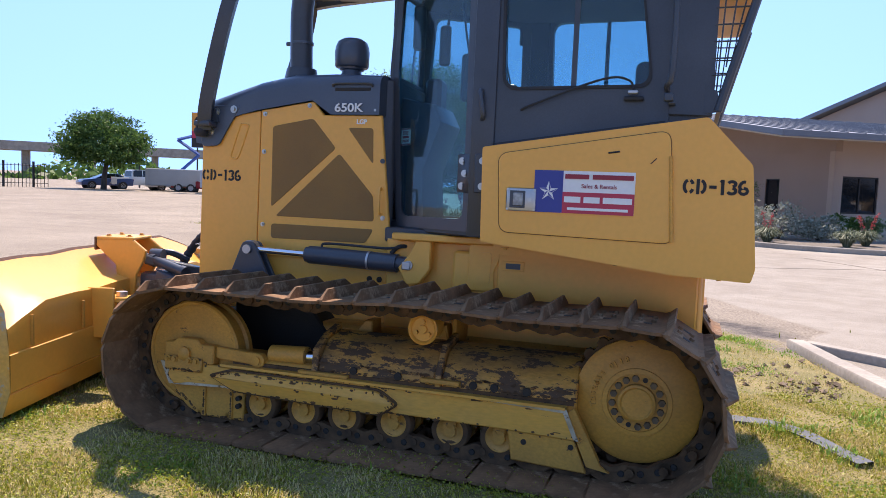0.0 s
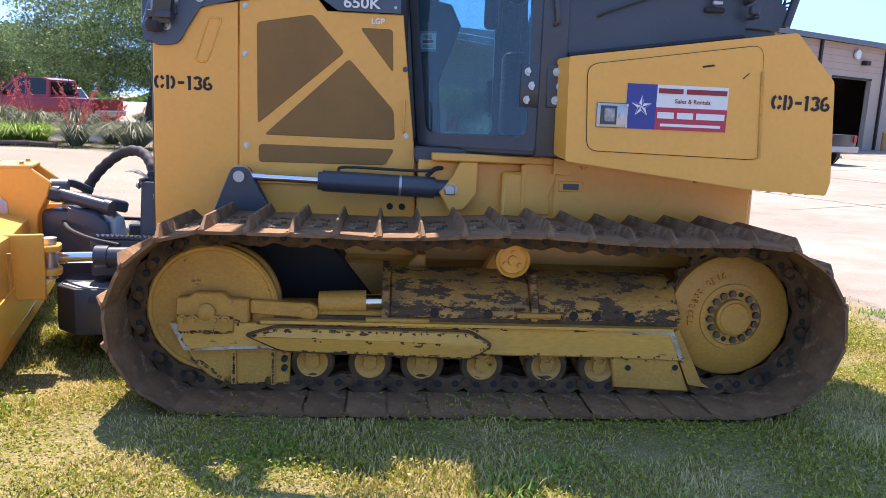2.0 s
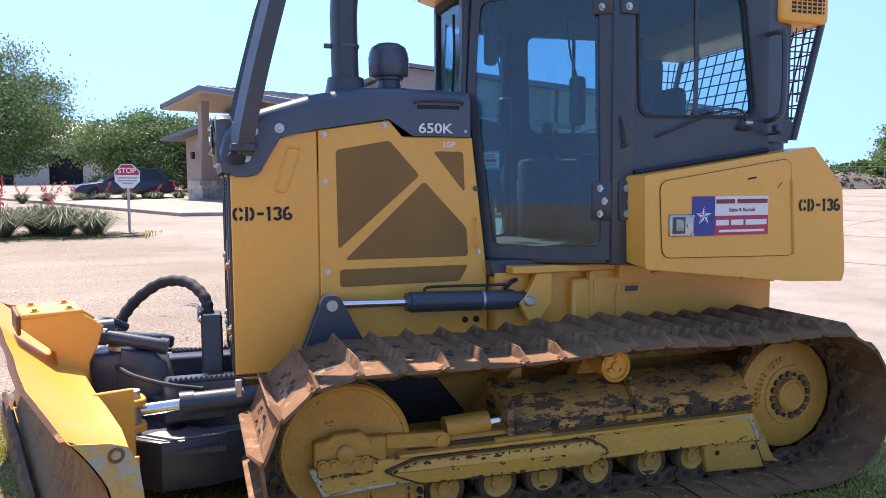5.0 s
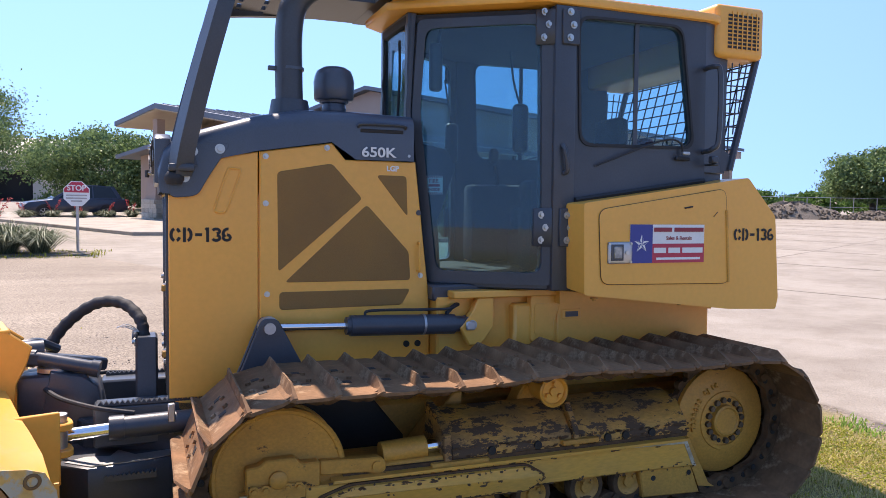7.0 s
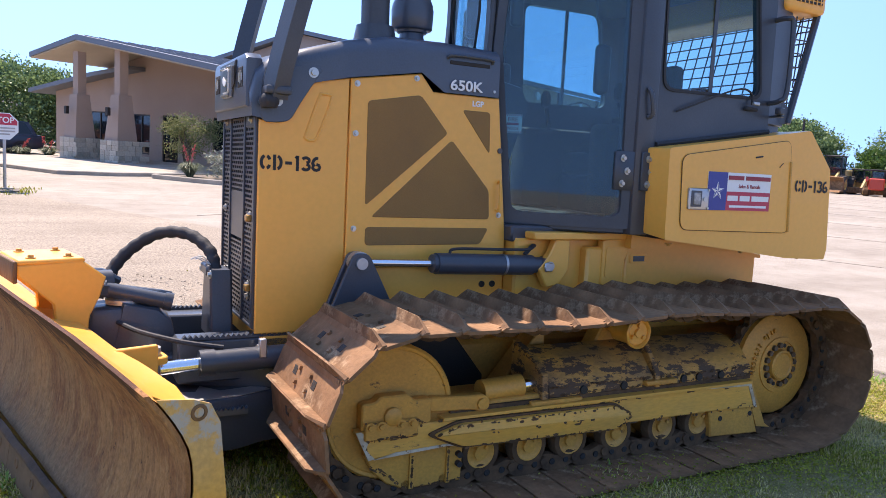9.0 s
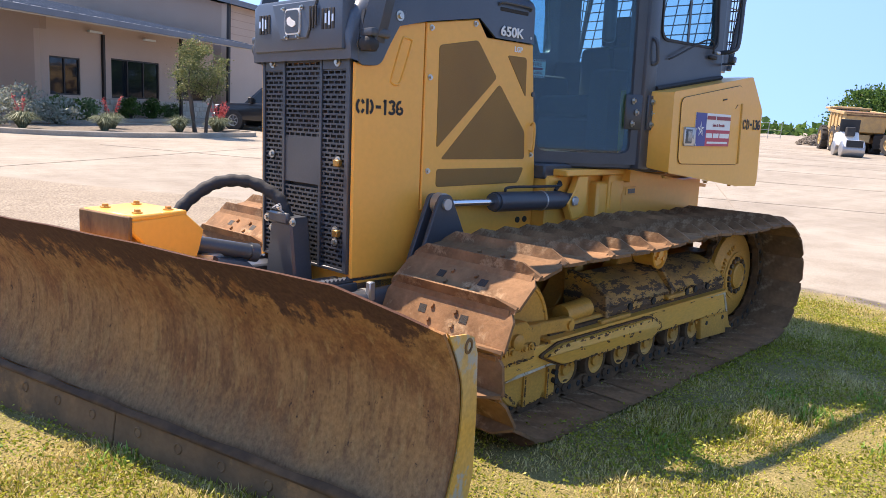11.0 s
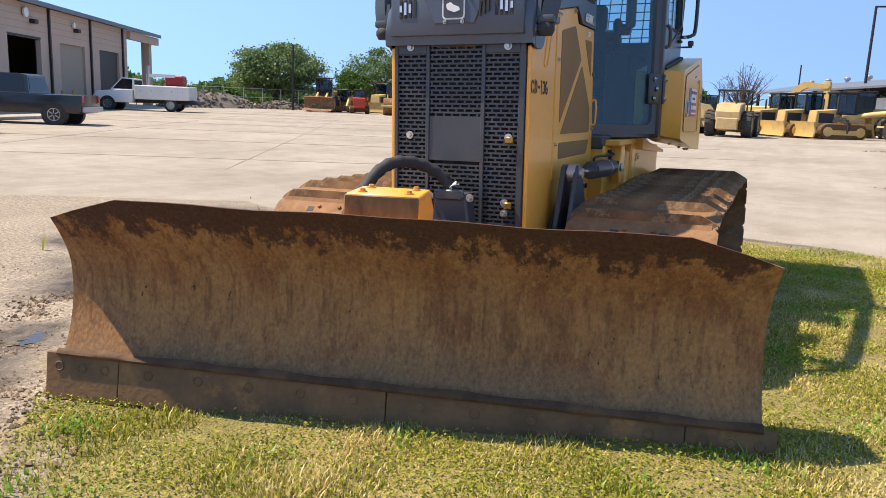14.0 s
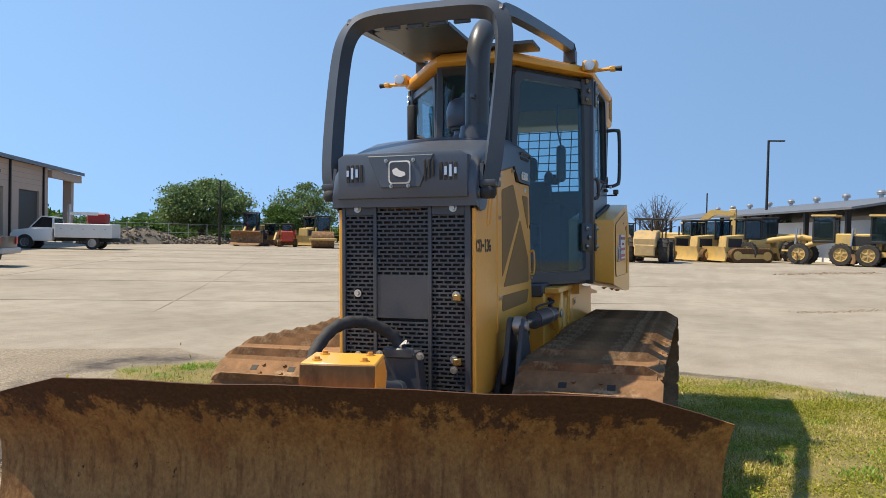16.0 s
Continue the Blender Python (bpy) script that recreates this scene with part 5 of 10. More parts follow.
    for k in range(3):
        a = 2 * math.pi * k / 3 + 1.5
        cyl(b, (0.036 * math.cos(a), yo(-0.91), 0.703 + 0.036 * math.sin(a)), (0.036 * math.cos(a), yo(-0.926), 0.703 + 0.036 * math.sin(a)), 0.011, seg=6)
    part("carrier_roller", b, M_yellow, DOZER, "yellow carrier roller")
    b = new_bm()
    prism(b, [(-0.13, 0.56), (-0.05, 0.70), (0.05, 0.70), (0.09, 0.56)], yo(-0.72), yo(-0.62), bev=0.01)
    part("roller_bracket", b, M_yellow_worn, DOZER)
    # track rollers
    for x in (-0.84, -0.597, -0.374, -0.116, 0.166, 0.401, 0.635):
        b = new_bm()
        lathe(b, [(0.0, -0.10), (0.07, -0.10), (0.088, -0.09), (0.088, -0.05), (0.07, -0.045), (0.07, 0.045), (0.088, 0.05), (0.092, 0.085), (0.085, 0.095), (0.062, 0.098), (0.05, 0.088), (0.03, 0.088), (0.028, 0.10), (0.0, 0.10)], (x, yo(-0.85), 0.246), ax, 32)
        box(b, x - 0.03, x + 0.03, min(yo(-0.952), yo(-0.93)), max(yo(-0.952), yo(-0.93)), 0.262, 0.30, 0.004)
        for dx in (-0.02, 0.02):
            cyl(b, (x + dx, yo(-0.95), 0.272), (x + dx, yo(-0.962), 0.272), 0.009, seg=6)
        tr_ = part("track_roller", b, M_yellow_worn, DOZER, "worn yellow track roller")
        b = new_bm()
        lathe(b, [(0.064, 0.092), (0.066, 0.1), (0.087, 0.097), (0.094, 0.086), (0.094, 0.05), (0.09, 0.048)], (x, yo(-0.85), 0.246), ax, 32)
        part("roller_rim", b, M_chain, tr_, "worn dark steel rim")
    # track frame: beam, sloping cover, rock guard
    b = new_bm()
    box(b, -1.10, 0.74, min(yo(-0.94), yo(-0.70)), max(yo(-0.94), yo(-0.70)), 0.33, 0.47, 0.01)
    frame_ = part("track_frame", b, M_yellow_worn, DOZER, "scuffed yellow track frame")
    b = new_bm()
    for x0, x1 in ((-0.52, 0.085), (0.115, 0.74)):
        v = [(-0.955, 0.455), (-0.95, 0.50), (-0.86, 0.60), (-0.72, 0.63), (-0.70, 0.60), (-0.70, 0.455)]
        prism(b, [(yo(y), z) for y, z in v], x0, x1, 'x', bev=0.008)
    prism(b, [(yo(-0.965), 0.45), (yo(-0.96), 0.52), (yo(-0.87), 0.635), (yo(-0.70), 0.665), (yo(-0.70), 0.45)], 0.085, 0.115, 'x', bev=0.004)
    prism(b, [(yo(-0.965), 0.43), (yo(-0.95), 0.56), (yo(-0.85), 0.62), (yo(-0.70), 0.66), (yo(-0.70), 0.43)], -0.555, -0.52, 'x', bev=0.004)
    cover = part("spring_cover", b, M_yellow_chip, frame_, "yellow spring cover with flaking paint")
    for x in (-0.33, -0.10, 0.27, 0.37, 0.52):
        b = new_bm()
        cyl(b, (x, yo(-0.95), 0.475), (x, yo(-0.962), 0.475), 0.019, seg=14)
        part("cover_hole", b, M_radiator, cover)
    for x0, x1, z0 in ((-0.62, -0.35, 0.43), (0.02, 0.21, 0.465)):
        b = new_bm()
        box(b, x0, x1, min(yo(-0.98), yo(-0.92)), max(yo(-0.98), yo(-0.92)), z0, z0 + 0.022, 0.004)
        part("step_plate", b, M_yellow_worn, frame_)
    b = new_bm()
    GUARD = [(-1.415, 0.415), (-1.36, 0.30), (-1.02, 0.318), (-0.93, 0.305), (0.42, 0.30), (0.765, 0.29), (0.70, 0.425), (-0.30, 0.425), (-1.15, 0.42)]
    prism(b, GUARD, yo(-0.985), yo(-0.93), bev=0.006)
    prism(b, [(-1.05, 0.425), (-1.05, 0.437), (0.70, 0.437), (0.70, 0.425)], yo(-1.0), yo(-0.93))
    rg = part("rock_guard", b, M_scrape, frame_, "scraped yellow rock guard rail")
    for e_ in ([(-1.418, 0.415), (-1.362, 0.299), (-1.335, 0.303), (-1.375, 0.345), (-1.36, 0.38), (-1.395, 0.416)], [(-1.34, 0.299), (-1.02, 0.316), (-0.94, 0.303), (-1.02, 0.325), (-1.25, 0.318)], [(0.30, 0.424), (0.705, 0.425), (0.765, 0.292), (0.74, 0.30), (0.69, 0.41), (0.5, 0.415)]):
        b2_ = new_bm()
        prism(b2_, e_, yo(-0.988), yo(-0.984))
        part("scraped_edge", b2_, M_bare, rg, "pale paint scraped bare")
    b = new_bm()
    prism(b, round_poly([(-1.10, 0.372), (-0.98, 0.408), (-0.18, 0.403), (-0.085, 0.35), (-0.17, 0.293), (-0.96, 0.312)], 0.03), yo(-1.015), yo(-0.98), bev=0.008, seg=2)
    b2_ = new_bm()
    prism(b2_, round_poly([(-1.125, 0.374), (-0.985, 0.418), (-0.175, 0.413), (-0.072, 0.35), (-0.165, 0.284), (-0.965, 0.302)], 0.03), yo(-0.995), yo(-0.984))
    part("rub_seam", b2_, M_chain, rg, "dark chipped weld seam")
    part("rub_bar", b, M_scrape, rg, "long oval rub bar")
    paint_chips(rg, [((-1.15, 0.42), (0.70, 0.424), 90), ((-0.93, 0.308), (0.75, 0.297), 70), ((-1.40, 0.41), (-1.36, 0.31), 10)], yo(-0.985), s, 31)
    paint_chips(rg, [((-1.08, 0.375), (-0.98, 0.402), 14), ((-0.98, 0.402), (-0.18, 0.398), 50), ((-0.17, 0.398), (-0.095, 0.352), 14), ((-0.10, 0.345), (-0.17, 0.298), 14), ((-0.17, 0.297), (-0.95, 0.316), 40), ((-0.9, 0.36), (-0.2, 0.35), 16)], yo(-1.015), s, 32, 0.005)
    paint_chips(frame_, [((-0.52, 0.462), (0.74, 0.462), 130), ((-0.52, 0.497), (0.74, 0.497), 130)], yo(-0.9555), s, 33, 0.004)
    bg_ = new_bm()
    box(bg_, -1.0, 0.73, min(yo(-0.957), yo(-0.94)), max(yo(-0.957), yo(-0.94)), 0.4375, 0.4535)
    part("dirt_seam", bg_, M_chain, frame_, "dark packed dirt along the joint")
    b = new_bm()
    prism(b, [(-1.37, 0.31), (-1.33, 0.235), (-1.27, 0.18), (-1.19, 0.145), (-0.935, 0.147), (-0.93, 0.31)], yo(-0.955), yo(-0.90), bev=0.006)
    box(b, -1.175, -1.155, min(yo(-0.965), yo(-0.955)), max(yo(-0.965), yo(-0.955)), 0.15, 0.30)
    box(b, -1.01, -0.995, min(yo(-0.965), yo(-0.955)), max(yo(-0.965), yo(-0.955)), 0.15, 0.30)
    part("front_guide", b, M_yellow_worn, rg)
    paint_chips(rg, [((-1.165, 0.15), (-1.165, 0.30), 20), ((-1.003, 0.15), (-1.003, 0.30), 20)], yo(-0.965), s, 35, 0.003)
    paint_chips(rg, [((-1.35, 0.27), (-1.19, 0.152), 24), ((-1.19, 0.15), (-0.94, 0.152), 24)], yo(-0.955), s, 36, 0.004)
    b = new_bm()
    prism(b, [(0.44, 0.31), (0.465, 0.165), (0.80, 0.15), (0.735, 0.31)], yo(-0.975), yo(-0.91), bev=0.006)
    prism(b, [(0.735, 0.43), (0.70, 0.40), (0.80, 0.18), (0.90, 0.165), (0.86, 0.19)], yo(-0.965), yo(-0.92))
    part("rear_guide", b, M_yellow_worn, rg)
    for x, z in ((-0.955, 0.265), (-0.955, 0.225), (0.52, 0.255), (0.73, 0.26)):
        b = new_bm()
        cyl(b, (x, yo(-0.955), z), (x, yo(-0.978), z), 0.013, seg=12)
        part("guide_bolt", b, M_radiator, rg)
    # idler yoke, adjuster rod and recoil cylinder
    b = new_bm()
    prism(b, round_poly([(-1.395, 0.415), (-1.395, 0.52), (-1.34, 0.525), (-1.32, 0.545), (-1.20, 0.545), (-1.18, 0.52), (-1.10, 0.52), (-1.10, 0.42)], 0.015), yo(-0.985), yo(-0.93), bev=0.006)
    box(b, -1.385, -1.16, min(yo(-1.0), yo(-0.98)), max(yo(-1.0), yo(-0.98)), 0.378, 0.45, 0.006)
    lathe(b, [(0.0, 0), (0.036, 0), (0.036, 0.05), (0.026, 0.058), (0.0, 0.058)], (-1.27, yo(-0.95), 0.466), ax, 20)
    yoke = part("idler_yoke", b, M_yellow_worn, frame_, "yellow idler yoke with bolted cap")
    paint_chips(yoke, [((-1.385, 0.383), (-1.16, 0.383), 26), ((-1.385, 0.447), (-1.16, 0.447), 18)], yo(-1.0), s, 34, 0.004)
    for x in (-1.365, -1.32, -1.235, -1.19):
        bolt(yoke, (x, yo(-1.0), 0.435), ax, 0.012, material=M_yellow_worn)
    b = new_bm()
    prism(b, round_poly([(-1.10, 0.455), (-1.10, 0.515), (-0.90, 0.505), (-0.85, 0.505), (-0.82, 0.485), (-0.82, 0.445), (-0.85, 0.43), (-0.90, 0.445)], 0.015), yo(-0.965), yo(-0.92), bev=0.005)
    cyl(b, (-0.86, yo(-0.95), 0.468), (-0.86, yo(-0.975), 0.468), 0.022, seg=12)
    cyl(b, (-0.82, yo(-0.88), 0.49), (-0.62, yo(-0.88), 0.50), 0.05, seg=20)
    part("adjuster", b, M_yellow_worn, yoke)
    b = new_bm()
    cyl(b, (-0.62, yo(-0.88), 0.50), (-0.50, yo(-0.88), 0.505), 0.032, seg=20)
    part("adjuster_rod", b, M_steel, yoke)

# belly and inner walls behind the tracks
b = new_bm()
box(b, -1.05, 1.05, -0.52, 0.52, 0.36, 0.62, 0.02)
box(b, 0.70, 1.12, -0.72, 0.72, 0.36, 0.60, 0.03)
part("belly_pan", b, M_yellow_worn, DOZER)
# near-black block added to fill the dark area below the engine
b = new_bm()
prism(b, [(-1.28, 0.34), (-1.28, 0.70), (-0.80, 0.70), (-0.60, 0.45), (-0.60, 0.34)], -0.53, 0.53, bev=0.01)
part("front_belly_fill", b, M_radiator, DOZER)
for s in (-1, 1):
    b = new_bm()
    prism(b, [(-0.62, 0.42), (-0.40, 0.68), (-0.36, 0.68), (-0.36, 0.42)], 0.56 * s, 0.68 * s, bev=0.006)
    part("cross_gusset", b, M_yellow_worn, DOZER)
    pb_ = new_bm()
    box(pb_, 0.08, 0.10, min(0.50 * s, 0.7 * s), max(0.50 * s, 0.7 * s), 0.45, 0.80)
    part("frame_rib", pb_, M_yellow_worn, DOZER)

# ---- push frame and blade ----
b = new_bm()
for s in (-1, 1):
    prism(b, [(-0.95, 0.40 * s), (-1.60, 0.40 * s), (-2.02, 0.20 * s), (-2.10, 0.02 * s), (-1.95, 0.0), (-1.80, 0.16 * s), (-1.50, 0.26 * s), (-0.95, 0.28 * s)], 0.36, 0.56, 'z', bev=0.01)
prism(b, [(-1.30, -0.42), (-1.62, -0.44), (-1.75, -0.50), (-1.98, -0.52), (-2.10, -0.42), (-2.16, -0.1), (-2.16, 0.1), (-2.10, 0.42), (-1.98, 0.52), (-1.75, 0.50), (-1.62, 0.44), (-1.30, 0.42)], 0.215, 0.44, 'z', bev=0.015, seg=2)
for s in (-1, 1):
    box(b, -1.97, -1.0, min(0.20 * s, 0.35 * s), max(0.20 * s, 0.35 * s), 0.47, 0.655, 0.01)
prism(b, [(-2.24, 0.38), (-1.90, 0.38), (-1.96, 0.70), (-2.02, 0.75), (-2.16, 0.78)], -0.13, 0.13, bev=0.02, seg=2)
box(b, -2.30, -2.0, -0.12, 0.12, 0.48, 0.76, 0.03, 2)
cframe = part("push_frame", b, M_black, DOZER, "black push frame with pivot")
b = new_bm()
prism(b, [(-1.60, -0.425), (-1.75, -0.485), (-1.97, -0.505), (-2.08, -0.41), (-2.0, -0.36), (-1.9, -0.38), (-1.87, -0.30), (-1.8, -0.39), (-1.62, -0.36)], 0.441, 0.444, 'z')
part("polished_patch", b, M_grey, cframe, "rubbed bright patch of steel")
for s in (-1, 1):
    b = new_bm()
    zig = [(-1.95 + k * 0.011, 0.664 + 0.012 * (k % 2)) for k in range(82)]
    prism(b, [(-1.95, 0.656), *zig, (-1.95 + 81 * 0.011, 0.656)], 0.325 * s, 0.35 * s)
    part("grip_strip", b, M_black, cframe, "serrated steel grip strip")
    b = new_bm()
    zig = [(-1.92 + k * 0.009, 0.395 + 0.012 * (k % 2)) for k in range(24)]
    prism(b, [(-1.92, 0.375), *zig, (-1.92 + 23 * 0.009, 0.375)], 0.495 * s, 0.522 * s)
    part("step_strip", b, M_black, cframe, "serrated step strip")
    # angle cylinders
    y0, y1 = 0.44 * s, 0.47 * s
    x1 = -2.22 - 0.10 * s
    b = new_bm()
    cyl(b, (-1.15, y0, 0.60), (-1.88, (y0 + y1) / 2, 0.585), 0.048, seg=24)
    cyl(b, (-1.90, (y0 + y1) / 2, 0.585), (-1.84, (y0 + y1) / 2, 0.586), 0.054, seg=24)
    ac_ = part("angle_cylinder", b, M_black, cframe, "black blade angle cylinder")
    b = new_bm()
    cyl(b, (-1.88, (y0 + y1) / 2, 0.585), (x1, y1, 0.575), 0.027, seg=20)
    part("rod", b, M_steel, ac_, "chrome rod")
    b = new_bm()
    cyl(b, (-1.66, y0 - 0.0, 0.59), (-1.64, y0, 0.59), 0.053, seg=20)
    box(b, -1.665, -1.635, min(y0 + 0.03 * s, y0 + 0.06 * s), max(y0 + 0.03 * s, y0 + 0.06 * s), 0.60, 0.68, 0.004)
    part("clamp", b, M_grey, ac_)
    b = new_bm()
    tube(b, curve_pts([(-1.80, y0, 0.64), (-1.95, y0 - 0.05 * s, 0.66), (-2.1, 0.25 * s, 0.68), (-2.18, 0.12 * s, 0.70)], 6), 0.011, 8)
    part("hose", b, M_rubber, ac_)
# tower before the grille, valve block, hose loop, tilt cylinder
b = new_bm()
prism(b, [(-0.15, 0.60), (-0.105, 0.915), (0.045, 0.915), (0.10, 0.60)], -1.80, -1.70, 'x', bev=0.01)
box(b, -1.815, -1.79, -0.10, 0.05, 0.885, 0.935, 0.008)
tower = part("hose_tower", b, M_black, cframe, "black hose tower before the grille")
bolt(tower, (-1.80, -0.13, 0.90), (-1, 0, 0), 0.012)
bolt(tower, (-1.80, 0.075, 0.90), (-1, 0, 0), 0.012)
b = new_bm()
loopc = curve_pts([(-1.76, -0.03, 0.90), (-1.78, 0.02, 0.99), (-1.86, 0.12, 1.055), (-1.98, 0.20, 1.05), (-2.10, 0.24, 0.97), (-2.18, 0.24, 0.87), (-2.19, 0.20, 0.80)], 8)
tube(b, loopc, [0.028 + 0.0028 * math.sin(i * 1.9) for i in range(len(loopc))], 12)
part("hose_loop", b, M_rubber, tower, "wrapped black hose loop", 60)
b = new_bm()
for k in range(3):
    tube(b, curve_pts([(-1.78, -0.03 + 0.01 * k, 0.93), (-1.83, -0.05 - 0.01 * k, 0.955 + 0.01 * k), (-1.84 - 0.02 * k, -0.09, 0.965)], 4), 0.003, 5)
part("cable_tie", b, M_white, tower)
b = new_bm()
n0 = 0
box(b, -0.20, 0.20, -0.05, 0.05, -0.03, 0.03, 0.01)
turned(b, pose(-2.12, 0.03, 0.80, 0, 12, 30))
cyl(b, (-2.28, -0.02, 0.86), (-2.20, 0.0, 0.86), 0.05, seg=16)
tube(b, curve_pts([(-2.33, 0.05, 0.87), (-2.24, 0.12, 0.88), (-2.16, 0.20, 0.83)], 5), 0.022, 8)
part("valve_block", b, M_black, cframe, "black valve block with fittings")
b = new_bm()
cyl(b, (-2.36, -0.03, 0.86), (-2.22, -0.05, 0.83), 0.03, seg=16)
cyl(b, (-2.24, -0.047, 0.835), (-1.97, -0.085, 0.775), 0.034, seg=20)
cyl(b, (-2.26, -0.044, 0.838), (-2.225, -0.049, 0.832), 0.043, seg=20)
cyl(b, (-1.99, -0.083, 0.78), (-1.955, -0.088, 0.772), 0.04, seg=20)
part("tilt_cylinder", b, M_black, cframe, "black blade tilt cylinder")
b = new_bm()
lathe(b, [(0.0, 0.0), (0.075, 0.0), (0.075, 0.02), (0.05, 0.03), (0.05, 0.06), (0.0, 0.065)], (-2.15, -0.02, 0.765), (0, 0, 1), 24)
part("pivot_cap", b, M_grey, cframe, "steel pivot cap")

BL = Matrix.Translation((-2.575, -0.11, 0.0)) @ Matrix.Rotation(radians(1.6), 4, 'X') @ Matrix.Rotation(radians(90 + 15.2), 4, 'Z')   # x along the blade, y rearwards negative
# local: x from the near end (-) to the far end (+); y > 0 is behind the blade, so the front is -y mirrored below
HALF = 1.39


def blade_top(a):
    k = max(0.0, abs(a) - 1.06) / (HALF - 1.06)
    return 0.915 - 0.10 * k + 0.006 * math.sin(a * 9) * math.sin(a * 3.1)


def lip_z(a):
    return 0.236 + 0.014 * a


def blade_front(a, n=14):
    zt = blade_top(a)
    pts = []
    for k in range(n + 1):
        t = k / n
        z0 = lip_z(a)
        z = z0 + (zt - z0) * t
        f = -0.115 * math.sin(math.pi * min(1, (z - 0.20) / 0.74) ** 0.85) + 0.105 * max(0, (z - 0.62) / 0.30) ** 1.4
        pts.append((f, z))
    return pts


M_blade = mat("rusted_blade_steel", (0.17, 0.088, 0.035), 0.62, 0.15, second=(0.25, 0.135, 0.05), scale=3.0, amount=0.5, bump=0.2, fine=50,
              wear=(0.075, 0.034, 0.02), wear_scale=2.6, wear_at=0.50, wear_soft=0.16, stretch=(1.0, 1, 0.45))
M_edge = mat("grey_cutting_edge", (0.23, 0.125, 0.062), 0.8, 0.0, second=(0.13, 0.08, 0.046), scale=5, amount=0.5, bump=0.25, fine=40, obj=0.12, spec=0.2,
             wear=(0.30, 0.15, 0.065), wear_scale=3, wear_at=0.58, wear_soft=0.08)
def blade_material():
    m = bpy.data.materials.new("rusted_blade_face")
    m.use_nodes = True
    nd, ln = m.node_tree.nodes, m.node_tree.links
    bs = nd["Principled BSDF"]
    tc = nd.new("ShaderNodeTexCoord")

    def tex(scale, stretch, detail=8, rough=0.6):
        mp = nd.new("ShaderNodeMapping")
        mp.inputs["Scale"].default_value = stretch
        n = nd.new("ShaderNodeTexNoise")
        n.inputs["Scale"].default_value, n.inputs["Detail"].default_value, n.inputs["Roughness"].default_value = scale, detail, rough
        ln.new(tc.outputs["Object"], mp.inputs[0])
        ln.new(mp.outputs[0], n.inputs["Vector"])
        return n.outputs[0]

    def rng(src, a, b_, c=0.0, d_=1.0):
        r = nd.new("ShaderNodeMapRange")
        for k, v in (("From Min", a), ("From Max", b_), ("To Min", c), ("To Max", d_)):
            r.inputs[k].default_value = v
        ln.new(src, r.inputs[0])
        return r.outputs[0]

    def mix(f, a, b_):
        x = nd.new("ShaderNodeMix")
        x.data_type = 'RGBA'
        ln.new(f, x.inputs["Factor"])
        for q, k in ((a, "A"), (b_, "B")):
            if isinstance(q, tuple):
                x.inputs[k].default_value = (*q, 1)
            else:
                ln.new(q, x.inputs[k])
        return x.outputs["Result"]

    col = mix(rng(tex(1.3, (1, 1, 0.9), 5), 0.38, 0.62), (0.46, 0.212, 0.078), (0.35, 0.178, 0.078))
    col = mix(rng(tex(3.6, (1, 1, 0.8), 7), 0.46, 0.62, 0.0, 0.8), col, (0.27, 0.105, 0.043))
    col = mix(rng(tex(26, (1, 1, 0.12), 6, 0.6), 0.50, 0.66, 0.0, 0.7), col, (0.19, 0.082, 0.038))
    col = mix(rng(tex(30, (1, 1, 0.14), 6, 0.6), 0.56, 0.66, 0.0, 0.7), col, (0.44, 0.235, 0.095))
    col = mix(rng(tex(21, (1, 1, 0.55), 10, 0.8), 0.615, 0.64), col, (0.07, 0.036, 0.023))
    sep = nd.new("ShaderNodeSeparateXYZ")
    ln.new(tc.outputs["Object"], sep.inputs[0])

    def height(src):
        ad = nd.new("ShaderNodeMath")
        ad.operation = 'ADD'
        ln.new(sep.outputs["Z"], ad.inputs[0])
        ln.new(src, ad.inputs[1])
        return ad.outputs[0]

    ragged = height(rng(tex(7.0, (1, 1, 0.35), 12, 0.75), 0.25, 0.75, -0.17, 0.17))
    col = mix(rng(ragged, 0.775, 0.815), col, (0.105, 0.05, 0.033))
    low = height(rng(tex(3.0, (1, 1, 0.5), 10, 0.7), 0.25, 0.75, -0.13, 0.13))
    col = mix(rng(low, 0.40, 0.27, 0.0, 0.7), col, (0.27, 0.155, 0.082))
    gm = nd.new("ShaderNodeMix")
    gm.data_type, gm.blend_type = 'RGBA', 'MULTIPLY'
    gm.inputs["Factor"].default_value = 1.0
    ln.new(col, gm.inputs["A"])
    ln.new(rng(tex(75, (1, 1, 0.6), 8, 0.75), 0.3, 0.7, 0.52, 1.16), gm.inputs["B"])
    col = gm.outputs["Result"]
    ln.new(col, bs.inputs["Base Color"])
    bs.inputs["Roughness"].default_value, bs.inputs["Specular IOR Level"].default_value = 0.8, 0.18
    bp = nd.new("ShaderNodeBump")
    bp.inputs["Strength"].default_value, bp.inputs["Distance"].default_value = 0.45, 0.01
    ln.new(tex(40, (1, 1, 0.5)), bp.inputs["Height"])
    ln.new(bp.outputs[0], bs.inputs["Normal"])
    return m


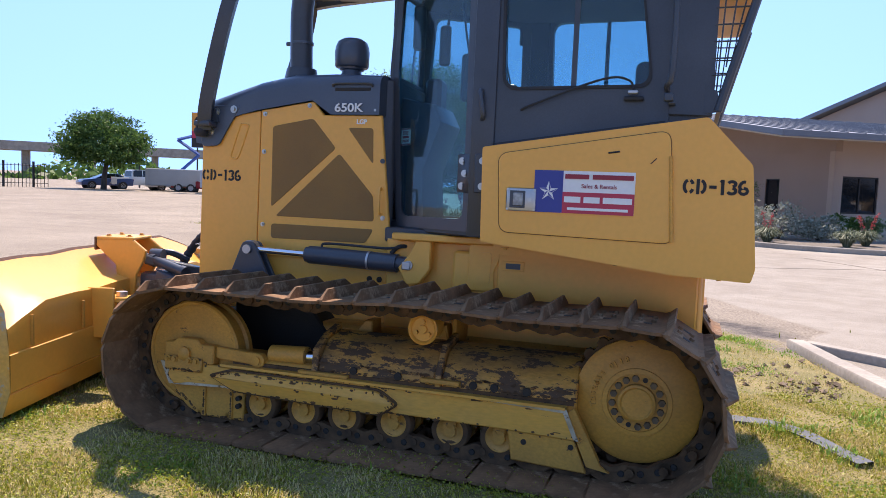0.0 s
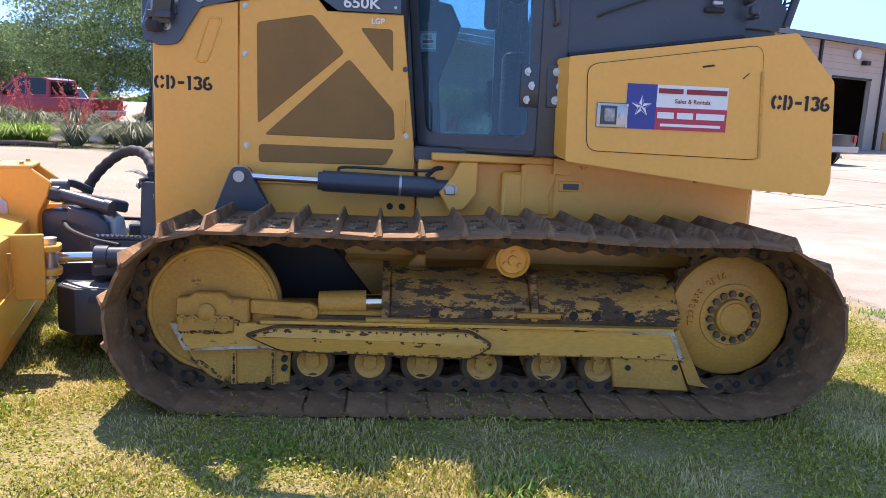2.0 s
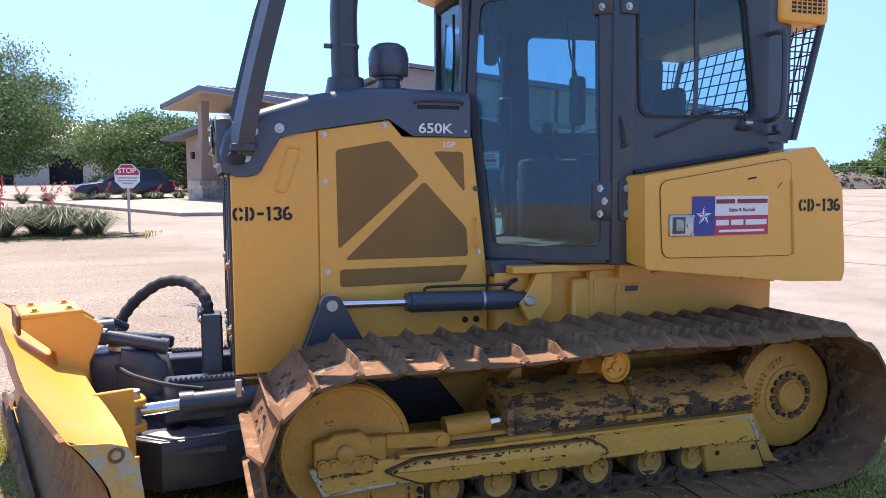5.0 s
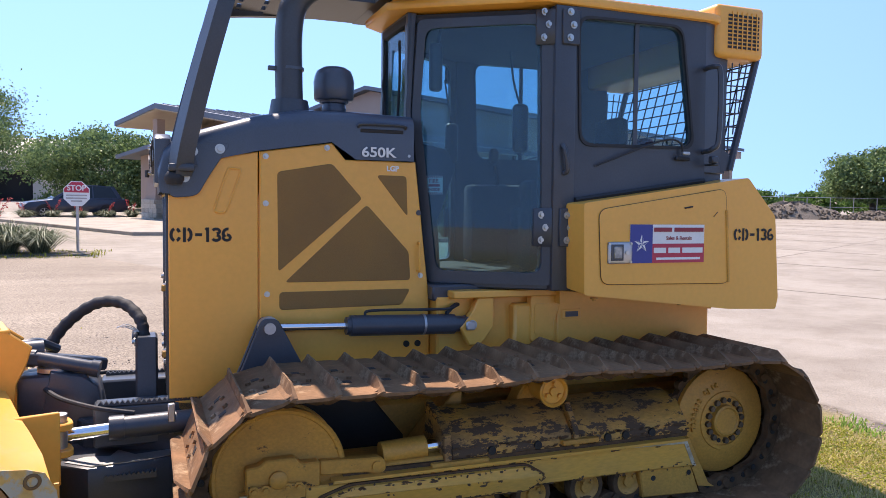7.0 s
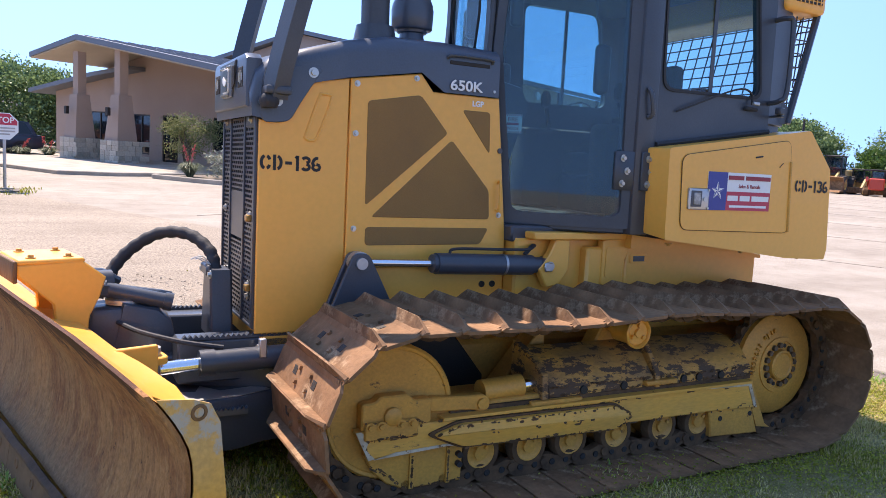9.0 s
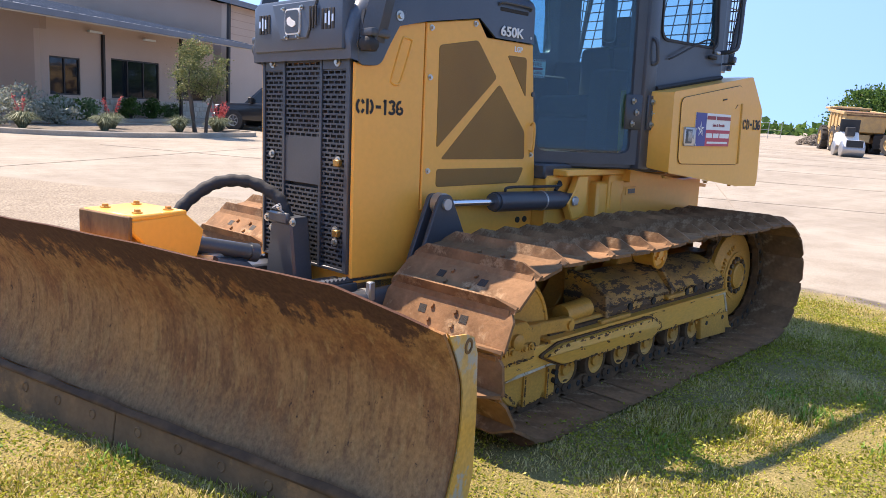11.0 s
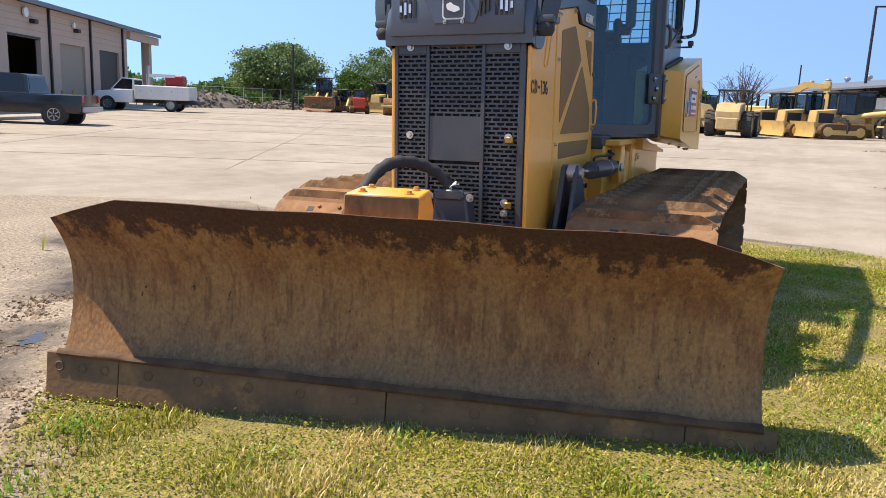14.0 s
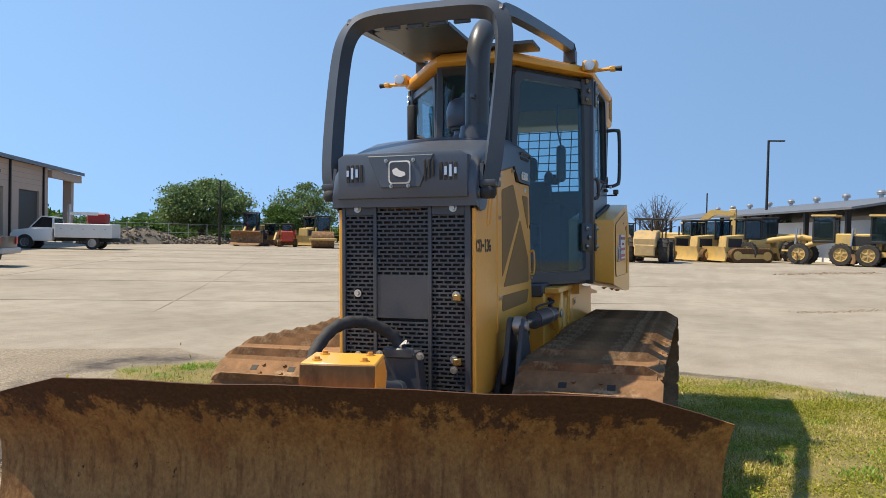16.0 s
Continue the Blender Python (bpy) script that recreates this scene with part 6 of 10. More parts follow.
M_face = blade_material()
M_lip = mat("greasy_shadowed_steel", (0.07, 0.038, 0.022), 0.7, second=(0.15, 0.08, 0.042), scale=7, amount=0.5, bump=0.3, fine=40, spec=0.2)
M_end = mat("worn_end_plate", (0.66, 0.34, 0.06), 0.6, second=(0.55, 0.34, 0.12), scale=3, amount=0.5, bump=0.2, fine=50, wear=(0.42, 0.37, 0.29), wear_scale=5, wear_at=0.53, wear_soft=0.05)
stations = [-HALF, -1.27, -1.16, -1.06] + [-1.0 + 0.125 * i for i in range(17)] + [1.06, 1.16, 1.27, HALF]


def strip(bm, rows):
    V = [[bm.verts.new(p) for p in r] for r in rows]
    for A, B in zip(V, V[1:]):
        for i in range(len(A) - 1):
            bm.faces.new((A[i], A[i + 1], B[i + 1], B[i]))
    return V


# front sheet; in the blade's own frame the front looks to +y
b = new_bm()
V = strip(b, [[(a, f, z) for f, z in blade_front(a)] for a in stations])
W = strip(b, [[(a, f - 0.016, z) for f, z in blade_front(a)] for a in stations])
for i in range(len(V) - 1):
    b.faces.new((V[i][-1], V[i + 1][-1], W[i + 1][-1], W[i][-1]))
    b.faces.new((V[i][0], V[i + 1][0], W[i + 1][0], W[i][0]))
for k in (0, -1):
    for i in range(len(V[0]) - 1):
        b.faces.new((V[k][i], V[k][i + 1], W[k][i + 1], W[k][i]))
blade = part("blade", b, M_face, DOZER, "wide rusty curved blade, angled, resting on the grass", 50, BL)
# yellow box back: sloping top plate, back plate in three bands, end plates
b = new_bm()


def back_pts(a):
    zt = blade_top(a)
    f0 = blade_front(a)[-1][0]
    return [(f0 - 0.017, zt - 0.004), (f0 - 0.21, zt - 0.17), (-0.225, zt - 0.20), (-0.235, 0.50), (-0.23, 0.49), (-0.24, 0.485), (-0.24, 0.30), (-0.23, 0.29), (-0.235, 0.285), (-0.20, 0.17), (-0.03, 0.17)]


V = strip(b, [[(a, f, z) for f, z in back_pts(a)] for a in stations])
part("blade_back", b, M_yellow, blade, "yellow boxed back of the blade")
for s in (-1, 1):
    b = new_bm()
    a = HALF * s
    f0, zt = blade_front(a)[-1][0], blade_top(a)
    prof = [(f - 0.022, z) for f, z in blade_front(a)] + [(f0 - 0.03, zt - 0.012), (f0 - 0.14, zt - 0.03), (f0 - 0.19, zt - 0.05), (f0 - 0.22, zt - 0.11), (-0.235, 0.5), (-0.24, 0.3), (-0.20, 0.17), (-0.03, 0.17)]
    prism(b, [(f, z) for f, z in prof], a, a + 0.006 * s, 'x')
    part("end_plate", b, M_end, blade, "scraped end plate with worn pale paint")
    b = new_bm()
    lathe(b, [(0.0, 0.004), (0.014, 0.004), (0.016, 0.010), (0.024, 0.009), (0.027, 0.003)], (a, f0 - 0.155, blade_top(a) - 0.07), (s, 0, 0), 20)
    part("lifting_eye", b, M_blade, blade, "worn round lifting eye")
    for k in range(3):
        b = new_bm()
        box(b, a - s * (0.18 + 0.5 * k) - 0.006, a - s * (0.18 + 0.5 * k) + 0.006, -0.25, -0.235, 0.50, 0.66)
        part("weld_rib", b, M_yellow_worn, blade)
# cutting edges and end bits
edges = [(-HALF - 0.05, -1.12), (-1.117, -0.002), (0.002, 1.117), (1.12, HALF + 0.05)]
for k, (a0, a1) in enumerate(edges):
    b = new_bm()
    low = 0.045 if k in (0, 3) else 0.055
    prism(b, [(0.008, 0.232), (0.034, low), (0.015, low - 0.01), (-0.010, 0.232)], a0, a1, 'x', bev=0.003)
    b.verts.ensure_lookup_table()
    for vv in b.verts:
        vv.co.z += 0.014 * vv.co.x
    edge = part("end_bit" if k in (0, 3) else "cutting_edge", b, M_edge, blade, "bolted end bit" if k in (0, 3) else "worn bolted cutting edge")
    n = 3 if k in (0, 3) else 5
    for j in range(n):
        a = a0 + (a1 - a0) * (j + 0.6) / (n + 0.2)
        b = new_bm()
        lathe(b, [(0.0, 0.0), (0.014, 0.0), (0.0165, 0.0035), (0.0185, 0.0035), (0.021, 0.0)], (a, 0.0165, 0.18 + 0.014 * a), (0, 1, 0.13), 16)
        part("plough_bolt", b, M_edge, blade)
# greasy turned lip of the face along the cutting edges, shadow line painted in
b = new_bm()
V = strip(b, [[(a, f, lip_z(a) + z) for f, z in ((-0.02, -0.012), (0.018, -0.010), (0.022, 0.0), (0.016 + 0.003 * math.sin(a * 23), 0.010), (0.0, 0.02 + 0.004 * math.sin(a * 17)))] for a in [-HALF + 0.002 + k * (2 * HALF - 0.004) / 60 for k in range(61)]])
part("blade_lip", b, M_lip, blade, "greasy lip above the cutting edge, its shadow line in the colour", 50)
# centre mount on the back
b = new_bm()
for x in (-0.10, 0.15):
    prism(b, [(-0.15, 0.60), (-0.13, 0.80), (-0.0, 0.925), (-0.0, 0.966), (-0.24, 0.976), (-0.335, 0.90), (-0.31, 0.82), (-0.27, 0.74), (-0.255, 0.60)], x, x + 0.03, 'x', bev=0.006)
box(b, -0.10, 0.18, -0.25, 0.0, 0.966, 0.986, 0.006)
mount = part("blade_mount", b, M_yellow, blade, "yellow mounting bracket with bolted top plate")
b = new_bm()
box(b, -0.10, 0.18, 0.0, 0.016, 0.895, 0.983, 0.004)
part("mount_face", b, M_blade, mount)
for x, y in ((-0.05, -0.06), (0.13, -0.06), (-0.05, -0.20), (0.13, -0.20)):
    bolt(mount, (x, y, 0.986), (0, 0, 1), 0.012, material=M_yellow_worn)
for s, x in ((-1, -0.50), (1, 0.55)):
    b = new_bm()
    for z in (0.52, 0.63):
        prism(b, round_poly([(x - 0.07, -0.22), (x + 0.07, -0.22), (x + 0.06, -0.42), (x - 0.06, -0.42)], 0.04), z, z + 0.03, 'z', bev=0.004)
    box(b, x - 0.09, x - 0.065, -0.36, -0.2, 0.42, 0.72, 0.004)
    ear = part("cylinder_ear", b, M_yellow, blade, "yellow clevis ear")
    b = new_bm()
    cyl(b, (x, -0.37, 0.50), (x, -0.37, 0.69), 0.032, seg=16)
    part("pin", b, M_grey, ear)

# ---- buildings and kerbs ----
LOTM = Matrix(((U2.x, -N2.x, 0, 0), (U2.y, -N2.y, 0, 0), (0, 0, 1, -0.06), (0, 0, 0, 1)))   # x along the lot, y away from the machine


def pbox(parent, name, material, x0, x1, y0, y1, z0, z1, bev=0.0, label="", m=None):
    b = new_bm()
    box(b, min(x0, x1), max(x0, x1), min(y0, y1), max(y0, y1), min(z0, z1), max(z0, z1), bev)
    return part(name, b, material, parent, label, 30, m)


def pprism(parent, name, material, pts, a, b_, axis='y', bev=0.0, label=""):
    b = new_bm()
    prism(b, pts, a, b_, axis, bev)
    return part(name, b, material, parent, label, 30)


def pcyl(parent, name, material, p0, p1, r0, r1=None, seg=16, label=""):
    b = new_bm()
    cyl(b, p0, p1, r0, r1, seg)
    return part(name, b, material, parent, label)


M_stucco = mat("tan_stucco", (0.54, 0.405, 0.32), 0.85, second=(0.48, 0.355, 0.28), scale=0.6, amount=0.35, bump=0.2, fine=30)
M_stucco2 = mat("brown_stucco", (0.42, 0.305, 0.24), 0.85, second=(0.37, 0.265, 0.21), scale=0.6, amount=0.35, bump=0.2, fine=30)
M_metalroof = mat("grey_metal_roof", (0.17, 0.18, 0.2), 0.5, 0.3, amount=0.25, bump=0.05, scale=1.0)
M_soffit = mat("cream_soffit", (0.55, 0.45, 0.34), 0.8, amount=0.15, bump=0.03, scale=1.0)
M_stone = mat("pale_limestone", (0.58, 0.52, 0.43), 0.85, second=(0.44, 0.38, 0.3), scale=2, amount=0.5, bump=0.4, fine=12, obj=0.2)
M_trim = mat("dark_bronze_trim", (0.035, 0.028, 0.025), 0.5, 0.3, amount=0.2, bump=0.02)
M_door_tan = mat("tan_roller_door", (0.36, 0.30, 0.235), 0.6, amount=0.2, bump=0.05)
M_door_dark = mat("dark_roller_door", (0.055, 0.052, 0.055), 0.5, amount=0.25, bump=0.05)
M_concrete = mat("cast_concrete", (0.40, 0.35, 0.285), 0.9, second=(0.28, 0.245, 0.2), scale=1.5, amount=0.5, bump=0.25, fine=25)
M_mulch = mat("dark_mulch", (0.10, 0.08, 0.06), 0.95, second=(0.23, 0.195, 0.155), scale=8, amount=0.5, bump=0.8, fine=30)

office = thing("office_building", "low tan stucco office with a grey gabled roof", "building", LOTM)
OW, OE, OS, OB, OH = 19.2, 30.6, 22.0, 39.5, 3.4


def wall_with_holes(parent, name, material, length, height, thick, holes, m):
    """A wall along x with rectangular openings (x0, x1, z0, z1) cut through it."""
    b = new_bm()
    xs = sorted({0.0, length, *[h[0] for h in holes], *[h[1] for h in holes]})
    for x0, x1 in zip(xs, xs[1:]):
        zs = [0.0]
        for h in sorted(holes, key=lambda q: q[2]):
            if h[0] <= x0 and h[1] >= x1:
                zs += [h[2], h[3]]
        zs.append(height)
        for z0, z1 in zip(zs[::2], zs[1::2]):
            if z1 - z0 > 1e-4:
                box(b, x0, x1, 0, thick, z0, z1)
    bmesh.ops.remove_doubles(b, verts=b.verts[:], dist=1e-4)
    return part(name, b, material, parent, "", 30, m)


def window_in(parent, x0, x1, z0, z1, y, panes, m):
    """Bronze frame with separate panes, in an opening of a wall along x."""
    b = new_bm()
    t = 0.06
    for a, c, d, e in ((x0, x1, z0, z0 + t), (x0, x1, z1 - t, z1)):
        box(b, a, c, y + 0.04, y + 0.14, d, e)
    for k in range(panes + 1):
        x = x0 + (x1 - x0 - t) * k / panes
        box(b, x, x + t, y + 0.042, y + 0.138, z0 + t, z1 - t)
    w = part("window", b, M_trim, parent, "dark bronze framed window", 30, m)
    for k in range(panes):
        a = x0 + t + (x1 - x0 - t) * k / panes
        c = x0 + (x1 - x0 - t) * (k + 1) / panes
        pbox(w, "pane", M_winglass, a, c, y + 0.08, y + 0.10, z0 + t, z1 - t)
    return w


SOUTH = Matrix.Translation((OW, OS, 0))
WEST = Matrix.Translation((OW, OS, 0)) @ Matrix.Rotation(radians(90), 4, 'Z')   # x runs north, y runs west
s_holes = [(0.4, 2.0, 1.0, 2.45), (3.8, 7.0, 0.95, 2.6), (8.3, 10.8, 0.95, 2.6)]
wall_with_holes(office, "south_wall", M_stucco, OE - OW, OH, 0.3, s_holes, SOUTH)
for x0, x1, z0, z1 in s_holes:
    window_in(office, x0, x1, z0, z1, 0.0, 3 if x1 - x0 > 3 else 2, SOUTH)
w_holes = [(3.4, 4.4, 0.85, 2.35), (6.9, 8.1, 0.0, 2.35), (9.1, 10.5, 0.4, 2.35), (12.4, 14.3, 0.9, 2.4)]
WESTM = Matrix.Translation((OW + 0.003, OS, 0)) @ Matrix(((0, 1, 0, 0), (1, 0, 0, 0), (0, 0, 1, 0), (0, 0, 0, 1)))
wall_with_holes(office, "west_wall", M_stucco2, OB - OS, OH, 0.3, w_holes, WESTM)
for x0, x1, z0, z1 in w_holes:
    window_in(office, x0, x1, z0, z1, 0.0, 2 if x1 - x0 > 1.2 else 1, WESTM)
pbox(office, "north_wall", M_stucco, OW + 0.31, OE, OB - 0.3, OB, 0, OH)
pbox(office, "inner_floor", M_stucco2, OW + 0.35, OE - 0.1, OS + 0.35, OB - 0.35, 0.0, 0.05)
# low stone base along the south wall, stone by stone
rs = random.Random(4)
STONE = {}
for L in (0.35, 0.5, 0.65):
    b = new_bm()
    box(b, 0, L - 0.02, -0.09, 0.0, 0, 0.21, 0.012)
    me = bpy.data.meshes.new("stone")
    b.to_mesh(me)
    b.free()
    me.materials.append(M_stone)
    STONE[L] = me
base = pbox(office, "stone_base", M_concrete, 0.0, OE - OW, -0.06, -0.003, 0, 0.86, m=SOUTH)
for r in range(4):
    x = 0.0
    while x < 10.8:
        L = rs.choice((0.35, 0.5, 0.65))
        ob = new("stone", STONE[L])
        ob.parent = base
        ob.matrix_basis = Matrix.Translation((x, -0.02, 0.005 + r * 0.22))
        x += L
# gabled roof, its gable to the west over the porch
RZ, RV, EZ, EV = 5.34, 30.9, 3.68, 19.7
RU0, RU1 = 15.3, 30.9
BV, BZ = 34.8, 4.66
b = new_bm()
prism(b, [(EV, EZ), (RV, RZ), (BV, BZ), (BV, BZ + 0.22), (RV, RZ + 0.24), (EV, EZ + 0.22)], RU0, RU1, 'x')
roof_o = part("roof", b, M_metalroof, office, "grey standing-seam metal roof", 30)
b = new_bm()
prism(b, [(EV + 0.05, EZ - 0.05), (RV, RZ - 0.05), (BV - 0.05, BZ - 0.05), (BV - 0.05, BZ - 0.004), (RV, RZ - 0.004), (EV + 0.05, EZ - 0.004)], RU0 + 0.05, RU1 - 0.05, 'x')
part("soffit", b, M_soffit, office, "cream soffit boards", 30)
for k in range(21):
    u = RU0 + 0.4 + k * 0.72
    b = new_bm()
    prism(b, [(EV, EZ + 0.221), (RV, RZ + 0.241), (RV, RZ + 0.275), (EV, EZ + 0.255)], u, u + 0.03, 'x')
    part("seam", b, M_metalroof, roof_o)
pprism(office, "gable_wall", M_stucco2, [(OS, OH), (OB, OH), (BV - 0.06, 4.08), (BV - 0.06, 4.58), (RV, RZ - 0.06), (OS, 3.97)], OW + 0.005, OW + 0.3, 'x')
pbox(office, "south_frieze", M_stucco, OW + 0.31, OE, OS + 0.005, OS + 0.3, OH, 4.0)
for v in (28.4, 31.6):
    b = new_bm()
    box(b, 15.35, 16.45, v - 0.55, v + 0.55, 0, 1.05, 0.03)
    ped = part("pedestal", b, M_stone, office, "stone pedestal")
    rr = random.Random(int(v))
    for r in range(5):
        for side_ in range(2):
            x = 0.0
            while x < 1.05:
                L = rr.choice((0.35, 0.5))
                ob = new("stone", STONE[L])
                ob.parent = ped
                ob.matrix_basis = (Matrix.Translation((15.35 + x, v - 0.55, r * 0.212)) if side_ == 0 else Matrix.Translation((15.35, v + 0.55 - x, r * 0.212)) @ Matrix.Rotation(radians(-90), 4, 'Z'))
                x += L
    b = new_bm()
    for (w0, z0), (w1, z1) in (((0.48, 1.05), (0.30, 3.0)), ((0.2, 3.0), (0.2, 4.9))):
        q0 = [b.verts.new((15.9 + sx * w0, v + sy * w0, z0)) for sx, sy in ((-1, -1), (1, -1), (1, 1), (-1, 1))]
        q1 = [b.verts.new((15.9 + sx * w1, v + sy * w1, z1)) for sx, sy in ((-1, -1), (1, -1), (1, 1), (-1, 1))]
        for i in range(4):
            b.faces.new((q0[i], q0[(i + 1) % 4], q1[(i + 1) % 4], q1[i]))
        b.faces.new(q1)
    part("tapered_column", b, M_stucco2, office, "tapered stucco column", 30)
    pbox(office, "wall_lantern", M_trim, 15.2, 15.35, v - 0.1, v + 0.1, 2.1, 2.45, 0.02)
# lower north slope of the roof
pprism(office, "wing_roof", M_metalroof, [(31.5, 4.42), (BV - 0.1, 4.09), (40.7, 3.24), (40.7, 3.46), (BV - 0.1, 4.31), (31.5, 4.6)], 18.3, 30.9, 'x')
# downpipes and fascia lights
pbox(office, "east_wall", M_stucco, OE - 0.3, OE - 0.002, OS + 0.305, OB - 0.305, 0, OH)
pbox(office, "eave_post", M_trim, 25.75, 25.87, 20.5, 20.62, 0.1, 3.75)
for u in (OW + 3.2,):
    pbox(office, "downpipe", M_trim, u, u + 0.12, OS - 0.12, OS - 0.01, 0, 3.5)
for u in (OW + 2.2, OW + 5.6, OW + 9.2):
    pbox(office, "soffit_light", M_white, u, u + 0.7, OS - 0.35, OS - 0.2, 3.5, 3.58)

barn = thing("workshop", "tall tan workshop with three roller doors and a bronze eave", "building", LOTM)
WU0, WU1, WV, WB, WH = 31.9, 60.4, 22.06, 44.0, 6.05
d_holes = [(40.2 - WU0, 44.4 - WU0, 0.0, 4.1), (47.2 - WU0, 51.4 - WU0, 0.0, 4.1), (54.2 - WU0, 58.4 - WU0, 0.0, 4.1)]
SB = Matrix.Translation((WU0, WV, 0))
wall_with_holes(barn, "south_wall", M_stucco, WU1 - WU0, WH, 0.3, d_holes, SB)
for k, (x0, x1, z0, z1) in enumerate(d_holes):
    if k == 0:
        pbox(barn, "doorway_frame", M_trim, x0 - 0.02, x1 + 0.02, -0.02, 0.0, 4.1, 4.22, m=SB)
        continue
    dd = pbox(barn, "roller_door", M_door_tan if k == 1 else M_door_dark, x0 + 0.02, x1 - 0.02, 0.16, 0.2, 0, z1, label="closed ribbed roller door", m=SB)
    for j in range(26):
        pbox(dd, "slat", M_door_tan if k == 1 else M_door_dark, x0 + 0.04, x1 - 0.04, 0.145, 0.16, 0.02 + j * 0.157, 0.14 + j * 0.157)
for u in (32.0, 38.7, 45.6, 52.4, 59.2):
    pbox(barn, "downpipe", M_trim, u - 0.09, u + 0.09, WV - 0.14, WV - 0.005, 0, WH)
for k in range(4):
    pbox(barn, "reveal_strip", M_stucco2, WU0 + 0.05, WU1 - 0.05, WV - 0.012, WV - 0.002, 4.55 + k * 0.38, 4.58 + k * 0.38)
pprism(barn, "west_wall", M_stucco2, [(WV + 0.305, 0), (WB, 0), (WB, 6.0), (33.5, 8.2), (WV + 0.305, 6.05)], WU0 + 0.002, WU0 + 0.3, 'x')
pbox(barn, "north_wall", M_stucco, WU0 + 0.31, WU1, WB - 0.3, WB, 0, 6.0)
pprism(barn, "east_wall", M_stucco, [(WV + 0.305, 0), (WB - 0.305, 0), (WB - 0.305, 6.0), (33.5, 8.2), (WV + 0.305, 6.05)], WU1 - 0.3, WU1 - 0.002, 'x')
b = new_bm()
prism(b, [(WV - 0.5, 6.0), (33.5, 8.25), (WB + 0.5, 6.0), (WB + 0.5, 6.28), (33.5, 8.5), (WV - 0.5, 6.28)], WU0 - 0.5, 68.6, 'x')
part("roof", b, M_metalroof, barn, "dark metal roof", 30)
for v in (WV + 0.4, WB - 0.4):
    pbox(barn, "canopy_post", M_stucco, 66.6, 67.3, v - 0.35, v + 0.35, 0, 6.0)
pbox(barn, "canopy_beam", M_stucco, WU1 + 0.01, 68.4, WV - 0.3, WV + 0.1, 5.35, 5.98)
for u in (36.0, 43.0, 49.5):
    pbox(barn, "wall_light", M_trim, u, u + 0.5, WV - 0.35, WV - 0.02, 4.95, 5.2, 0.03)
for u, z in ((42.3, 5.5), (49.3, 5.4)):
    pcyl(barn, "dish", M_white, lot(0, 0) * 0 + Vector((u, WV - 0.2, z)), Vector((u, WV - 0.08, z)), 0.28 if u < 45 else 0.18)
for u in (45.0, 46.7, 52.0, 53.6):
    pcyl(barn, "bollard", M_yellow_worn, (u, WV - 0.9, 0), (u, WV - 0.9, 1.1), 0.1)
pbox(barn, "shop_floor", M_concrete, WU0 + 0.31, WU1 - 0.31, WV + 0.31, WB - 0.31, -0.02, 0.015)

# kerbed island before the office
ISLE = [(11.7, 20.6), (12.05, 17.9), (12.9, 15.7), (14.6, 14.3), (17.0, 13.55), (19.4, 13.1), (20.3, 13.5), (20.4, 14.6), (20.2, 16.5), (19.0, 19.4), (16.0, 20.6)]
ISLE = round_poly(ISLE, 0.6, 4)


def inset(poly, d):
    c = Vector((sum(p[0] for p in poly) / len(poly), sum(p[1] for p in poly) / len(poly)))
    return [tuple(Vector(p) + (c - Vector(p)).normalized() * d) for p in poly]


def kerb_ring(name, poly, m, label, h=0.15, w=0.16):
    b = new_bm()
    inn = inset(poly, w)
    n = len(poly)
    L = [[b.verts.new((*p, z)) for p in q] for q, z in ((poly, -0.05), (poly, h - 0.02), (inset(poly, 0.02), h), (inn, h), (inn, 0.0))]
    for A, B in zip(L, L[1:]):
        for i in range(n):
            b.faces.new((A[i], A[(i + 1) % n], B[(i + 1) % n], B[i]))
    ob = part(name, b, M_concrete, None, label, 30, m)
    return tagged(ob, label, "kerb", kind="structure")


kerb_ring("kerb", ISLE, LOTM, "pale concrete kerb round a planted island")
b = new_bm()
prism(b, inset(ISLE, 0.158), 0.0, 0.12, 'z')
tagged(part("planting_bed", b, M_mulch, None, "", 30, LOTM), "dark mulch bed inside the kerb", "planting bed", kind="structure")
# pavement along the office, and the island at the drive's far side
b = new_bm()
prism(b, [(9.5, 22.0), (11.0, 21.2), (36.0, 20.9), (36.0, 21.99), (19.2, 21.99), (19.2, 41.0), (12.6, 42.0), (9.5, 41.0)], -0.05, 0.13, 'z', bev=0.02)
tagged(part("pavement", b, M_concrete, None, "", 30, LOTM), "concrete footpath round the office", "pavement", kind="structure")
b = new_bm()
prism(b, round_poly([(24.5, 15.8), (30.5, 15.2), (30.8, 16.6), (24.6, 17.0)], 0.4), -0.05, 0.13, 'z', bev=0.02)
tagged(part("pavement", b, M_concrete, None, "", 30, LOTM), "narrow concrete parking divider", "pavement", kind="structure")

# joints of the concrete lot
M_joint = mat("joint_sealant", (0.29, 0.24, 0.185), 0.9, amount=0.4, bump=0.2)
joints = tagged(new("lot_joints"), "dark sealed joints of the concrete lot", "joint", kind="structure")
for v in (4.05, 10.2, -2.1):
    u0 = 5.7 if v > -1 else 6.5
    pbox(joints, "joint", M_joint, u0, 75, v - 0.012, v + 0.012, -0.02, 0.006, m=LOTM)
for u in (11.5, 17.6, 23.7, 30, 36, 42, 48.5, 55):
    pbox(joints, "joint", M_joint, u - 0.01, u + 0.01, -12, 12.9 if u < 21 else 20.8, -0.02, 0.0065, m=LOTM)

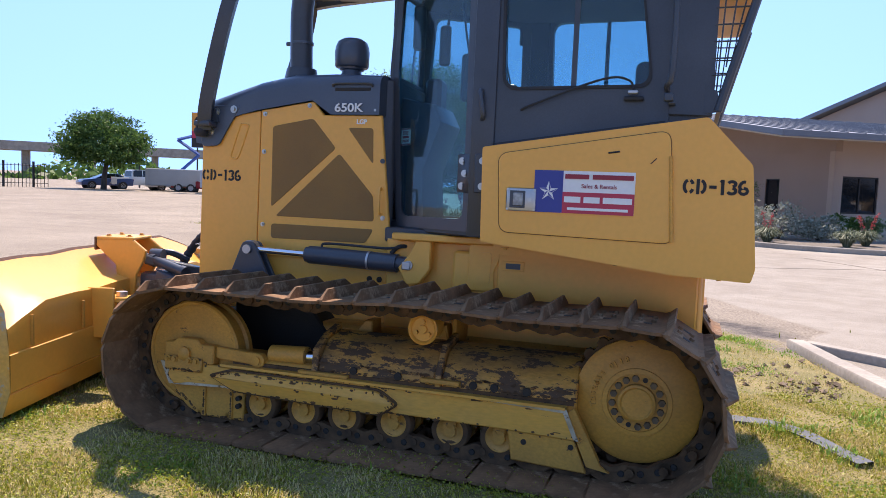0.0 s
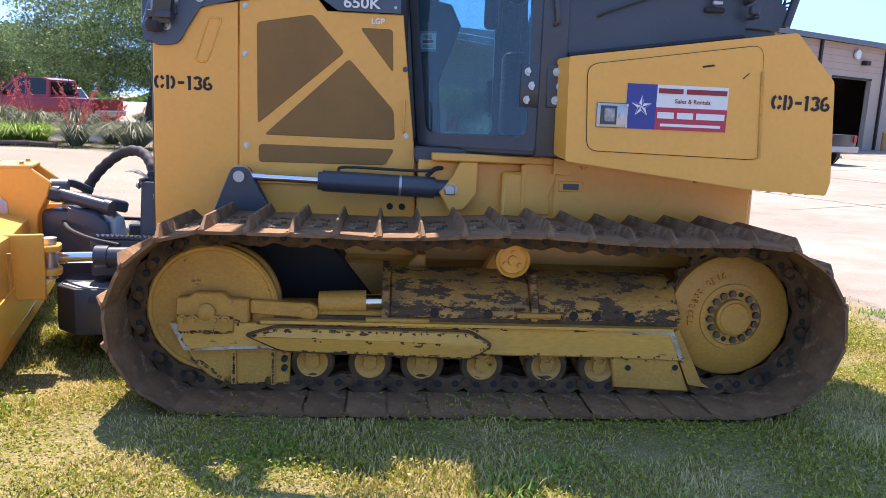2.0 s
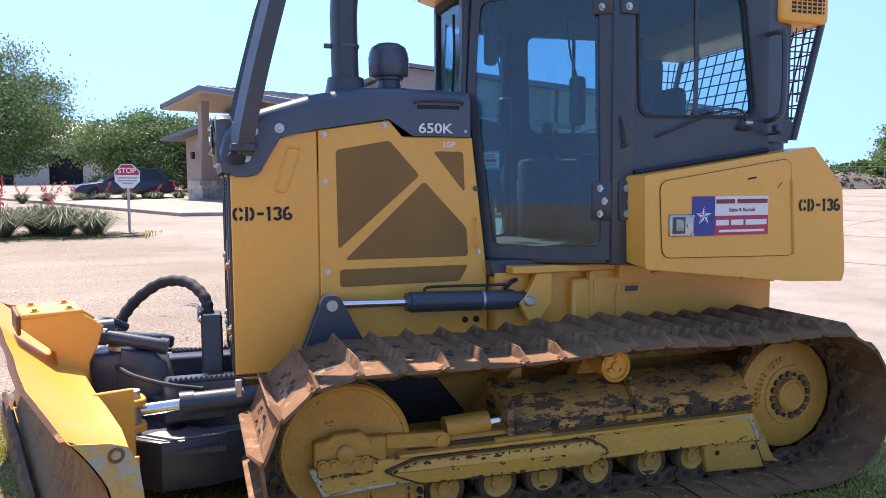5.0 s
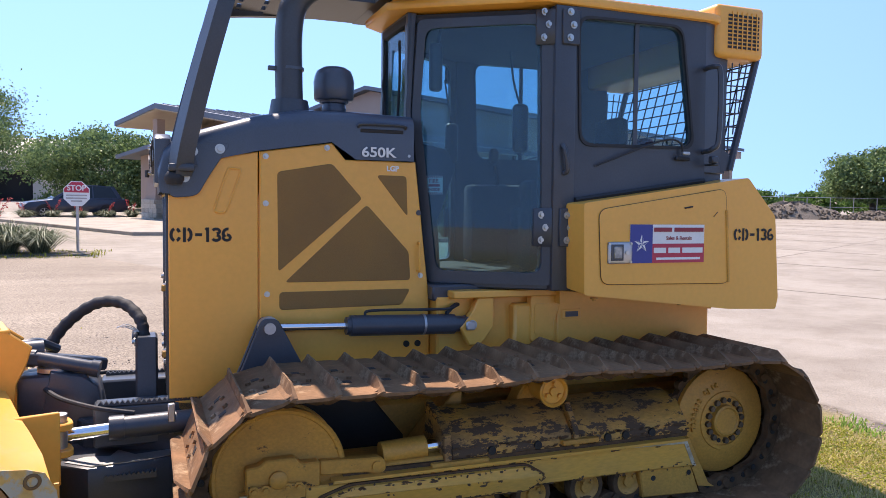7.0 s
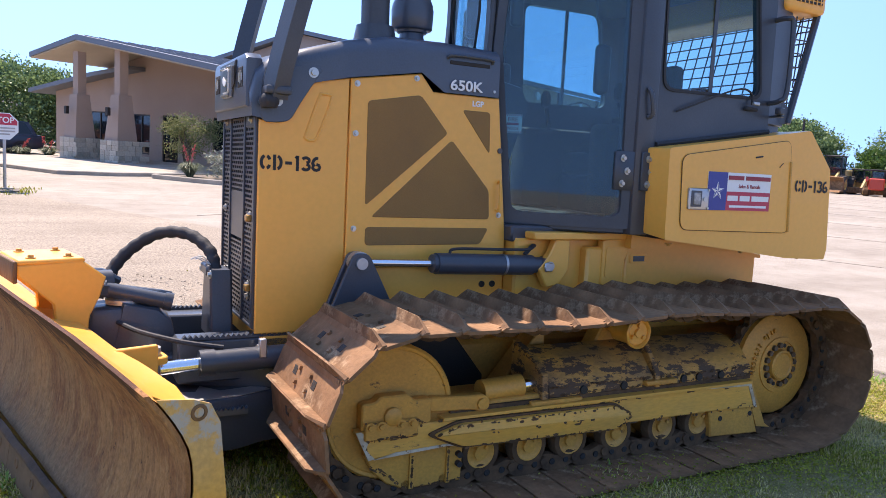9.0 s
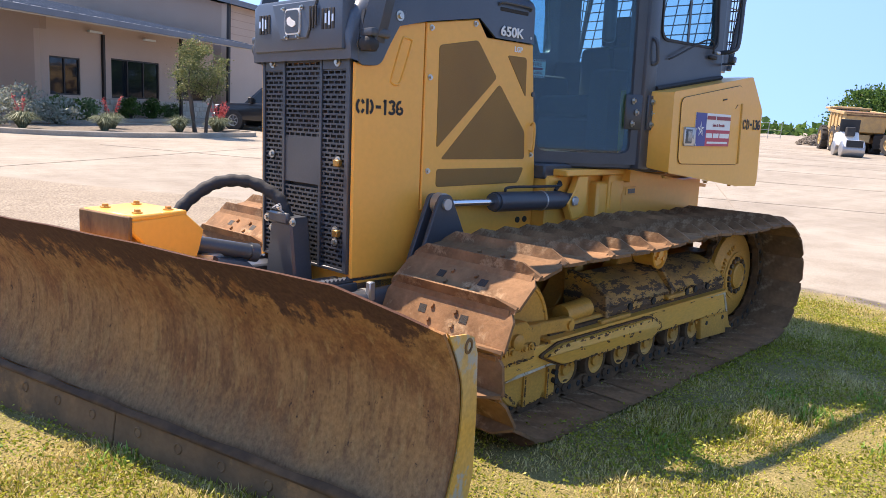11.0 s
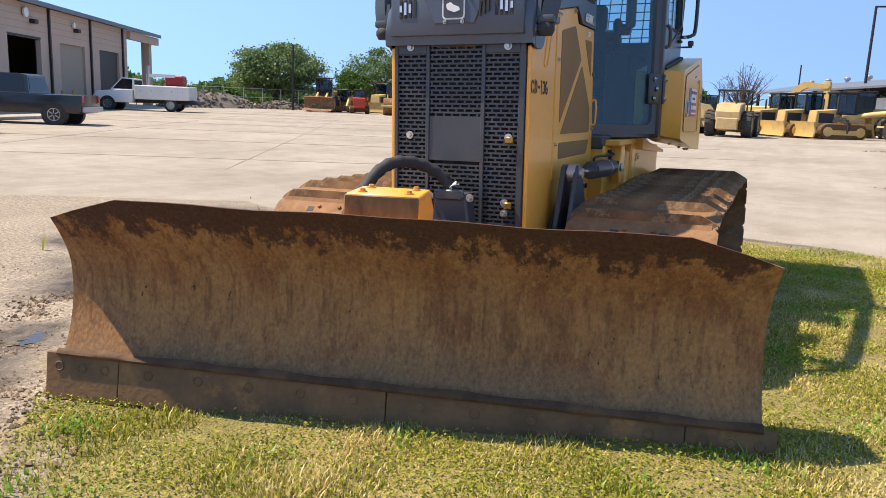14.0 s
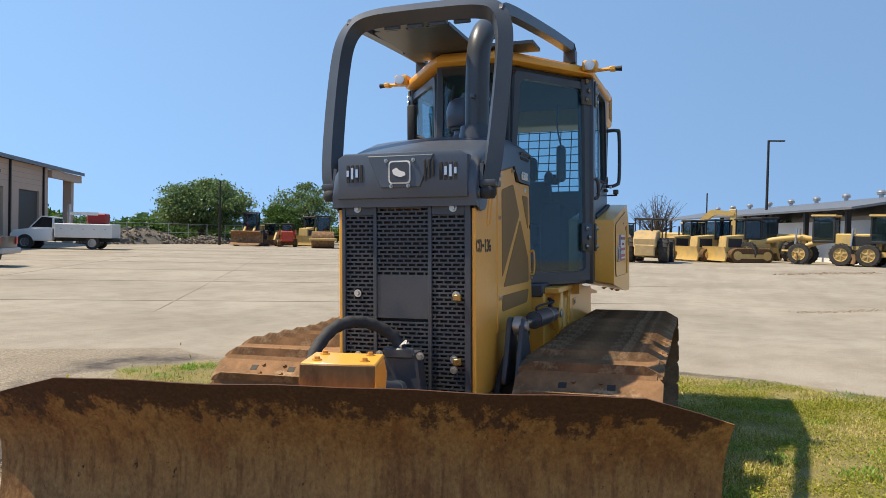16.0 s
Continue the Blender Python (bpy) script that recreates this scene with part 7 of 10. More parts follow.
# near kerb corner behind the machine, and a strip of lawn edging
kb = tagged(new("kerb_corner"), "cast concrete kerb corner at the edge of the grass", "kerb", kind="structure")
for k, (line, w) in enumerate((([(2.18, 3.6), (2.37, 2.71), (2.56, 1.82), (2.72, 1.05)], 0.16), ([(2.28, 3.56), (2.62, 3.29), (2.85, 3.1), (3.5, 2.6)], 0.15))):
    b = new_bm()
    pts = [Vector((*p, 0)) for p in line]
    rows_ = []
    for i, p in enumerate(pts):
        d = (pts[min(i + 1, len(pts) - 1)] - pts[max(i - 1, 0)]).normalized()
        n_ = Vector((-d.y, d.x, 0)) * w / 2
        z = ground_z(p.x, p.y)
        rows_.append([(p - n_ + Vector((0, 0, z - 0.05))), (p - n_ + Vector((0, 0, z + 0.065))), (p - n_ * 0.85 + Vector((0, 0, z + 0.08))), (p + n_ * 0.85 + Vector((0, 0, z + 0.08))), (p + n_ + Vector((0, 0, z + 0.065))), (p + n_ + Vector((0, 0, z - 0.05)))])
    V = strip(b, rows_)
    for e in (V[0], V[-1]):
        b.faces.new(e)
    part("kerb_stone", b, M_concrete, kb)
b = new_bm()
strp = curve_pts([(1.34, 0.5, 0), (1.54, 0.53, 0), (1.73, 0.49, 0), (1.87, 0.33, 0), (1.98, 0.09, 0), (2.07, -0.06, 0)], 6)
rows_ = []
for i, p in enumerate(strp):
    d = (strp[min(i + 1, len(strp) - 1)] - strp[max(i - 1, 0)]).normalized()
    n_ = Vector((-d.y, d.x, 0)) * 0.05
    z = ground_z(p.x, p.y) + 0.018
    rows_.append([p - n_ + Vector((0, 0, z - 0.03)), p - n_ * 0.9 + Vector((0, 0, z)), p + n_ * 0.9 + Vector((0, 0, z + 0.008)), p + n_ + Vector((0, 0, z - 0.03))])
strip(b, rows_)
tagged(part("lawn_edging", b, mat("grey_plastic_edging", (0.06, 0.068, 0.075), 0.55, amount=0.3), None, "", 40), "strip of grey plastic lawn edging lying in the grass", "lawn edging")

# ---- plants ----
def leaf_material(name, base, second, trans=0.35, island=0.45):
    m = bpy.data.materials.new(name)
    m.use_nodes = True
    nd, ln = m.node_tree.nodes, m.node_tree.links
    nd.remove(nd["Principled BSDF"])
    geo = nd.new("ShaderNodeNewGeometry")
    mix = nd.new("ShaderNodeMix")
    mix.data_type = 'RGBA'
    mix.inputs["A"].default_value, mix.inputs["B"].default_value = (*base, 1), (*second, 1)
    ln.new(geo.outputs["Random Per Island"], mix.inputs["Factor"])
    df, tr, gl, m1, m2 = (nd.new(n) for n in ("ShaderNodeBsdfDiffuse", "ShaderNodeBsdfTranslucent", "ShaderNodeBsdfGlossy", "ShaderNodeMixShader", "ShaderNodeMixShader"))
    ln.new(mix.outputs["Result"], df.inputs[0])
    ln.new(mix.outputs["Result"], tr.inputs[0])
    gl.inputs["Roughness"].default_value = 0.45
    m1.inputs[0].default_value, m2.inputs[0].default_value = trans, 0.025
    ln.new(df.outputs[0], m1.inputs[1])
    ln.new(tr.outputs[0], m1.inputs[2])
    ln.new(m1.outputs[0], m2.inputs[1])
    ln.new(gl.outputs[0], m2.inputs[2])
    ln.new(m2.outputs[0], nd["Material Output"].inputs[0])
    return m


M_leaf = leaf_material("oak_leaves", (0.035, 0.085, 0.02), (0.12, 0.21, 0.045))
M_leaf_blue = leaf_material("live_oak_leaves", (0.065, 0.12, 0.05), (0.22, 0.31, 0.12), 0.35)
M_leaf_light = leaf_material("silver_sage_leaves", (0.18, 0.2, 0.14), (0.42, 0.42, 0.34), 0.2)
M_leaf_olive = leaf_material("crape_myrtle_leaves", (0.08, 0.115, 0.04), (0.27, 0.27, 0.12), 0.35)
M_agave = leaf_material("yucca_blades", (0.10, 0.125, 0.075), (0.30, 0.325, 0.21), 0.2)
M_flower = leaf_material("red_yucca_flowers", (0.42, 0.05, 0.06), (0.6, 0.16, 0.14), 0.3)
M_bark = mat("grey_bark", (0.10, 0.08, 0.065), 0.95, second=(0.05, 0.04, 0.033), scale=6, amount=0.5, bump=0.8, fine=25, stretch=(1, 1, 0.3))


def quads_mesh(name, centers, sizes, seed, material, flat=0.0, aspect=0.55):
    """Loose leaves: a bent quad at each centre."""
    r = np.random.RandomState(seed)
    n = len(centers)
    c = np.asarray(centers, float)
    a = r.normal(size=(n, 3))
    a[:, 2] *= 1 - flat
    a /= np.linalg.norm(a, axis=1)[:, None]
    t = r.normal(size=(n, 3))
    bb = np.cross(a, t)
    bb /= np.linalg.norm(bb, axis=1)[:, None] + 1e-9
    s = np.asarray(sizes)[:, None]
    v = np.stack([c - a * s, c + bb * s * aspect, c + a * s, c - bb * s * aspect], 1).reshape(-1, 3)
    f = np.arange(4 * n).reshape(-1, 4)
    me = bpy.data.meshes.new(name)
    me.from_pydata(v.tolist(), [], f.tolist())
    me.materials.append(material)
    return me


def crown_points(seed, n, rx, ry, rz, clumps, spread):
    """Leaf places in many clumps that fill an uneven ellipsoid, with gaps."""
    r = np.random.RandomState(seed)
    cs = []
    while len(cs) < clumps:
        p = r.uniform(-1, 1, 3)
        d = np.linalg.norm(p)
        lim = 0.86 + 0.28 * noise.noise((p[0] * 1.7 + seed, p[1] * 1.7, p[2] * 1.7))
        if 0.35 < d < lim and p[2] > -0.75:
            cs.append(p)
    cs = np.array(cs)
    k = r.randint(0, clumps, n)
    rad = spread * (0.6 + 0.8 * r.rand(clumps))[k]
    pts = cs[k] + r.normal(size=(n, 3)) * rad[:, None] * np.array([1, 1, 0.75])
    return pts * np.array([rx, ry, rz]), cs * np.array([rx, ry, rz])


def tree(name, label, x, y, h, rx, rz, seed, n=2600, leaf=0.16, clumps=70, spread=0.13, material=None, trunk=0.16, low=None, z=None, stems=1, category="tree"):
    z = ground_z(x, y) if z is None else z
    t = thing(name, label, category, Matrix.Translation((x, y, z)))
    cz = h - rz
    pts, cs = crown_points(seed, n, rx, rx, rz, clumps, spread)
    r = random.Random(seed)
    b = new_bm()
    limbs = []
    fork = max(0.3, cz - rz * 0.55)
    for k in range(stems):
        off = Vector((r.uniform(-0.3, 0.3), r.uniform(-0.3, 0.3), 0)) * (stems > 1)
        base_ = off * 0.6
        top = Vector((r.uniform(-0.1, 0.1) * rx, r.uniform(-0.1, 0.1) * rx, fork)) + off * 1.5
        tube(b, curve_pts([base_, (base_ + top) / 2 + Vector((r.uniform(-0.08, 0.08), r.uniform(-0.08, 0.08), 0)), top], 4), [trunk * (1.25 - 0.45 * i / 8) for i in range(9)], 9)
        for j in range(7 // stems + 2):
            tgt = Vector(cs[r.randrange(len(cs))]) * 0.8 + Vector((0, 0, cz))
            mid = (top + tgt) / 2 + Vector((r.uniform(-0.15, 0.15) * rx, r.uniform(-0.15, 0.15) * rx, 0.08 * rz))
            path = curve_pts([top - Vector((0, 0, 0.15)), mid, tgt], 4)
            limbs.append((path, [trunk * 0.6 * (1 - 0.85 * i / (len(path) - 1)) for i in range(len(path))]))
    tr_ = part("trunk", b, M_bark, t, "grey branching trunk")
    for path, radii in limbs:
        b = new_bm()
        tube(b, path, radii, 6)
        part("limb", b, M_bark, tr_)
    if n:
        r2 = np.random.RandomState(seed + 5)
        me = quads_mesh("crown", pts + np.array([0, 0, cz]), leaf * r2.uniform(0.6, 1.3, n) * (1.3 if leaf > 0.075 else 0.9), seed, material or M_leaf)
        cr = new("crown", me)
        cr.parent = t
    return t


tree("live_oak", "broad dark-green live oak beside the drive", -9.6, 25.6, 6.6, 4.4, 2.95, 11, 90000, 0.055, 460, 0.085, M_leaf_blue, 0.2)
tree("live_oak", "small live oak behind the red pickup", -17.6, 31.0, 4.6, 2.2, 2.1, 12, 12000, 0.065, 110, 0.12, M_leaf_blue, 0.12)
tree("oak_tree", "round green oak at the fence", -49.5, 51.3, 7.1, 4.3, 2.8, 13, 20000, 0.1, 220, 0.10, M_leaf, 0.22)
for i, (x, y, h, r_) in enumerate(((-29.5, 45.7, 5.3, 2.4), (-27.4, 48.2, 5.3, 2.5), (-22.8, 43.0, 5.2, 2.9), (-19.5, 41.0, 4.6, 2.6))):
    tagged(tree("oak_tree", "dense green oak in a row of trees", x, y, h, r_, h * 0.54, 20 + i, 15000, 0.085, 170, 0.115, M_leaf_blue, 0.14), group="row of trees")
tree("oak_tree", "large round oak behind the parked cars", -4.8, 54.0, 5.9, 5.4, 3.1, 31, 30000, 0.09, 280, 0.10, M_leaf_blue, 0.22)
tree("oak_tree", "green oak behind the office drive", 0.5, 60.0, 4.6, 3.6, 2.2, 32, 9000, 0.12, 110, 0.12, M_leaf, 0.2)
tree("oak_tree", "broad green oak by the chain-link fence", 63.5, 48.9, 7.3, 5.2, 3.3, 41, 28000, 0.115, 190, 0.10, M_leaf_blue, 0.28)
tree("oak_tree", "tall oak with open branches", 71.5, 41.5, 7.3, 4.6, 3.4, 42, 11000, 0.11, 90, 0.10, M_leaf_blue, 0.28)
tree("oak_tree", "green oak beyond the machines", 67.0, 42.0, 4.4, 2.4, 2.1, 43, 8000, 0.11, 110, 0.12, M_leaf, 0.2)
tree("oak_tree", "wide green oak behind the yard", 78.0, 19.5, 5.9, 4.8, 3.1, 44, 16000, 0.115, 180, 0.11, M_leaf, 0.24)
tree("oak_tree", "green tree behind the crane", 72.0, 8.8, 5.0, 3.0, 2.4, 45, 7000, 0.13, 100, 0.12, M_leaf, 0.2)
for i, (x, y, h, r_) in enumerate(((56, 64, 3.6, 4.0), (64, 66, 2.8, 4.5), (71, 64, 2.6, 4.2), (78, 60, 2.8, 4.2), (84, 52, 2.8, 4.6), (90, 44, 2.6, 4.6))):
    tagged(tree("oak_tree", "low green tree of the distant hedgerow", x, y, h, r_, h * 0.56, 50 + i, 7000, 0.14, 110, 0.13, M_leaf, 0.2), group="hedgerow")
tree("shrub_tree", "leafy green shrub before the long shed", 88.0, -9.5, 4.2, 3.2, 2.0, 61, 1600, 0.25, 45, 0.13, M_leaf, 0.15)
bare = tree("bare_tree", "leafless grey tree behind the machines", 69.8, 2.6, 6.6, 3.2, 2.9, 62, 0, trunk=0.14)
b = new_bm()
rb = random.Random(3)
for k in range(60):
    a, e = rb.uniform(0, 6.28), rb.uniform(0.5, 1.35)
    L = rb.uniform(2.2, 3.7)
    p0 = Vector((rb.uniform(-0.2, 0.2), rb.uniform(-0.2, 0.2), 1.6 + rb.uniform(-0.3, 1.0)))
    d = Vector((math.cos(a) * math.cos(e), math.sin(a) * math.cos(e), math.sin(e)))
    p1, p2 = p0 + d * L * 0.5, p0 + d * L + Vector((0, 0, 0.3))
    tube(b, [p0, p1, p2], [0.045, 0.03, 0.012], 4)
    for j in range(3):
        q = p1 + (p2 - p1) * rb.random()
        w = Vector((rb.uniform(-1, 1), rb.uniform(-1, 1), rb.uniform(0.2, 1))).normalized()
        tube(b, [q, q + w * rb.uniform(0.5, 1.0)], [0.018, 0.008], 4)
tagged(part("twig_crown", b, M_bark, bare), kind="stuff")
tree("crape_myrtle", "small multi-stemmed ornamental tree in the planted island", 2.4, 26.6, 2.45, 1.15, 0.95, 71, 7000, 0.042, 60, 0.14, M_leaf_olive, 0.05, stems=3)
tree("crape_myrtle", "slim ornamental tree in the planted island", 8.7, 20.9, 3.3, 0.95, 1.15, 72, 9000, 0.04, 80, 0.13, M_leaf_olive, 0.05, stems=3)


def shrub(name, label, x, y, r_, h, seed, material, n=1500, leaf=0.05, z=None):
    t = thing(name, label, "shrub", Matrix.Translation((x, y, (ground_z(x, y) if z is None else z))))
    pts, cs = crown_points(seed, n, r_, r_, h * 0.55, 40, 0.16)
    pts[:, 2] = np.maximum(0.02, pts[:, 2] + h * 0.5)
    me = quads_mesh("foliage", pts, leaf * np.random.RandomState(seed).uniform(0.6, 1.4, n), seed, material)
    f = new("foliage", me)
    f.parent = t
    b = new_bm()
    r = random.Random(seed)
    for k in range(6):
        c = cs[r.randrange(len(cs))]
        tube(b, [(0, 0, 0), (c[0] * 0.4, c[1] * 0.4, h * 0.3), (c[0], c[1], max(0.1, c[2] + h * 0.5))], [0.02, 0.014, 0.006], 5)
    part("stems", b, M_bark, t)
    return t


for k, (u, v, rr_, h, mm) in enumerate(((13.6, 18.6, 0.9, 1.1, M_leaf_light), (14.9, 18.9, 1.0, 1.25, M_leaf_light), (16.1, 18.5, 0.8, 0.95, M_leaf_light), (18.4, 20.2, 0.6, 0.9, M_leaf), (19.6, 20.3, 0.55, 0.85, M_leaf_blue), (17.3, 20.2, 0.5, 0.6, M_leaf_light), (23.3, 21.3, 0.5, 0.9, M_leaf), (24.8, 21.3, 0.5, 0.9, M_leaf), (26.2, 21.3, 0.45, 0.7, M_leaf_blue))):
    p = LOTM @ Vector((u, v, 0))
    shrub("sage_bush" if mm is M_leaf_light else "shrub", "pale flowering sage bush in mulch" if mm is M_leaf_light else "clipped green shrub by the office wall", p.x, p.y, rr_, h, 80 + k, mm, 1300, 0.055, p.z + 0.1)


def yucca(x, y, r_, h, seed, flowers=3, z=None, green=None):
    t = thing("yucca", "clump of narrow grey-green yucca leaves with red flower stalks" if flowers else "clump of narrow arching green leaves", "yucca", Matrix.Translation((x, y, ground_z(x, y) if z is None else z)))
    r = np.random.RandomState(seed)
    vs, fs = [], []
    for k in range(460):
        a = r.uniform(0, 2 * math.pi)
        lean = r.uniform(0.15, 1.0)
        L = r.uniform(0.6, 1.1) * h
        w = 0.011 * r.uniform(0.7, 1.3)
        d, sd = np.array([math.cos(a), math.sin(a), 0]), np.array([-math.sin(a), math.cos(a), 0])
        base_ = d * r.uniform(0, 0.12) * r_ + sd * r.uniform(-0.1, 0.1) * r_
        p = [base_, base_ + d * lean * r_ * 0.5 + np.array([0, 0, L * 0.7]), base_ + d * lean * r_ * 1.05 + np.array([0, 0, L * (1.0 - 0.6 * lean)])]
        i = len(vs)
        vs += [p[0] - sd * w, p[0] + sd * w, p[1] + sd * w * 0.9, p[1] - sd * w * 0.9, p[2]]
        fs += [(i, i + 1, i + 2, i + 3), (i + 3, i + 2, i + 4)]
    me = bpy.data.meshes.new("leaves")
    me.from_pydata([tuple(v) for v in vs], [], fs)
    me.materials.append(green or M_agave)
    o = new("leaves", me)
    o.parent = t
    for k in range(flowers):
        a = r.uniform(0, 6.28)
        top = Vector((math.cos(a) * r_ * 0.5, math.sin(a) * r_ * 0.5, h * r.uniform(1.25, 1.7)))
        b = new_bm()
        tube(b, curve_pts([(0, 0, 0.1), (top.x * 0.4, top.y * 0.4, top.z * 0.6), top], 4), 0.008, 5)
        st_ = part("flower_stalk", b, M_flower, t)
        n = 60
        tt = r.uniform(0.5, 1.0, n)
        c = np.stack([top.x * tt ** 1.5, top.y * tt ** 1.5, top.z * tt], 1) + r.normal(size=(n, 3)) * 0.03
        fl = new("flower_spike", quads_mesh("flowers", c, 0.032 * r.uniform(0.6, 1.3, n), seed + k, M_flower))
        fl.parent = st_
    return t


YUC = [(-6.2, 16.5, 1.1, 0.85, 1), (-7.1, 16.3, 1.1, 0.85, 0), (-4.9, 16.7, 1.15, 0.85, 1), (-4.2, 16.6, 0.95, 0.7, 0), (-5.5, 17.3, 1.1, 0.85, 1), (-8.6, 16.4, 0.7, 0.7, 3), (-10.2, 17.6, 1.0, 1.0, 5), (-11.4, 18.2, 1.1, 1.1, 6), (-12.4, 18.5, 1.0, 1.1, 8), (-9.3, 18.3, 1.0, 1.0, 7), (-8.2, 17.8, 0.7, 0.7, 4)]
for k, (x, y, r_, h, n) in enumerate(YUC):
    tagged(yucca(x, y, r_ * 1.2, h * 1.12, 100 + k, n), group="yuccas of the roadside bed")
M_long = leaf_material("long_grass_leaves", (0.14, 0.26, 0.035), (0.34, 0.48, 0.09), 0.4)
for k, (x, y) in enumerate(((-11.2, 16.9), (-10.3, 16.6), (-11.9, 17.2), (-10.8, 16.5), (-11.6, 16.7), (-9.7, 16.7))):
    tagged(yucca(x, y, 1.0, 0.72, 130 + k, 0, green=M_long), group="yuccas of the roadside bed")
for k in range(12):
    x, y = -14.0 + 1.15 * k, 34.5 + 0.25 * k + 0.4 * math.sin(k * 2.1)
    tagged(yucca(x, y, 0.7, 0.6, 140 + k, 2), group="yuccas of the car park")
for k, (u, v, n) in enumerate(((14.9, 15.6, 0), (17.2, 14.6, 0), (18.9, 14.3, 4), (19.6, 14.6, 3), (13.2, 17.0, 2), (16.2, 16.4, 2), (12.6, 19.4, 2))):
    p = LOTM @ Vector((u, v, 0.1))
    tagged(yucca(p.x, p.y, 0.6, 0.65, 160 + k, n, p.z), group="yuccas of the kerbed island")

# roadside bed of weeds and mulch
b = new_bm()
bed = round_poly([(-13.6, 16.4), (-3.2, 15.9), (-2.9, 17.0), (-5.0, 18.2), (-9.0, 19.0), (-13.4, 19.6)], 1.0, 5)
prism(b, bed, -0.1, -0.035, 'z')
tagged(part("planting_bed", b, M_mulch, None, "", 30), "weedy mulch bed at the roadside", "planting bed", kind="structure")
b = new_bm()
rl = random.Random(9)
for (x0, y0), (x1, y1) in (((-12.6, 16.1), (-10.9, 15.75)), ((-10.6, 15.7), (-8.9, 15.9)), ((-13.3, 16.9), (-12.7, 16.3))):
    tube(b, curve_pts([(x0, y0, 0.0), ((x0 + x1) / 2, (y0 + y1) / 2 + 0.08, 0.03), (x1, y1, 0.0)], 4), 0.07, 7)
    tagged(part("old_timber", b, M_bark, None, "weathered timber edging a bed"), "weathered timber log edging the roadside bed", "timber")
    b = new_bm()
b.free()


def inside_all(poly, p):
    c = np.zeros(len(p), bool)
    for (x0, y0), (x1, y1) in zip(poly, poly[1:] + poly[:1]):
        if y0 != y1:
            c ^= ((y0 > p[:, 1]) != (y1 > p[:, 1])) & (p[:, 0] < (x1 - x0) * (p[:, 1] - y0) / (y1 - y0) + x0)
    return c


def edge_all(poly, p):
    best = np.full(len(p), 1e9)
    for (x0, y0), (x1, y1) in zip(poly, poly[1:] + poly[:1]):
        dx, dy = x1 - x0, y1 - y0
        t = np.clip(((p[:, 0] - x0) * dx + (p[:, 1] - y0) * dy) / (dx * dx + dy * dy + 1e-9), 0, 1)
        best = np.minimum(best, np.hypot(p[:, 0] - x0 - t * dx, p[:, 1] - y0 - t * dy))
    return best


def scatter(poly, n, seed, lo, hi):
    r = np.random.RandomState(seed)
    p = np.stack([r.uniform(lo[0], hi[0], n * 4), r.uniform(lo[1], hi[1], n * 4)], 1)
    return p[inside_all(poly, p)][:n]


def blades(name, pts, seed, hmin, hmax, width, material, wide=False):
    """Bent grass blades, two faces each."""
    r = np.random.RandomState(seed)
    n = len(pts)
    z = np.array([ground_z(x, y) for x, y in pts])
    a = r.uniform(0, 2 * math.pi, n)
    h = r.uniform(hmin, hmax, n) * r.uniform(0.6, 1.0, n)
    h *= np.array([min(1.6, max(0.4, 0.9 + 1.1 * noise.noise((x * 3.3, y * 3.3, 5.0)))) for x, y in pts])
    lean = r.uniform(0.1, 1.1, n) * h
    d = np.stack([np.cos(a), np.sin(a), np.zeros(n)], 1)
    sd = np.stack([-np.sin(a), np.cos(a), np.zeros(n)], 1)
    w = (width * r.uniform(0.6, 1.4, n))[:, None]
    p0 = np.stack([pts[:, 0], pts[:, 1], z - 0.008], 1)
    p1 = p0 + d * (lean * 0.4)[:, None] + np.array([0, 0, 1.0]) * (h * 0.65)[:, None]
    p2 = p0 + d * lean[:, None] + np.array([0, 0, 1.0]) * h[:, None]
    k = 1.5 if wide else 0.8
    v = np.stack([p0 - sd * w, p0 + sd * w, p1 + sd * w * k, p1 - sd * w * k, p2], 1).reshape(-1, 3)
    i = np.arange(n)[:, None] * 5
    me = bpy.data.meshes.new(name)
    faces = (i + np.array([0, 1, 2, 3])).tolist() + (i + np.array([3, 2, 4])).tolist()
    me.from_pydata(v.tolist(), [], faces)
    me.materials.append(material)
    return me


M_grass = leaf_material("green_grass", (0.12, 0.145, 0.015), (0.43, 0.41, 0.05), 0.28)
M_straw = leaf_material("dry_grass", (0.46, 0.36, 0.13), (0.72, 0.6, 0.27), 0.3)
M_weed = leaf_material("bright_weeds", (0.15, 0.28, 0.04), (0.28, 0.44, 0.08), 0.4)
all_pts = np.concatenate([scatter(GRASS, 120000, 5, (-7.5, -5.0), (3.6, 4.9)), scatter(GRASS, 300000, 6, (-4.9, -3.2), (2.6, 1.4))])
patch = np.array([noise.noise((x * 0.9, y * 0.9, 7.0)) + 0.5 * noise.noise((x * 3.1, y * 3.1, 2.0)) for x, y in all_pts])
rnd = np.random.RandomState(8).rand(len(all_pts))
dry = rnd < np.clip(0.58 + patch * 1.3, 0.08, 0.96)
edge_keep = edge_all(GRASS, all_pts)
keep = (np.random.RandomState(2).rand(len(all_pts)) < np.clip(0.15 + edge_keep * 1.2, 0, 1)) & ((patch < 0.62) | (rnd > 0.6))
lawn = tagged(new("lawn_grass", blades("lawn_grass", all_pts[keep & ~dry], 21, 0.014, 0.045, 0.0025, M_grass)), "short patchy green lawn grass", "grass", kind="stuff")
straw = tagged(new("dry_grass", blades("dry_grass", all_pts[keep & dry], 22, 0.013, 0.042, 0.0024, M_straw)), "dry straw-coloured grass and thatch", "grass", kind="stuff")
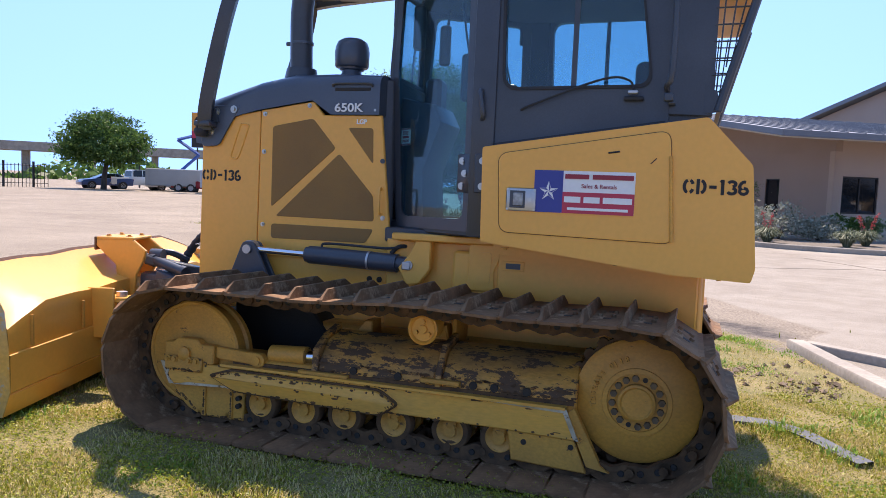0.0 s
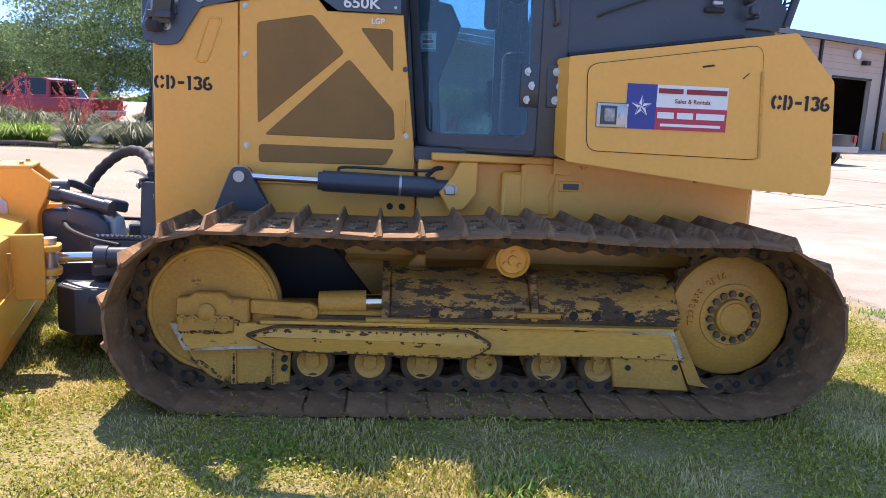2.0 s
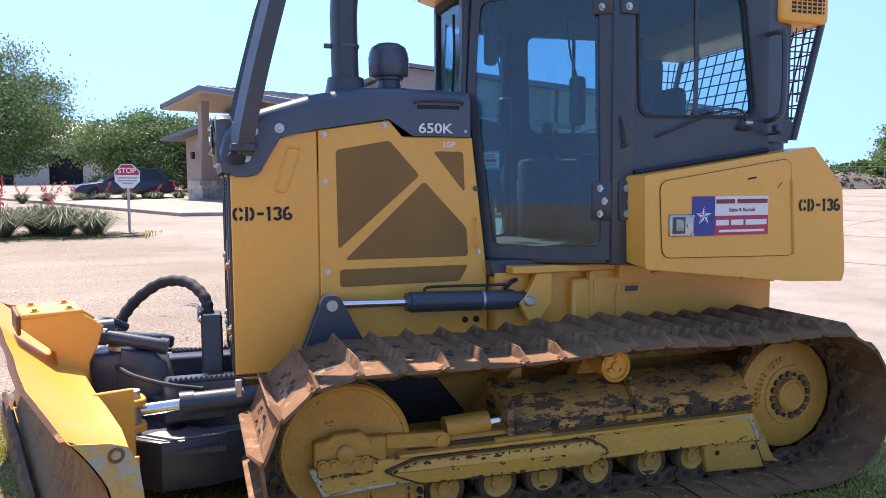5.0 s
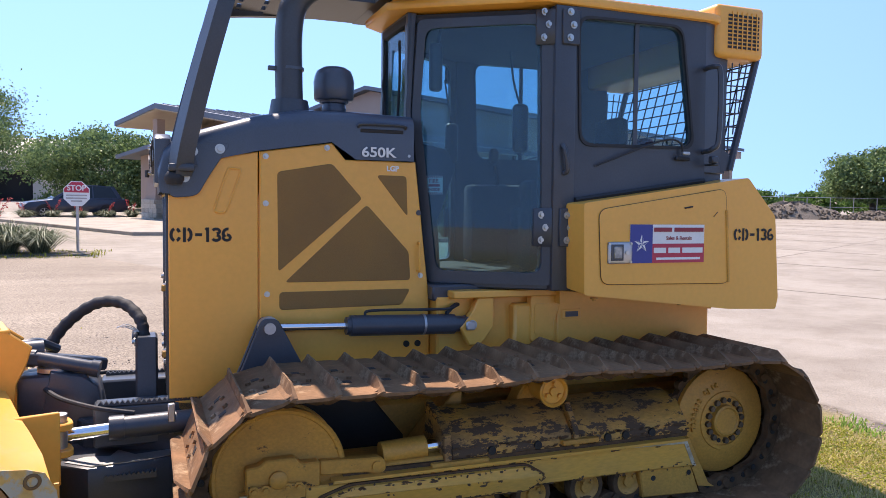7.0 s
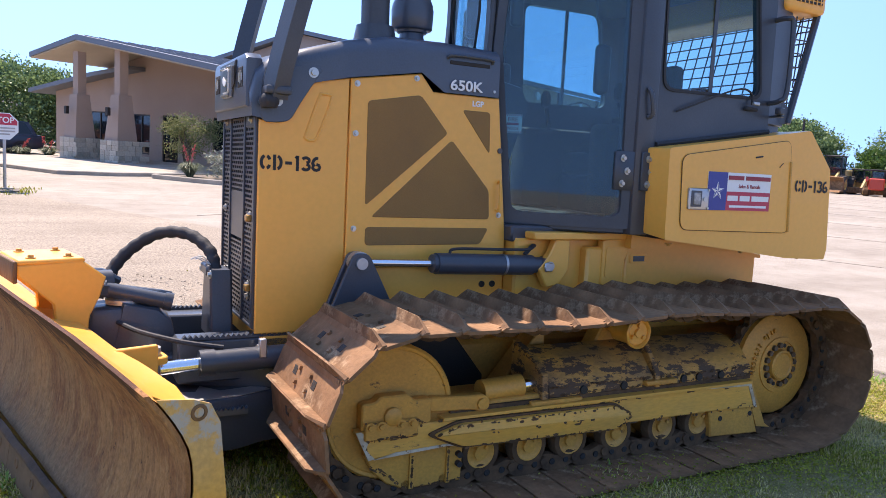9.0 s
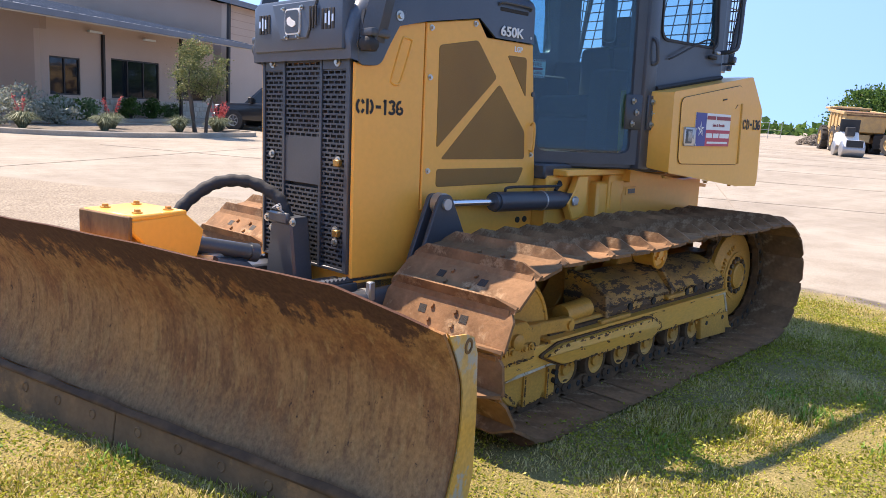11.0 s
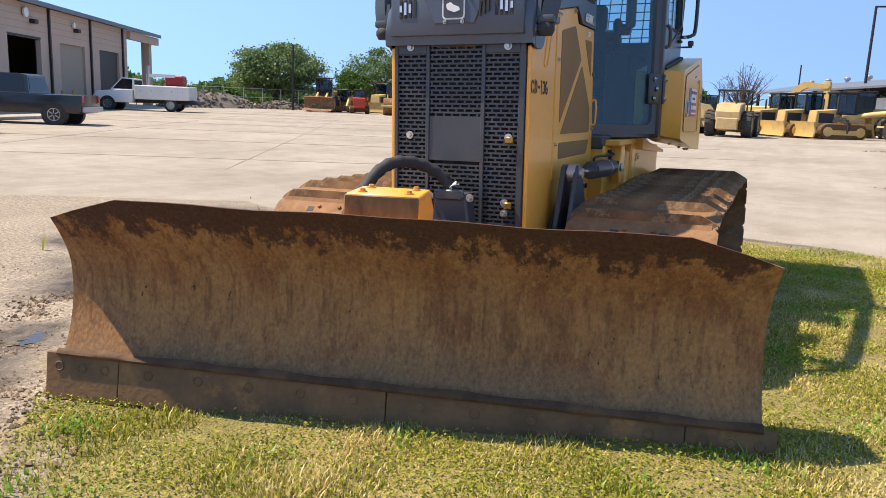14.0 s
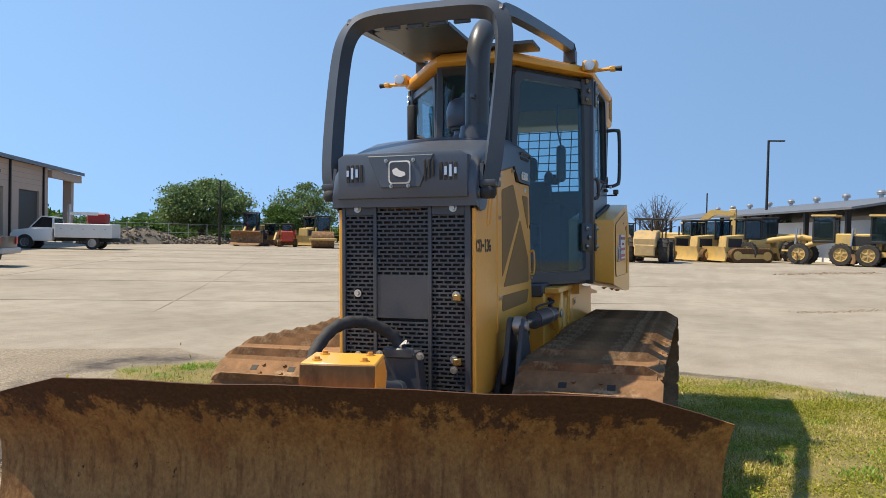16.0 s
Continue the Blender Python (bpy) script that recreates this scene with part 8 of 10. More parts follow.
wp = scatter(GRASS, 170, 33, (-6.5, -4.0), (3.4, 4.6))
wpts = np.concatenate([c + np.random.RandomState(i).normal(size=(110, 2)) * 0.075 for i, c in enumerate(wp)])
weeds = tagged(new("broadleaf_weeds", blades("broadleaf_weeds", wpts, 23, 0.02, 0.06, 0.003, M_weed, True)), "bright green broadleaf weeds in the lawn", "weeds", kind="stuff")
lp = np.concatenate([scatter(GRASS, 45000, 51, (-7.0, -4.8), (3.4, 4.6)), scatter(GRASS, 210000, 52, (-4.9, -3.2), (2.6, 1.4))])
lpatch = np.array([noise.noise((x * 2.3, y * 2.3, 11.0)) for x, y in lp])
lp = lp[np.random.RandomState(12).rand(len(lp)) < np.clip(0.55 + lpatch * 1.6, 0.1, 1)]
rq = np.random.RandomState(13)
lz = np.array([ground_z(x, y) for x, y in lp]) + rq.uniform(0.004, 0.034, len(lp))
mat_leaf = leaf_material("clover_leaves", (0.16, 0.21, 0.018), (0.44, 0.43, 0.06), 0.4)
tagged(new("ground_cover", quads_mesh("ground_cover", np.column_stack([lp, lz]), rq.uniform(0.004, 0.010, len(lp)), 14, mat_leaf, 0.6)), "dense mat of tiny green leaves in the lawn", "ground cover", kind="stuff")
fringe = scatter([(-9, 4), (2, 4), (4.2, 4.4), (4.6, 5.6), (1.5, 6.5), (-9, 8)], 40, 41, (-9, 4), (4.6, 8))
fr2 = scatter([(-13.8, 15.8), (-2.8, 15.3), (-2.6, 17.4), (-13.5, 19.8)], 5000, 42, (-14, 15), (-2.5, 20))
vg = tagged(new("roadside_weeds", blades("roadside_weeds", np.concatenate([fringe, fr2]), 24, 0.03, 0.11, 0.006, M_grass, True)), "sparse weeds on the gravel and in the bed", "weeds", kind="stuff")

# churned mud and a puddle where the lawn meets the gravel, by the blade's far end
def clods(name, n, seed, x0, y0, x1, y1, width, smin, smax, material):
    r = random.Random(seed)
    b = new_bm()
    d = Vector((x1 - x0, y1 - y0, 0))
    side_ = Vector((-d.y, d.x, 0)).normalized()
    for k in range(n):
        p = Vector((x0, y0, 0)) + d * r.random() + side_ * r.gauss(0, width)
        s_ = smin + (smax - smin) * r.random() ** 3
        z = ground_z(p.x, p.y) + s_ * 0.25
        vs_ = []
        for i in range(6):
            ax_ = ((1, 0, 0), (-1, 0, 0), (0, 1, 0), (0, -1, 0), (0, 0, 0.7), (0, 0, -0.7))[i]
            vs_.append(b.verts.new((p.x + s_ * (ax_[0] + r.uniform(-0.35, 0.35)), p.y + s_ * (ax_[1] + r.uniform(-0.35, 0.35)), z + s_ * (ax_[2] + r.uniform(-0.25, 0.25)))))
        for f in ((0, 2, 4), (2, 1, 4), (1, 3, 4), (3, 0, 4), (2, 0, 5), (1, 2, 5), (3, 1, 5), (0, 3, 5)):
            b.faces.new([vs_[i] for i in f])
    return part(name, b, material, None, "", 30)


M_mud = mat("churned_mud", (0.17, 0.115, 0.07), 0.9, second=(0.29, 0.21, 0.135), scale=6, amount=0.5, bump=0.5, fine=50, island=0.3)
tagged(clods("mud_clods", 2600, 5, -3.6, 0.95, -1.6, 2.75, 0.15, 0.004, 0.018, M_mud), "churned brown mud clods along the lawn's edge", "mud", kind="stuff")
M_pebble = mat("pale_pebbles", (0.36, 0.31, 0.25), 0.9, second=(0.2, 0.165, 0.13), scale=8, amount=0.5, bump=0.3, fine=60, island=0.4)
tagged(clods("gravel_stones", 3500, 6, -4.6, 1.2, -1.2, 4.6, 0.7, 0.003, 0.011, M_pebble), "loose pale gravel stones on the lot", "gravel", kind="stuff")
tagged(clods("dirt_clods", 260, 7, 1.4, 2.1, 2.3, 1.7, 0.3, 0.006, 0.035, M_mud), "crumbled dirt clods on the worn lawn", "dirt", kind="stuff")
b = new_bm()
rp = random.Random(9)
ringp = [(-2.42 + (0.12 + 0.05 * rp.uniform(-1, 1)) * math.cos(k * 0.3927 + 0.8) * (1.3 if k % 8 < 4 else 1.0), 2.02 + (0.075 + 0.03 * rp.uniform(-1, 1)) * math.sin(k * 0.3927 + 0.8)) for k in range(16)]
prism(b, ringp, ground_z(-2.42, 2.02) - 0.03, ground_z(-2.42, 2.02) + 0.008, 'z')
tagged(part("puddle", b, mat("muddy_water", (0.05, 0.042, 0.032), 0.22, amount=0.2, bump=0.02, fine=8), None, "", 30), "small shallow puddle in the churned mud", "puddle", kind="structure")
tagged(clods("dirt_streak", 500, 15, 31.0, -4.6, 36.5, -9.6, 0.35, 0.01, 0.05, M_mud), "dark streak of spilled dirt on the lot", "dirt", kind="stuff")
tagged(clods("dirt_streak", 600, 16, 12.3, -3.3, 14.2, -6.0, 0.14, 0.004, 0.02, M_mud), "dark streak of spilled dirt on the lot", "dirt", kind="stuff")

# ---- vehicles and machines ----
def paint(name, c, rough=0.3):
    return mat(name, c, rough, second=tuple(q * 0.85 for q in c), scale=1.5, amount=0.2, bump=0.0, coat=0.4)


M_tyre = mat("tyre_rubber", (0.025, 0.024, 0.024), 0.85, second=(0.07, 0.06, 0.05), scale=8, amount=0.35, bump=0.3, fine=40)
M_rim = mat("alloy_rim", (0.45, 0.45, 0.46), 0.35, 0.7, amount=0.2, bump=0.0)
M_tail = mat("red_lamp", (0.45, 0.02, 0.02), 0.25, amount=0.1, bump=0.0)
M_head = mat("clear_lamp", (0.7, 0.7, 0.68), 0.15, amount=0.1, bump=0.0)
M_plasticblack = mat("black_trim", (0.02, 0.02, 0.021), 0.6, amount=0.2, bump=0.05)
M_dusty = mat("dusty_machine_paint", (0.52, 0.35, 0.15), 0.75, second=(0.38, 0.27, 0.15), scale=3, amount=0.5, bump=0.15, fine=30, obj=0.12)
M_mach = mat("machine_yellow", (0.64, 0.41, 0.12), 0.6, second=(0.46, 0.33, 0.16), scale=2.5, amount=0.45, bump=0.1, fine=30, obj=0.12)


def at_ground(x, y, heading):
    """A pose on the ground whose x axis points along the heading (dx, dy)."""
    return Matrix.Translation((x, y, ground_z(x, y))) @ Matrix.Rotation(math.atan2(heading[1], heading[0]), 4, 'Z')


def wheel(parent, x, y, r, w, rim=None, lugs=0):
    s = 1 if y > 0 else -1
    b = new_bm()
    lathe(b, [(r * 0.6, -w / 2), (r * 0.93, -w / 2), (r, -w * 0.36), (r, w * 0.36), (r * 0.93, w / 2), (r * 0.6, w / 2)], (x, y, r), (0, s, 0), 28)
    for k in range(lugs):
        a = 2 * math.pi * k / lugs
        for side_ in (-1, 1):
            n0 = len(b.verts)
            box(b, -0.03 * r / 0.7, 0.03 * r / 0.7, 0.02, w * 0.5, r * 0.97, r * 1.05)
            turned(b, Matrix.Translation((x, y, r)) @ Matrix.Rotation(a + side_ * 0.05, 4, 'Y') @ Matrix.Diagonal((1, side_, 1, 1)), n0)
    ty = part("wheel", b, M_tyre, parent, "black tyre")
    b = new_bm()
    lathe(b, [(0.0, 0.0), (r * 0.18, 0.0), (r * 0.2, -0.02), (r * 0.52, -0.05), (r * 0.56, 0.02), (r * 0.62, 0.03), (r * 0.62, -w * 0.6)], (x, y + s * w * 0.42, r), (0, s, 0), 24)
    for k in range(6):
        n0 = len(b.verts)
        box(b, -r * 0.05, r * 0.05, -0.015, 0.01, r * 0.12, r * 0.55)
        turned(b, Matrix.Translation((x, y + s * w * 0.44, r)) @ Matrix.Rotation(k * math.pi / 3, 4, 'Y'), n0)
    part("rim", b, rim or M_rim, ty)
    return ty


def cabin(parent, pts, half, material, roof_in=0.14, seg_x=()):
    """A tapering glasshouse from a side outline; the glass is separate panes on its flanks and ends."""
    zlo, zhi = min(p[1] for p in pts), max(p[1] for p in pts)

    def wide(z):
        return half - roof_in * (z - zlo) / (zhi - zlo)
    b = new_bm()
    A = [b.verts.new((x, -wide(z), z)) for x, z in pts]
    B = [b.verts.new((x, wide(z), z)) for x, z in pts]
    n = len(pts)
    b.faces.new(A)
    b.faces.new(B[::-1])
    for i in range(n):
        b.faces.new((A[i], B[i], B[(i + 1) % n], A[(i + 1) % n]))
    cb = part("cabin", b, material, parent, "", 30)
    c = Vector((sum(p[0] for p in pts) / n, sum(p[1] for p in pts) / n))
    inner = [tuple(c + (Vector(p) - c) * 0.84) for p in pts]
    xs = [min(p[0] for p in inner), *seg_x, max(p[0] for p in inner)]
    for s in (-1, 1):
        for x0, x1 in zip(xs, xs[1:]):
            b = new_bm()
            vs = [b.verts.new((x, s * (wide(z) + 0.006), z)) for x, z in inner]
            f = b.faces.new(vs)
            geom = b.verts[:] + b.edges[:] + b.faces[:]
            bmesh.ops.bisect_plane(b, geom=geom, plane_co=(x0 + 0.03, 0, 0), plane_no=(-1, 0, 0), clear_outer=True)
            bmesh.ops.bisect_plane(b, geom=b.verts[:] + b.edges[:] + b.faces[:], plane_co=(x1 - 0.03, 0, 0), plane_no=(1, 0, 0), clear_outer=True)
            if b.faces:
                ext = bmesh.ops.extrude_face_region(b, geom=b.faces[:])
                bmesh.ops.translate(b, vec=(0, -0.02 * s, 0), verts=[g for g in ext["geom"] if isinstance(g, bmesh.types.BMVert)])
                part("side_glass", b, M_winglass, cb)
            else:
                b.free()
    for i in range(n):
        p, q = Vector(pts[i]), Vector(pts[(i + 1) % n])
        if abs(p.y - q.y) > 0.25:
            a_, e_ = p + (q - p) * 0.12, p + (q - p) * 0.88
            out = Vector((q.y - p.y, -(q.x - p.x))).normalized() * 0.008
            if out.dot((p + q) / 2 - c) < 0:
                out = -out
            b = new_bm()
            k = 0.88
            quad = [(a_.x + out.x, -wide(a_.y) * k, a_.y + out.y), (a_.x + out.x, wide(a_.y) * k, a_.y + out.y), (e_.x + out.x, wide(e_.y) * k, e_.y + out.y), (e_.x + out.x, -wide(e_.y) * k, e_.y + out.y)]
            f = b.faces.new([b.verts.new(v) for v in quad])
            ext = bmesh.ops.extrude_face_region(b, geom=[f])
            bmesh.ops.translate(b, vec=(-out.x * 2, 0, -out.y * 2), verts=[g for g in ext["geom"] if isinstance(g, bmesh.types.BMVert)])
            part("end_glass", b, M_winglass, cb)
    return cb


def lower_body(parent, pts, half, material, wheels, r):
    """Body sides, with black discs painting the dark of the wheel openings."""
    b = new_bm()
    prism(b, pts, -half, half, bev=0.05, seg=2)
    bd = part("body", b, material, parent, "", 35)
    for x in wheels:
        for s in (-1, 1):
            b = new_bm()
            cyl(b, (x, s * (half - 0.25), r), (x, s * (half + 0.006), r), r * 1.17, seg=28)
            part("wheel_arch", b, M_plasticblack, bd)
    return bd


def pickup(label, m, material, length=5.9, bed=True):
    t = thing("pickup_truck", label, "pickup truck", m)
    h, r = 0.98, 0.40
    xr, xf = -1.85, 1.95
    body_ = [(-2.9, 0.55), (-2.9, 1.16), (-0.95, 1.16), (-0.9, 1.20), (1.2, 1.20), (2.5, 1.12), (2.85, 0.98), (2.92, 0.6), (2.8, 0.42), (-2.8, 0.45)]
    bd = lower_body(t, body_, h, material, (xr, xf), r)
    cabin(t, [(-0.95, 1.17), (-0.86, 1.84), (-0.6, 1.91), (0.45, 1.93), (0.72, 1.86), (1.42, 1.19)], h - 0.05, material, 0.17, (0.15,))
    if bed:
        pbox(bd, "bed_well", M_plasticblack, -2.8, -1.0, -h + 0.1, h - 0.1, 1.13, 1.166)
    for x in (xr, xf):
        for y in (-h + 0.12, h - 0.12):
            wheel(t, x, y, r, 0.27)
    bump_ = pbox(t, "rear_bumper", M_rim, -3.05, -2.9, -h + 0.03, h - 0.03, 0.5, 0.72, 0.03)
    pbox(t, "front_bumper", M_rim, 2.85, 3.0, -h + 0.05, h - 0.05, 0.45, 0.68, 0.03)
    pbox(t, "radiator_grille", M_plasticblack, 2.86, 2.93, -0.6, 0.6, 0.7, 1.02, 0.02)
    for y in (-0.85, 0.85):
        pbox(t, "tail_lamp", M_tail, -2.93, -2.86, y - 0.1, y + 0.1, 0.85, 1.14, 0.02)
        pbox(t, "headlight", M_head, 2.74, 2.9, y - 0.13, y + 0.13, 0.86, 1.05, 0.03)
        pbox(t, "door_mirror", M_plasticblack, 1.0, 1.16, y + (0.17 if y > 0 else -0.17) - 0.1, y + (0.17 if y > 0 else -0.17) + 0.1, 1.2, 1.45, 0.03)
        for x in (0.1, 1.0):
            pbox(bd, "door_handle", material, x - 0.75, x - 0.6, y * 1.16 - 0.01, y * 1.16 + 0.01, 1.03, 1.07)
            pbox(bd, "door_seam", M_plasticblack, x + 0.12, x + 0.13, math.copysign(h, y) - 0.004, math.copysign(h, y) + 0.004, 0.6, 1.15)
    return t


def car(label, m, material, suv=False):
    t = thing("car", label, "car", m)
    h, r = 0.92, 0.34
    top = 1.68 if suv else 1.45
    bd = lower_body(t, [(-2.35, 0.5), (-2.4, 0.95), (-2.2, 1.02), (1.0, 0.98), (2.1, 0.82), (2.35, 0.6), (2.3, 0.32), (-2.3, 0.35)], h, material, (-1.4, 1.42), r)
    cabin(t, [(-2.1 if suv else -1.9, 1.0), (-1.75 if suv else -1.1, top - 0.06), (-0.9, top), (0.1, top - 0.04), (1.1, 0.97)], h - 0.04, material, 0.2, (-0.75, 0.1))
    for x in (-1.4, 1.42):
        for y in (-h + 0.1, h - 0.1):
            wheel(t, x, y, r, 0.22)
    for y in (-0.7, 0.7):
        pbox(t, "tail_lamp", M_tail, -2.42, -2.3, y - 0.18, y + 0.18, 0.82, 0.98, 0.02)
        pbox(t, "headlight", M_head, 2.1, 2.3, y - 0.18, y + 0.18, 0.62, 0.78, 0.03)
    return t


P_black, P_white, P_red, P_blue, P_silver = paint("black_car_paint", (0.012, 0.012, 0.016)), paint("white_car_paint", (0.75, 0.75, 0.73)), paint("red_car_paint", (0.33, 0.012, 0.02)), paint("blue_car_paint", (0.03, 0.07, 0.2)), paint("silver_car_paint", (0.45, 0.46, 0.48))
NORTH = (-0.48, 0.877)
P_navy = paint("navy_car_paint", (0.02, 0.028, 0.055))
pickup("black crew-cab pickup parked nose to the building", at_ground(14.4, 24.6, NORTH) @ Matrix.Scale(0.93, 4), P_black)
pickup("red pickup parked beside the roadside trees", at_ground(-14.6, 28.6, (-0.97, 0.25)), P_red)
car("white crossover parked behind the red pickup", at_ground(-17.0, 33.5, (-0.98, 0.2)), P_white, True)
car("dark blue crossover parked by the office drive", at_ground(-5.2, 38.0, (-0.97, -0.24)), P_navy, True)
pickup("white pickup parked beyond the porch", at_ground(-2.0, 64.0, (0.2, -0.98)), P_white)
car("blue sedan in the far car park", at_ground(-52.0, 54.2, (-0.5, -0.86)), P_blue)
pickup("white pickup in the far car park", at_ground(-50.6, 57.0, (0.45, 0.89)), P_white)
car("silver sedan in the far car park", at_ground(-47.6, 58.4, (-0.5, -0.86)), P_silver)
car("red sedan in the far car park", at_ground(-44.5, 57.5, (-0.9, 0.3)), P_red)
car("dark sedan at the drive's edge", at_ground(3.0, 62.0, (-0.8, 0.3)), P_silver)

# white service truck
svc = thing("service_truck", "white service truck with tool cabinets, parked by the workshop", "service truck", at_ground(33.7, 37.6, NORTH))
lb = lower_body(svc, [(0.6, 0.6), (0.6, 1.35), (1.9, 1.3), (2.9, 1.18), (3.1, 0.9), (3.05, 0.5), (0.7, 0.5)], 1.05, P_white, (2.2,), 0.42)
cabin(svc, [(0.5, 1.3), (0.55, 2.05), (1.3, 2.1), (2.0, 1.32)], 1.0, P_white, 0.12)
pbox(svc, "cabinet_body", P_white, -3.0, 0.45, -1.15, 1.15, 0.75, 1.65, 0.03)
for k in range(5):
    for y in (-1.152, 1.152):
        pbox(svc, "cabinet_door", P_white, -2.9 + k * 0.66, -2.3 + k * 0.66, y - 0.012, y + 0.012, 1.05 if k in (1, 2) else 0.85, 1.6, 0.01)
        pcyl(svc, "cabinet_latch", M_rim, (-2.6 + k * 0.66, y, 1.3), (-2.6 + k * 0.66, y * 1.02, 1.3), 0.04)
pbox(svc, "welder", paint("red_equipment", (0.3, 0.02, 0.025), 0.5), -2.5, -1.3, -0.5, 0.5, 1.65, 2.35, 0.08)
pcyl(svc, "crane_post", M_rim, (-0.3, 0.6, 1.6), (-0.3, 0.6, 2.9), 0.12)
pbox(svc, "crane_boom", P_white, -2.0, -0.2, 0.5, 0.7, 2.2, 2.4)
pbox(svc, "rear_bumper", M_plasticblack, -3.5, -3.0, -1.1, 1.1, 0.5, 0.7, 0.02)
pbox(svc, "chassis_rail", M_plasticblack, -3.0, 0.8, -0.5, 0.5, 0.5, 0.75)
for x in (-1.8, 2.2):
    for y in (-0.92, 0.92):
        wheel(svc, x, y, 0.42, 0.3)


def machine_cab(t, x0, x1, y0, y1, z0, z1, roof=None):
    c = thing_part(t, "cab", M_plasticblack, x0, x1, y0, y1, z0, z0 + 0.15)
    for x in (x0, x1 - 0.09):
        for y in (y0, y1 - 0.09):
            pbox(c, "cab_post", M_plasticblack, x, x + 0.09, y, y + 0.09, z0 + 0.15, z1)
    for x in (x0 + 0.03, x1 - 0.06):
        pbox(c, "cab_glass", M_darkglass, x, x + 0.02, y0 + 0.1, y1 - 0.1, z0 + 0.15, z1 - 0.05)
    for y in (y0 + 0.03, y1 - 0.05):
        pbox(c, "cab_glass", M_darkglass, x0 + 0.1, x1 - 0.1, y, y + 0.02, z0 + 0.15, z1 - 0.05)
    pbox(c, "cab_roof", roof or M_plasticblack, x0 - 0.08, x1 + 0.08, y0 - 0.08, y1 + 0.08, z1, z1 + 0.12, 0.03)
    return c


def thing_part(t, name, material, *a):
    return pbox(t, name, material, *a, 0.02)


def crawler_tracks(t, x0, x1, half, w, h):
    for s in (-1, 1):
        y0, y1 = (half - w) * s, half * s
        r = h / 2
        pts = [(x0 + r + r * math.cos(a), r + r * math.sin(a)) for a in [math.pi / 2 + math.pi * k / 8 for k in range(9)]] + [(x1 - r + r * math.cos(a), r + r * math.sin(a)) for a in [-math.pi / 2 + math.pi * k / 8 for k in range(9)]]
        tr = pprism(t, "crawler_track", M_chain, pts, y0, y1, 'y', 0.02)
        n = int((x1 - x0) / 0.2)
        for k in range(n):
            pbox(tr, "track_shoe", M_rust, x0 + r * 0.6 + k * (x1 - x0 - r * 1.2) / n, x0 + r * 0.6 + k * (x1 - x0 - r * 1.2) / n + 0.03, min(y0, y1), max(y0, y1), h - 0.01, h + 0.05)
        pbox(tr, "track_frame", M_mach, x0 + r, x1 - r, min(y1, y1 + 0.03 * s), max(y1, y1 + 0.03 * s), h * 0.3, h * 0.62, 0.02)
        for x in (x0 + r, x1 - r):
            pcyl(tr, "track_wheel", M_mach, (x, y1, r), (x, y1 + 0.04 * s, r), r * 0.62)


def far_dozer(label, m):
    t = thing("bulldozer", label, "bulldozer", m, "machines in the yard")
    crawler_tracks(t, -1.5, 1.5, 1.2, 0.55, 0.95)
    pprism(t, "engine_hood", M_mach, [(0.0, 0.7), (0.0, 1.9), (1.5, 1.75), (1.6, 0.7)], -0.5, 0.5, 'y', 0.04)
    pbox(t, "side_screen", M_plasticblack, 0.4, 1.35, -0.515, 0.515, 1.0, 1.6)
    pbox(t, "rear_body", M_mach, -1.5, 0.0, -0.75, 0.75, 0.7, 1.55, 0.04)
    machine_cab(t, -0.9, 0.3, -0.65, 0.65, 1.55, 2.85, M_plasticblack)
    b = new_bm()
    prism(b, [(2.15, 0.1), (2.05, 0.5), (2.2, 1.05), (2.12, 1.05), (1.95, 0.5), (2.05, 0.1)], -1.6, 1.6)
    part("blade", b, M_mach, t)
    for y in (-0.9, 0.9):
        pbox(t, "push_arm", M_mach, 0.2, 2.05, y - 0.08, y + 0.08, 0.35, 0.55)
    pcyl(t, "exhaust_pipe", M_plasticblack, (0.8, -0.2, 1.8), (0.8, -0.2, 2.5), 0.06)
    pprism(t, "ripper", M_mach, [(-1.5, 0.6), (-1.5, 1.1), (-2.2, 1.0), (-2.4, 0.2), (-2.25, 0.2), (-2.1, 0.7)], -0.5, 0.5)
    return t


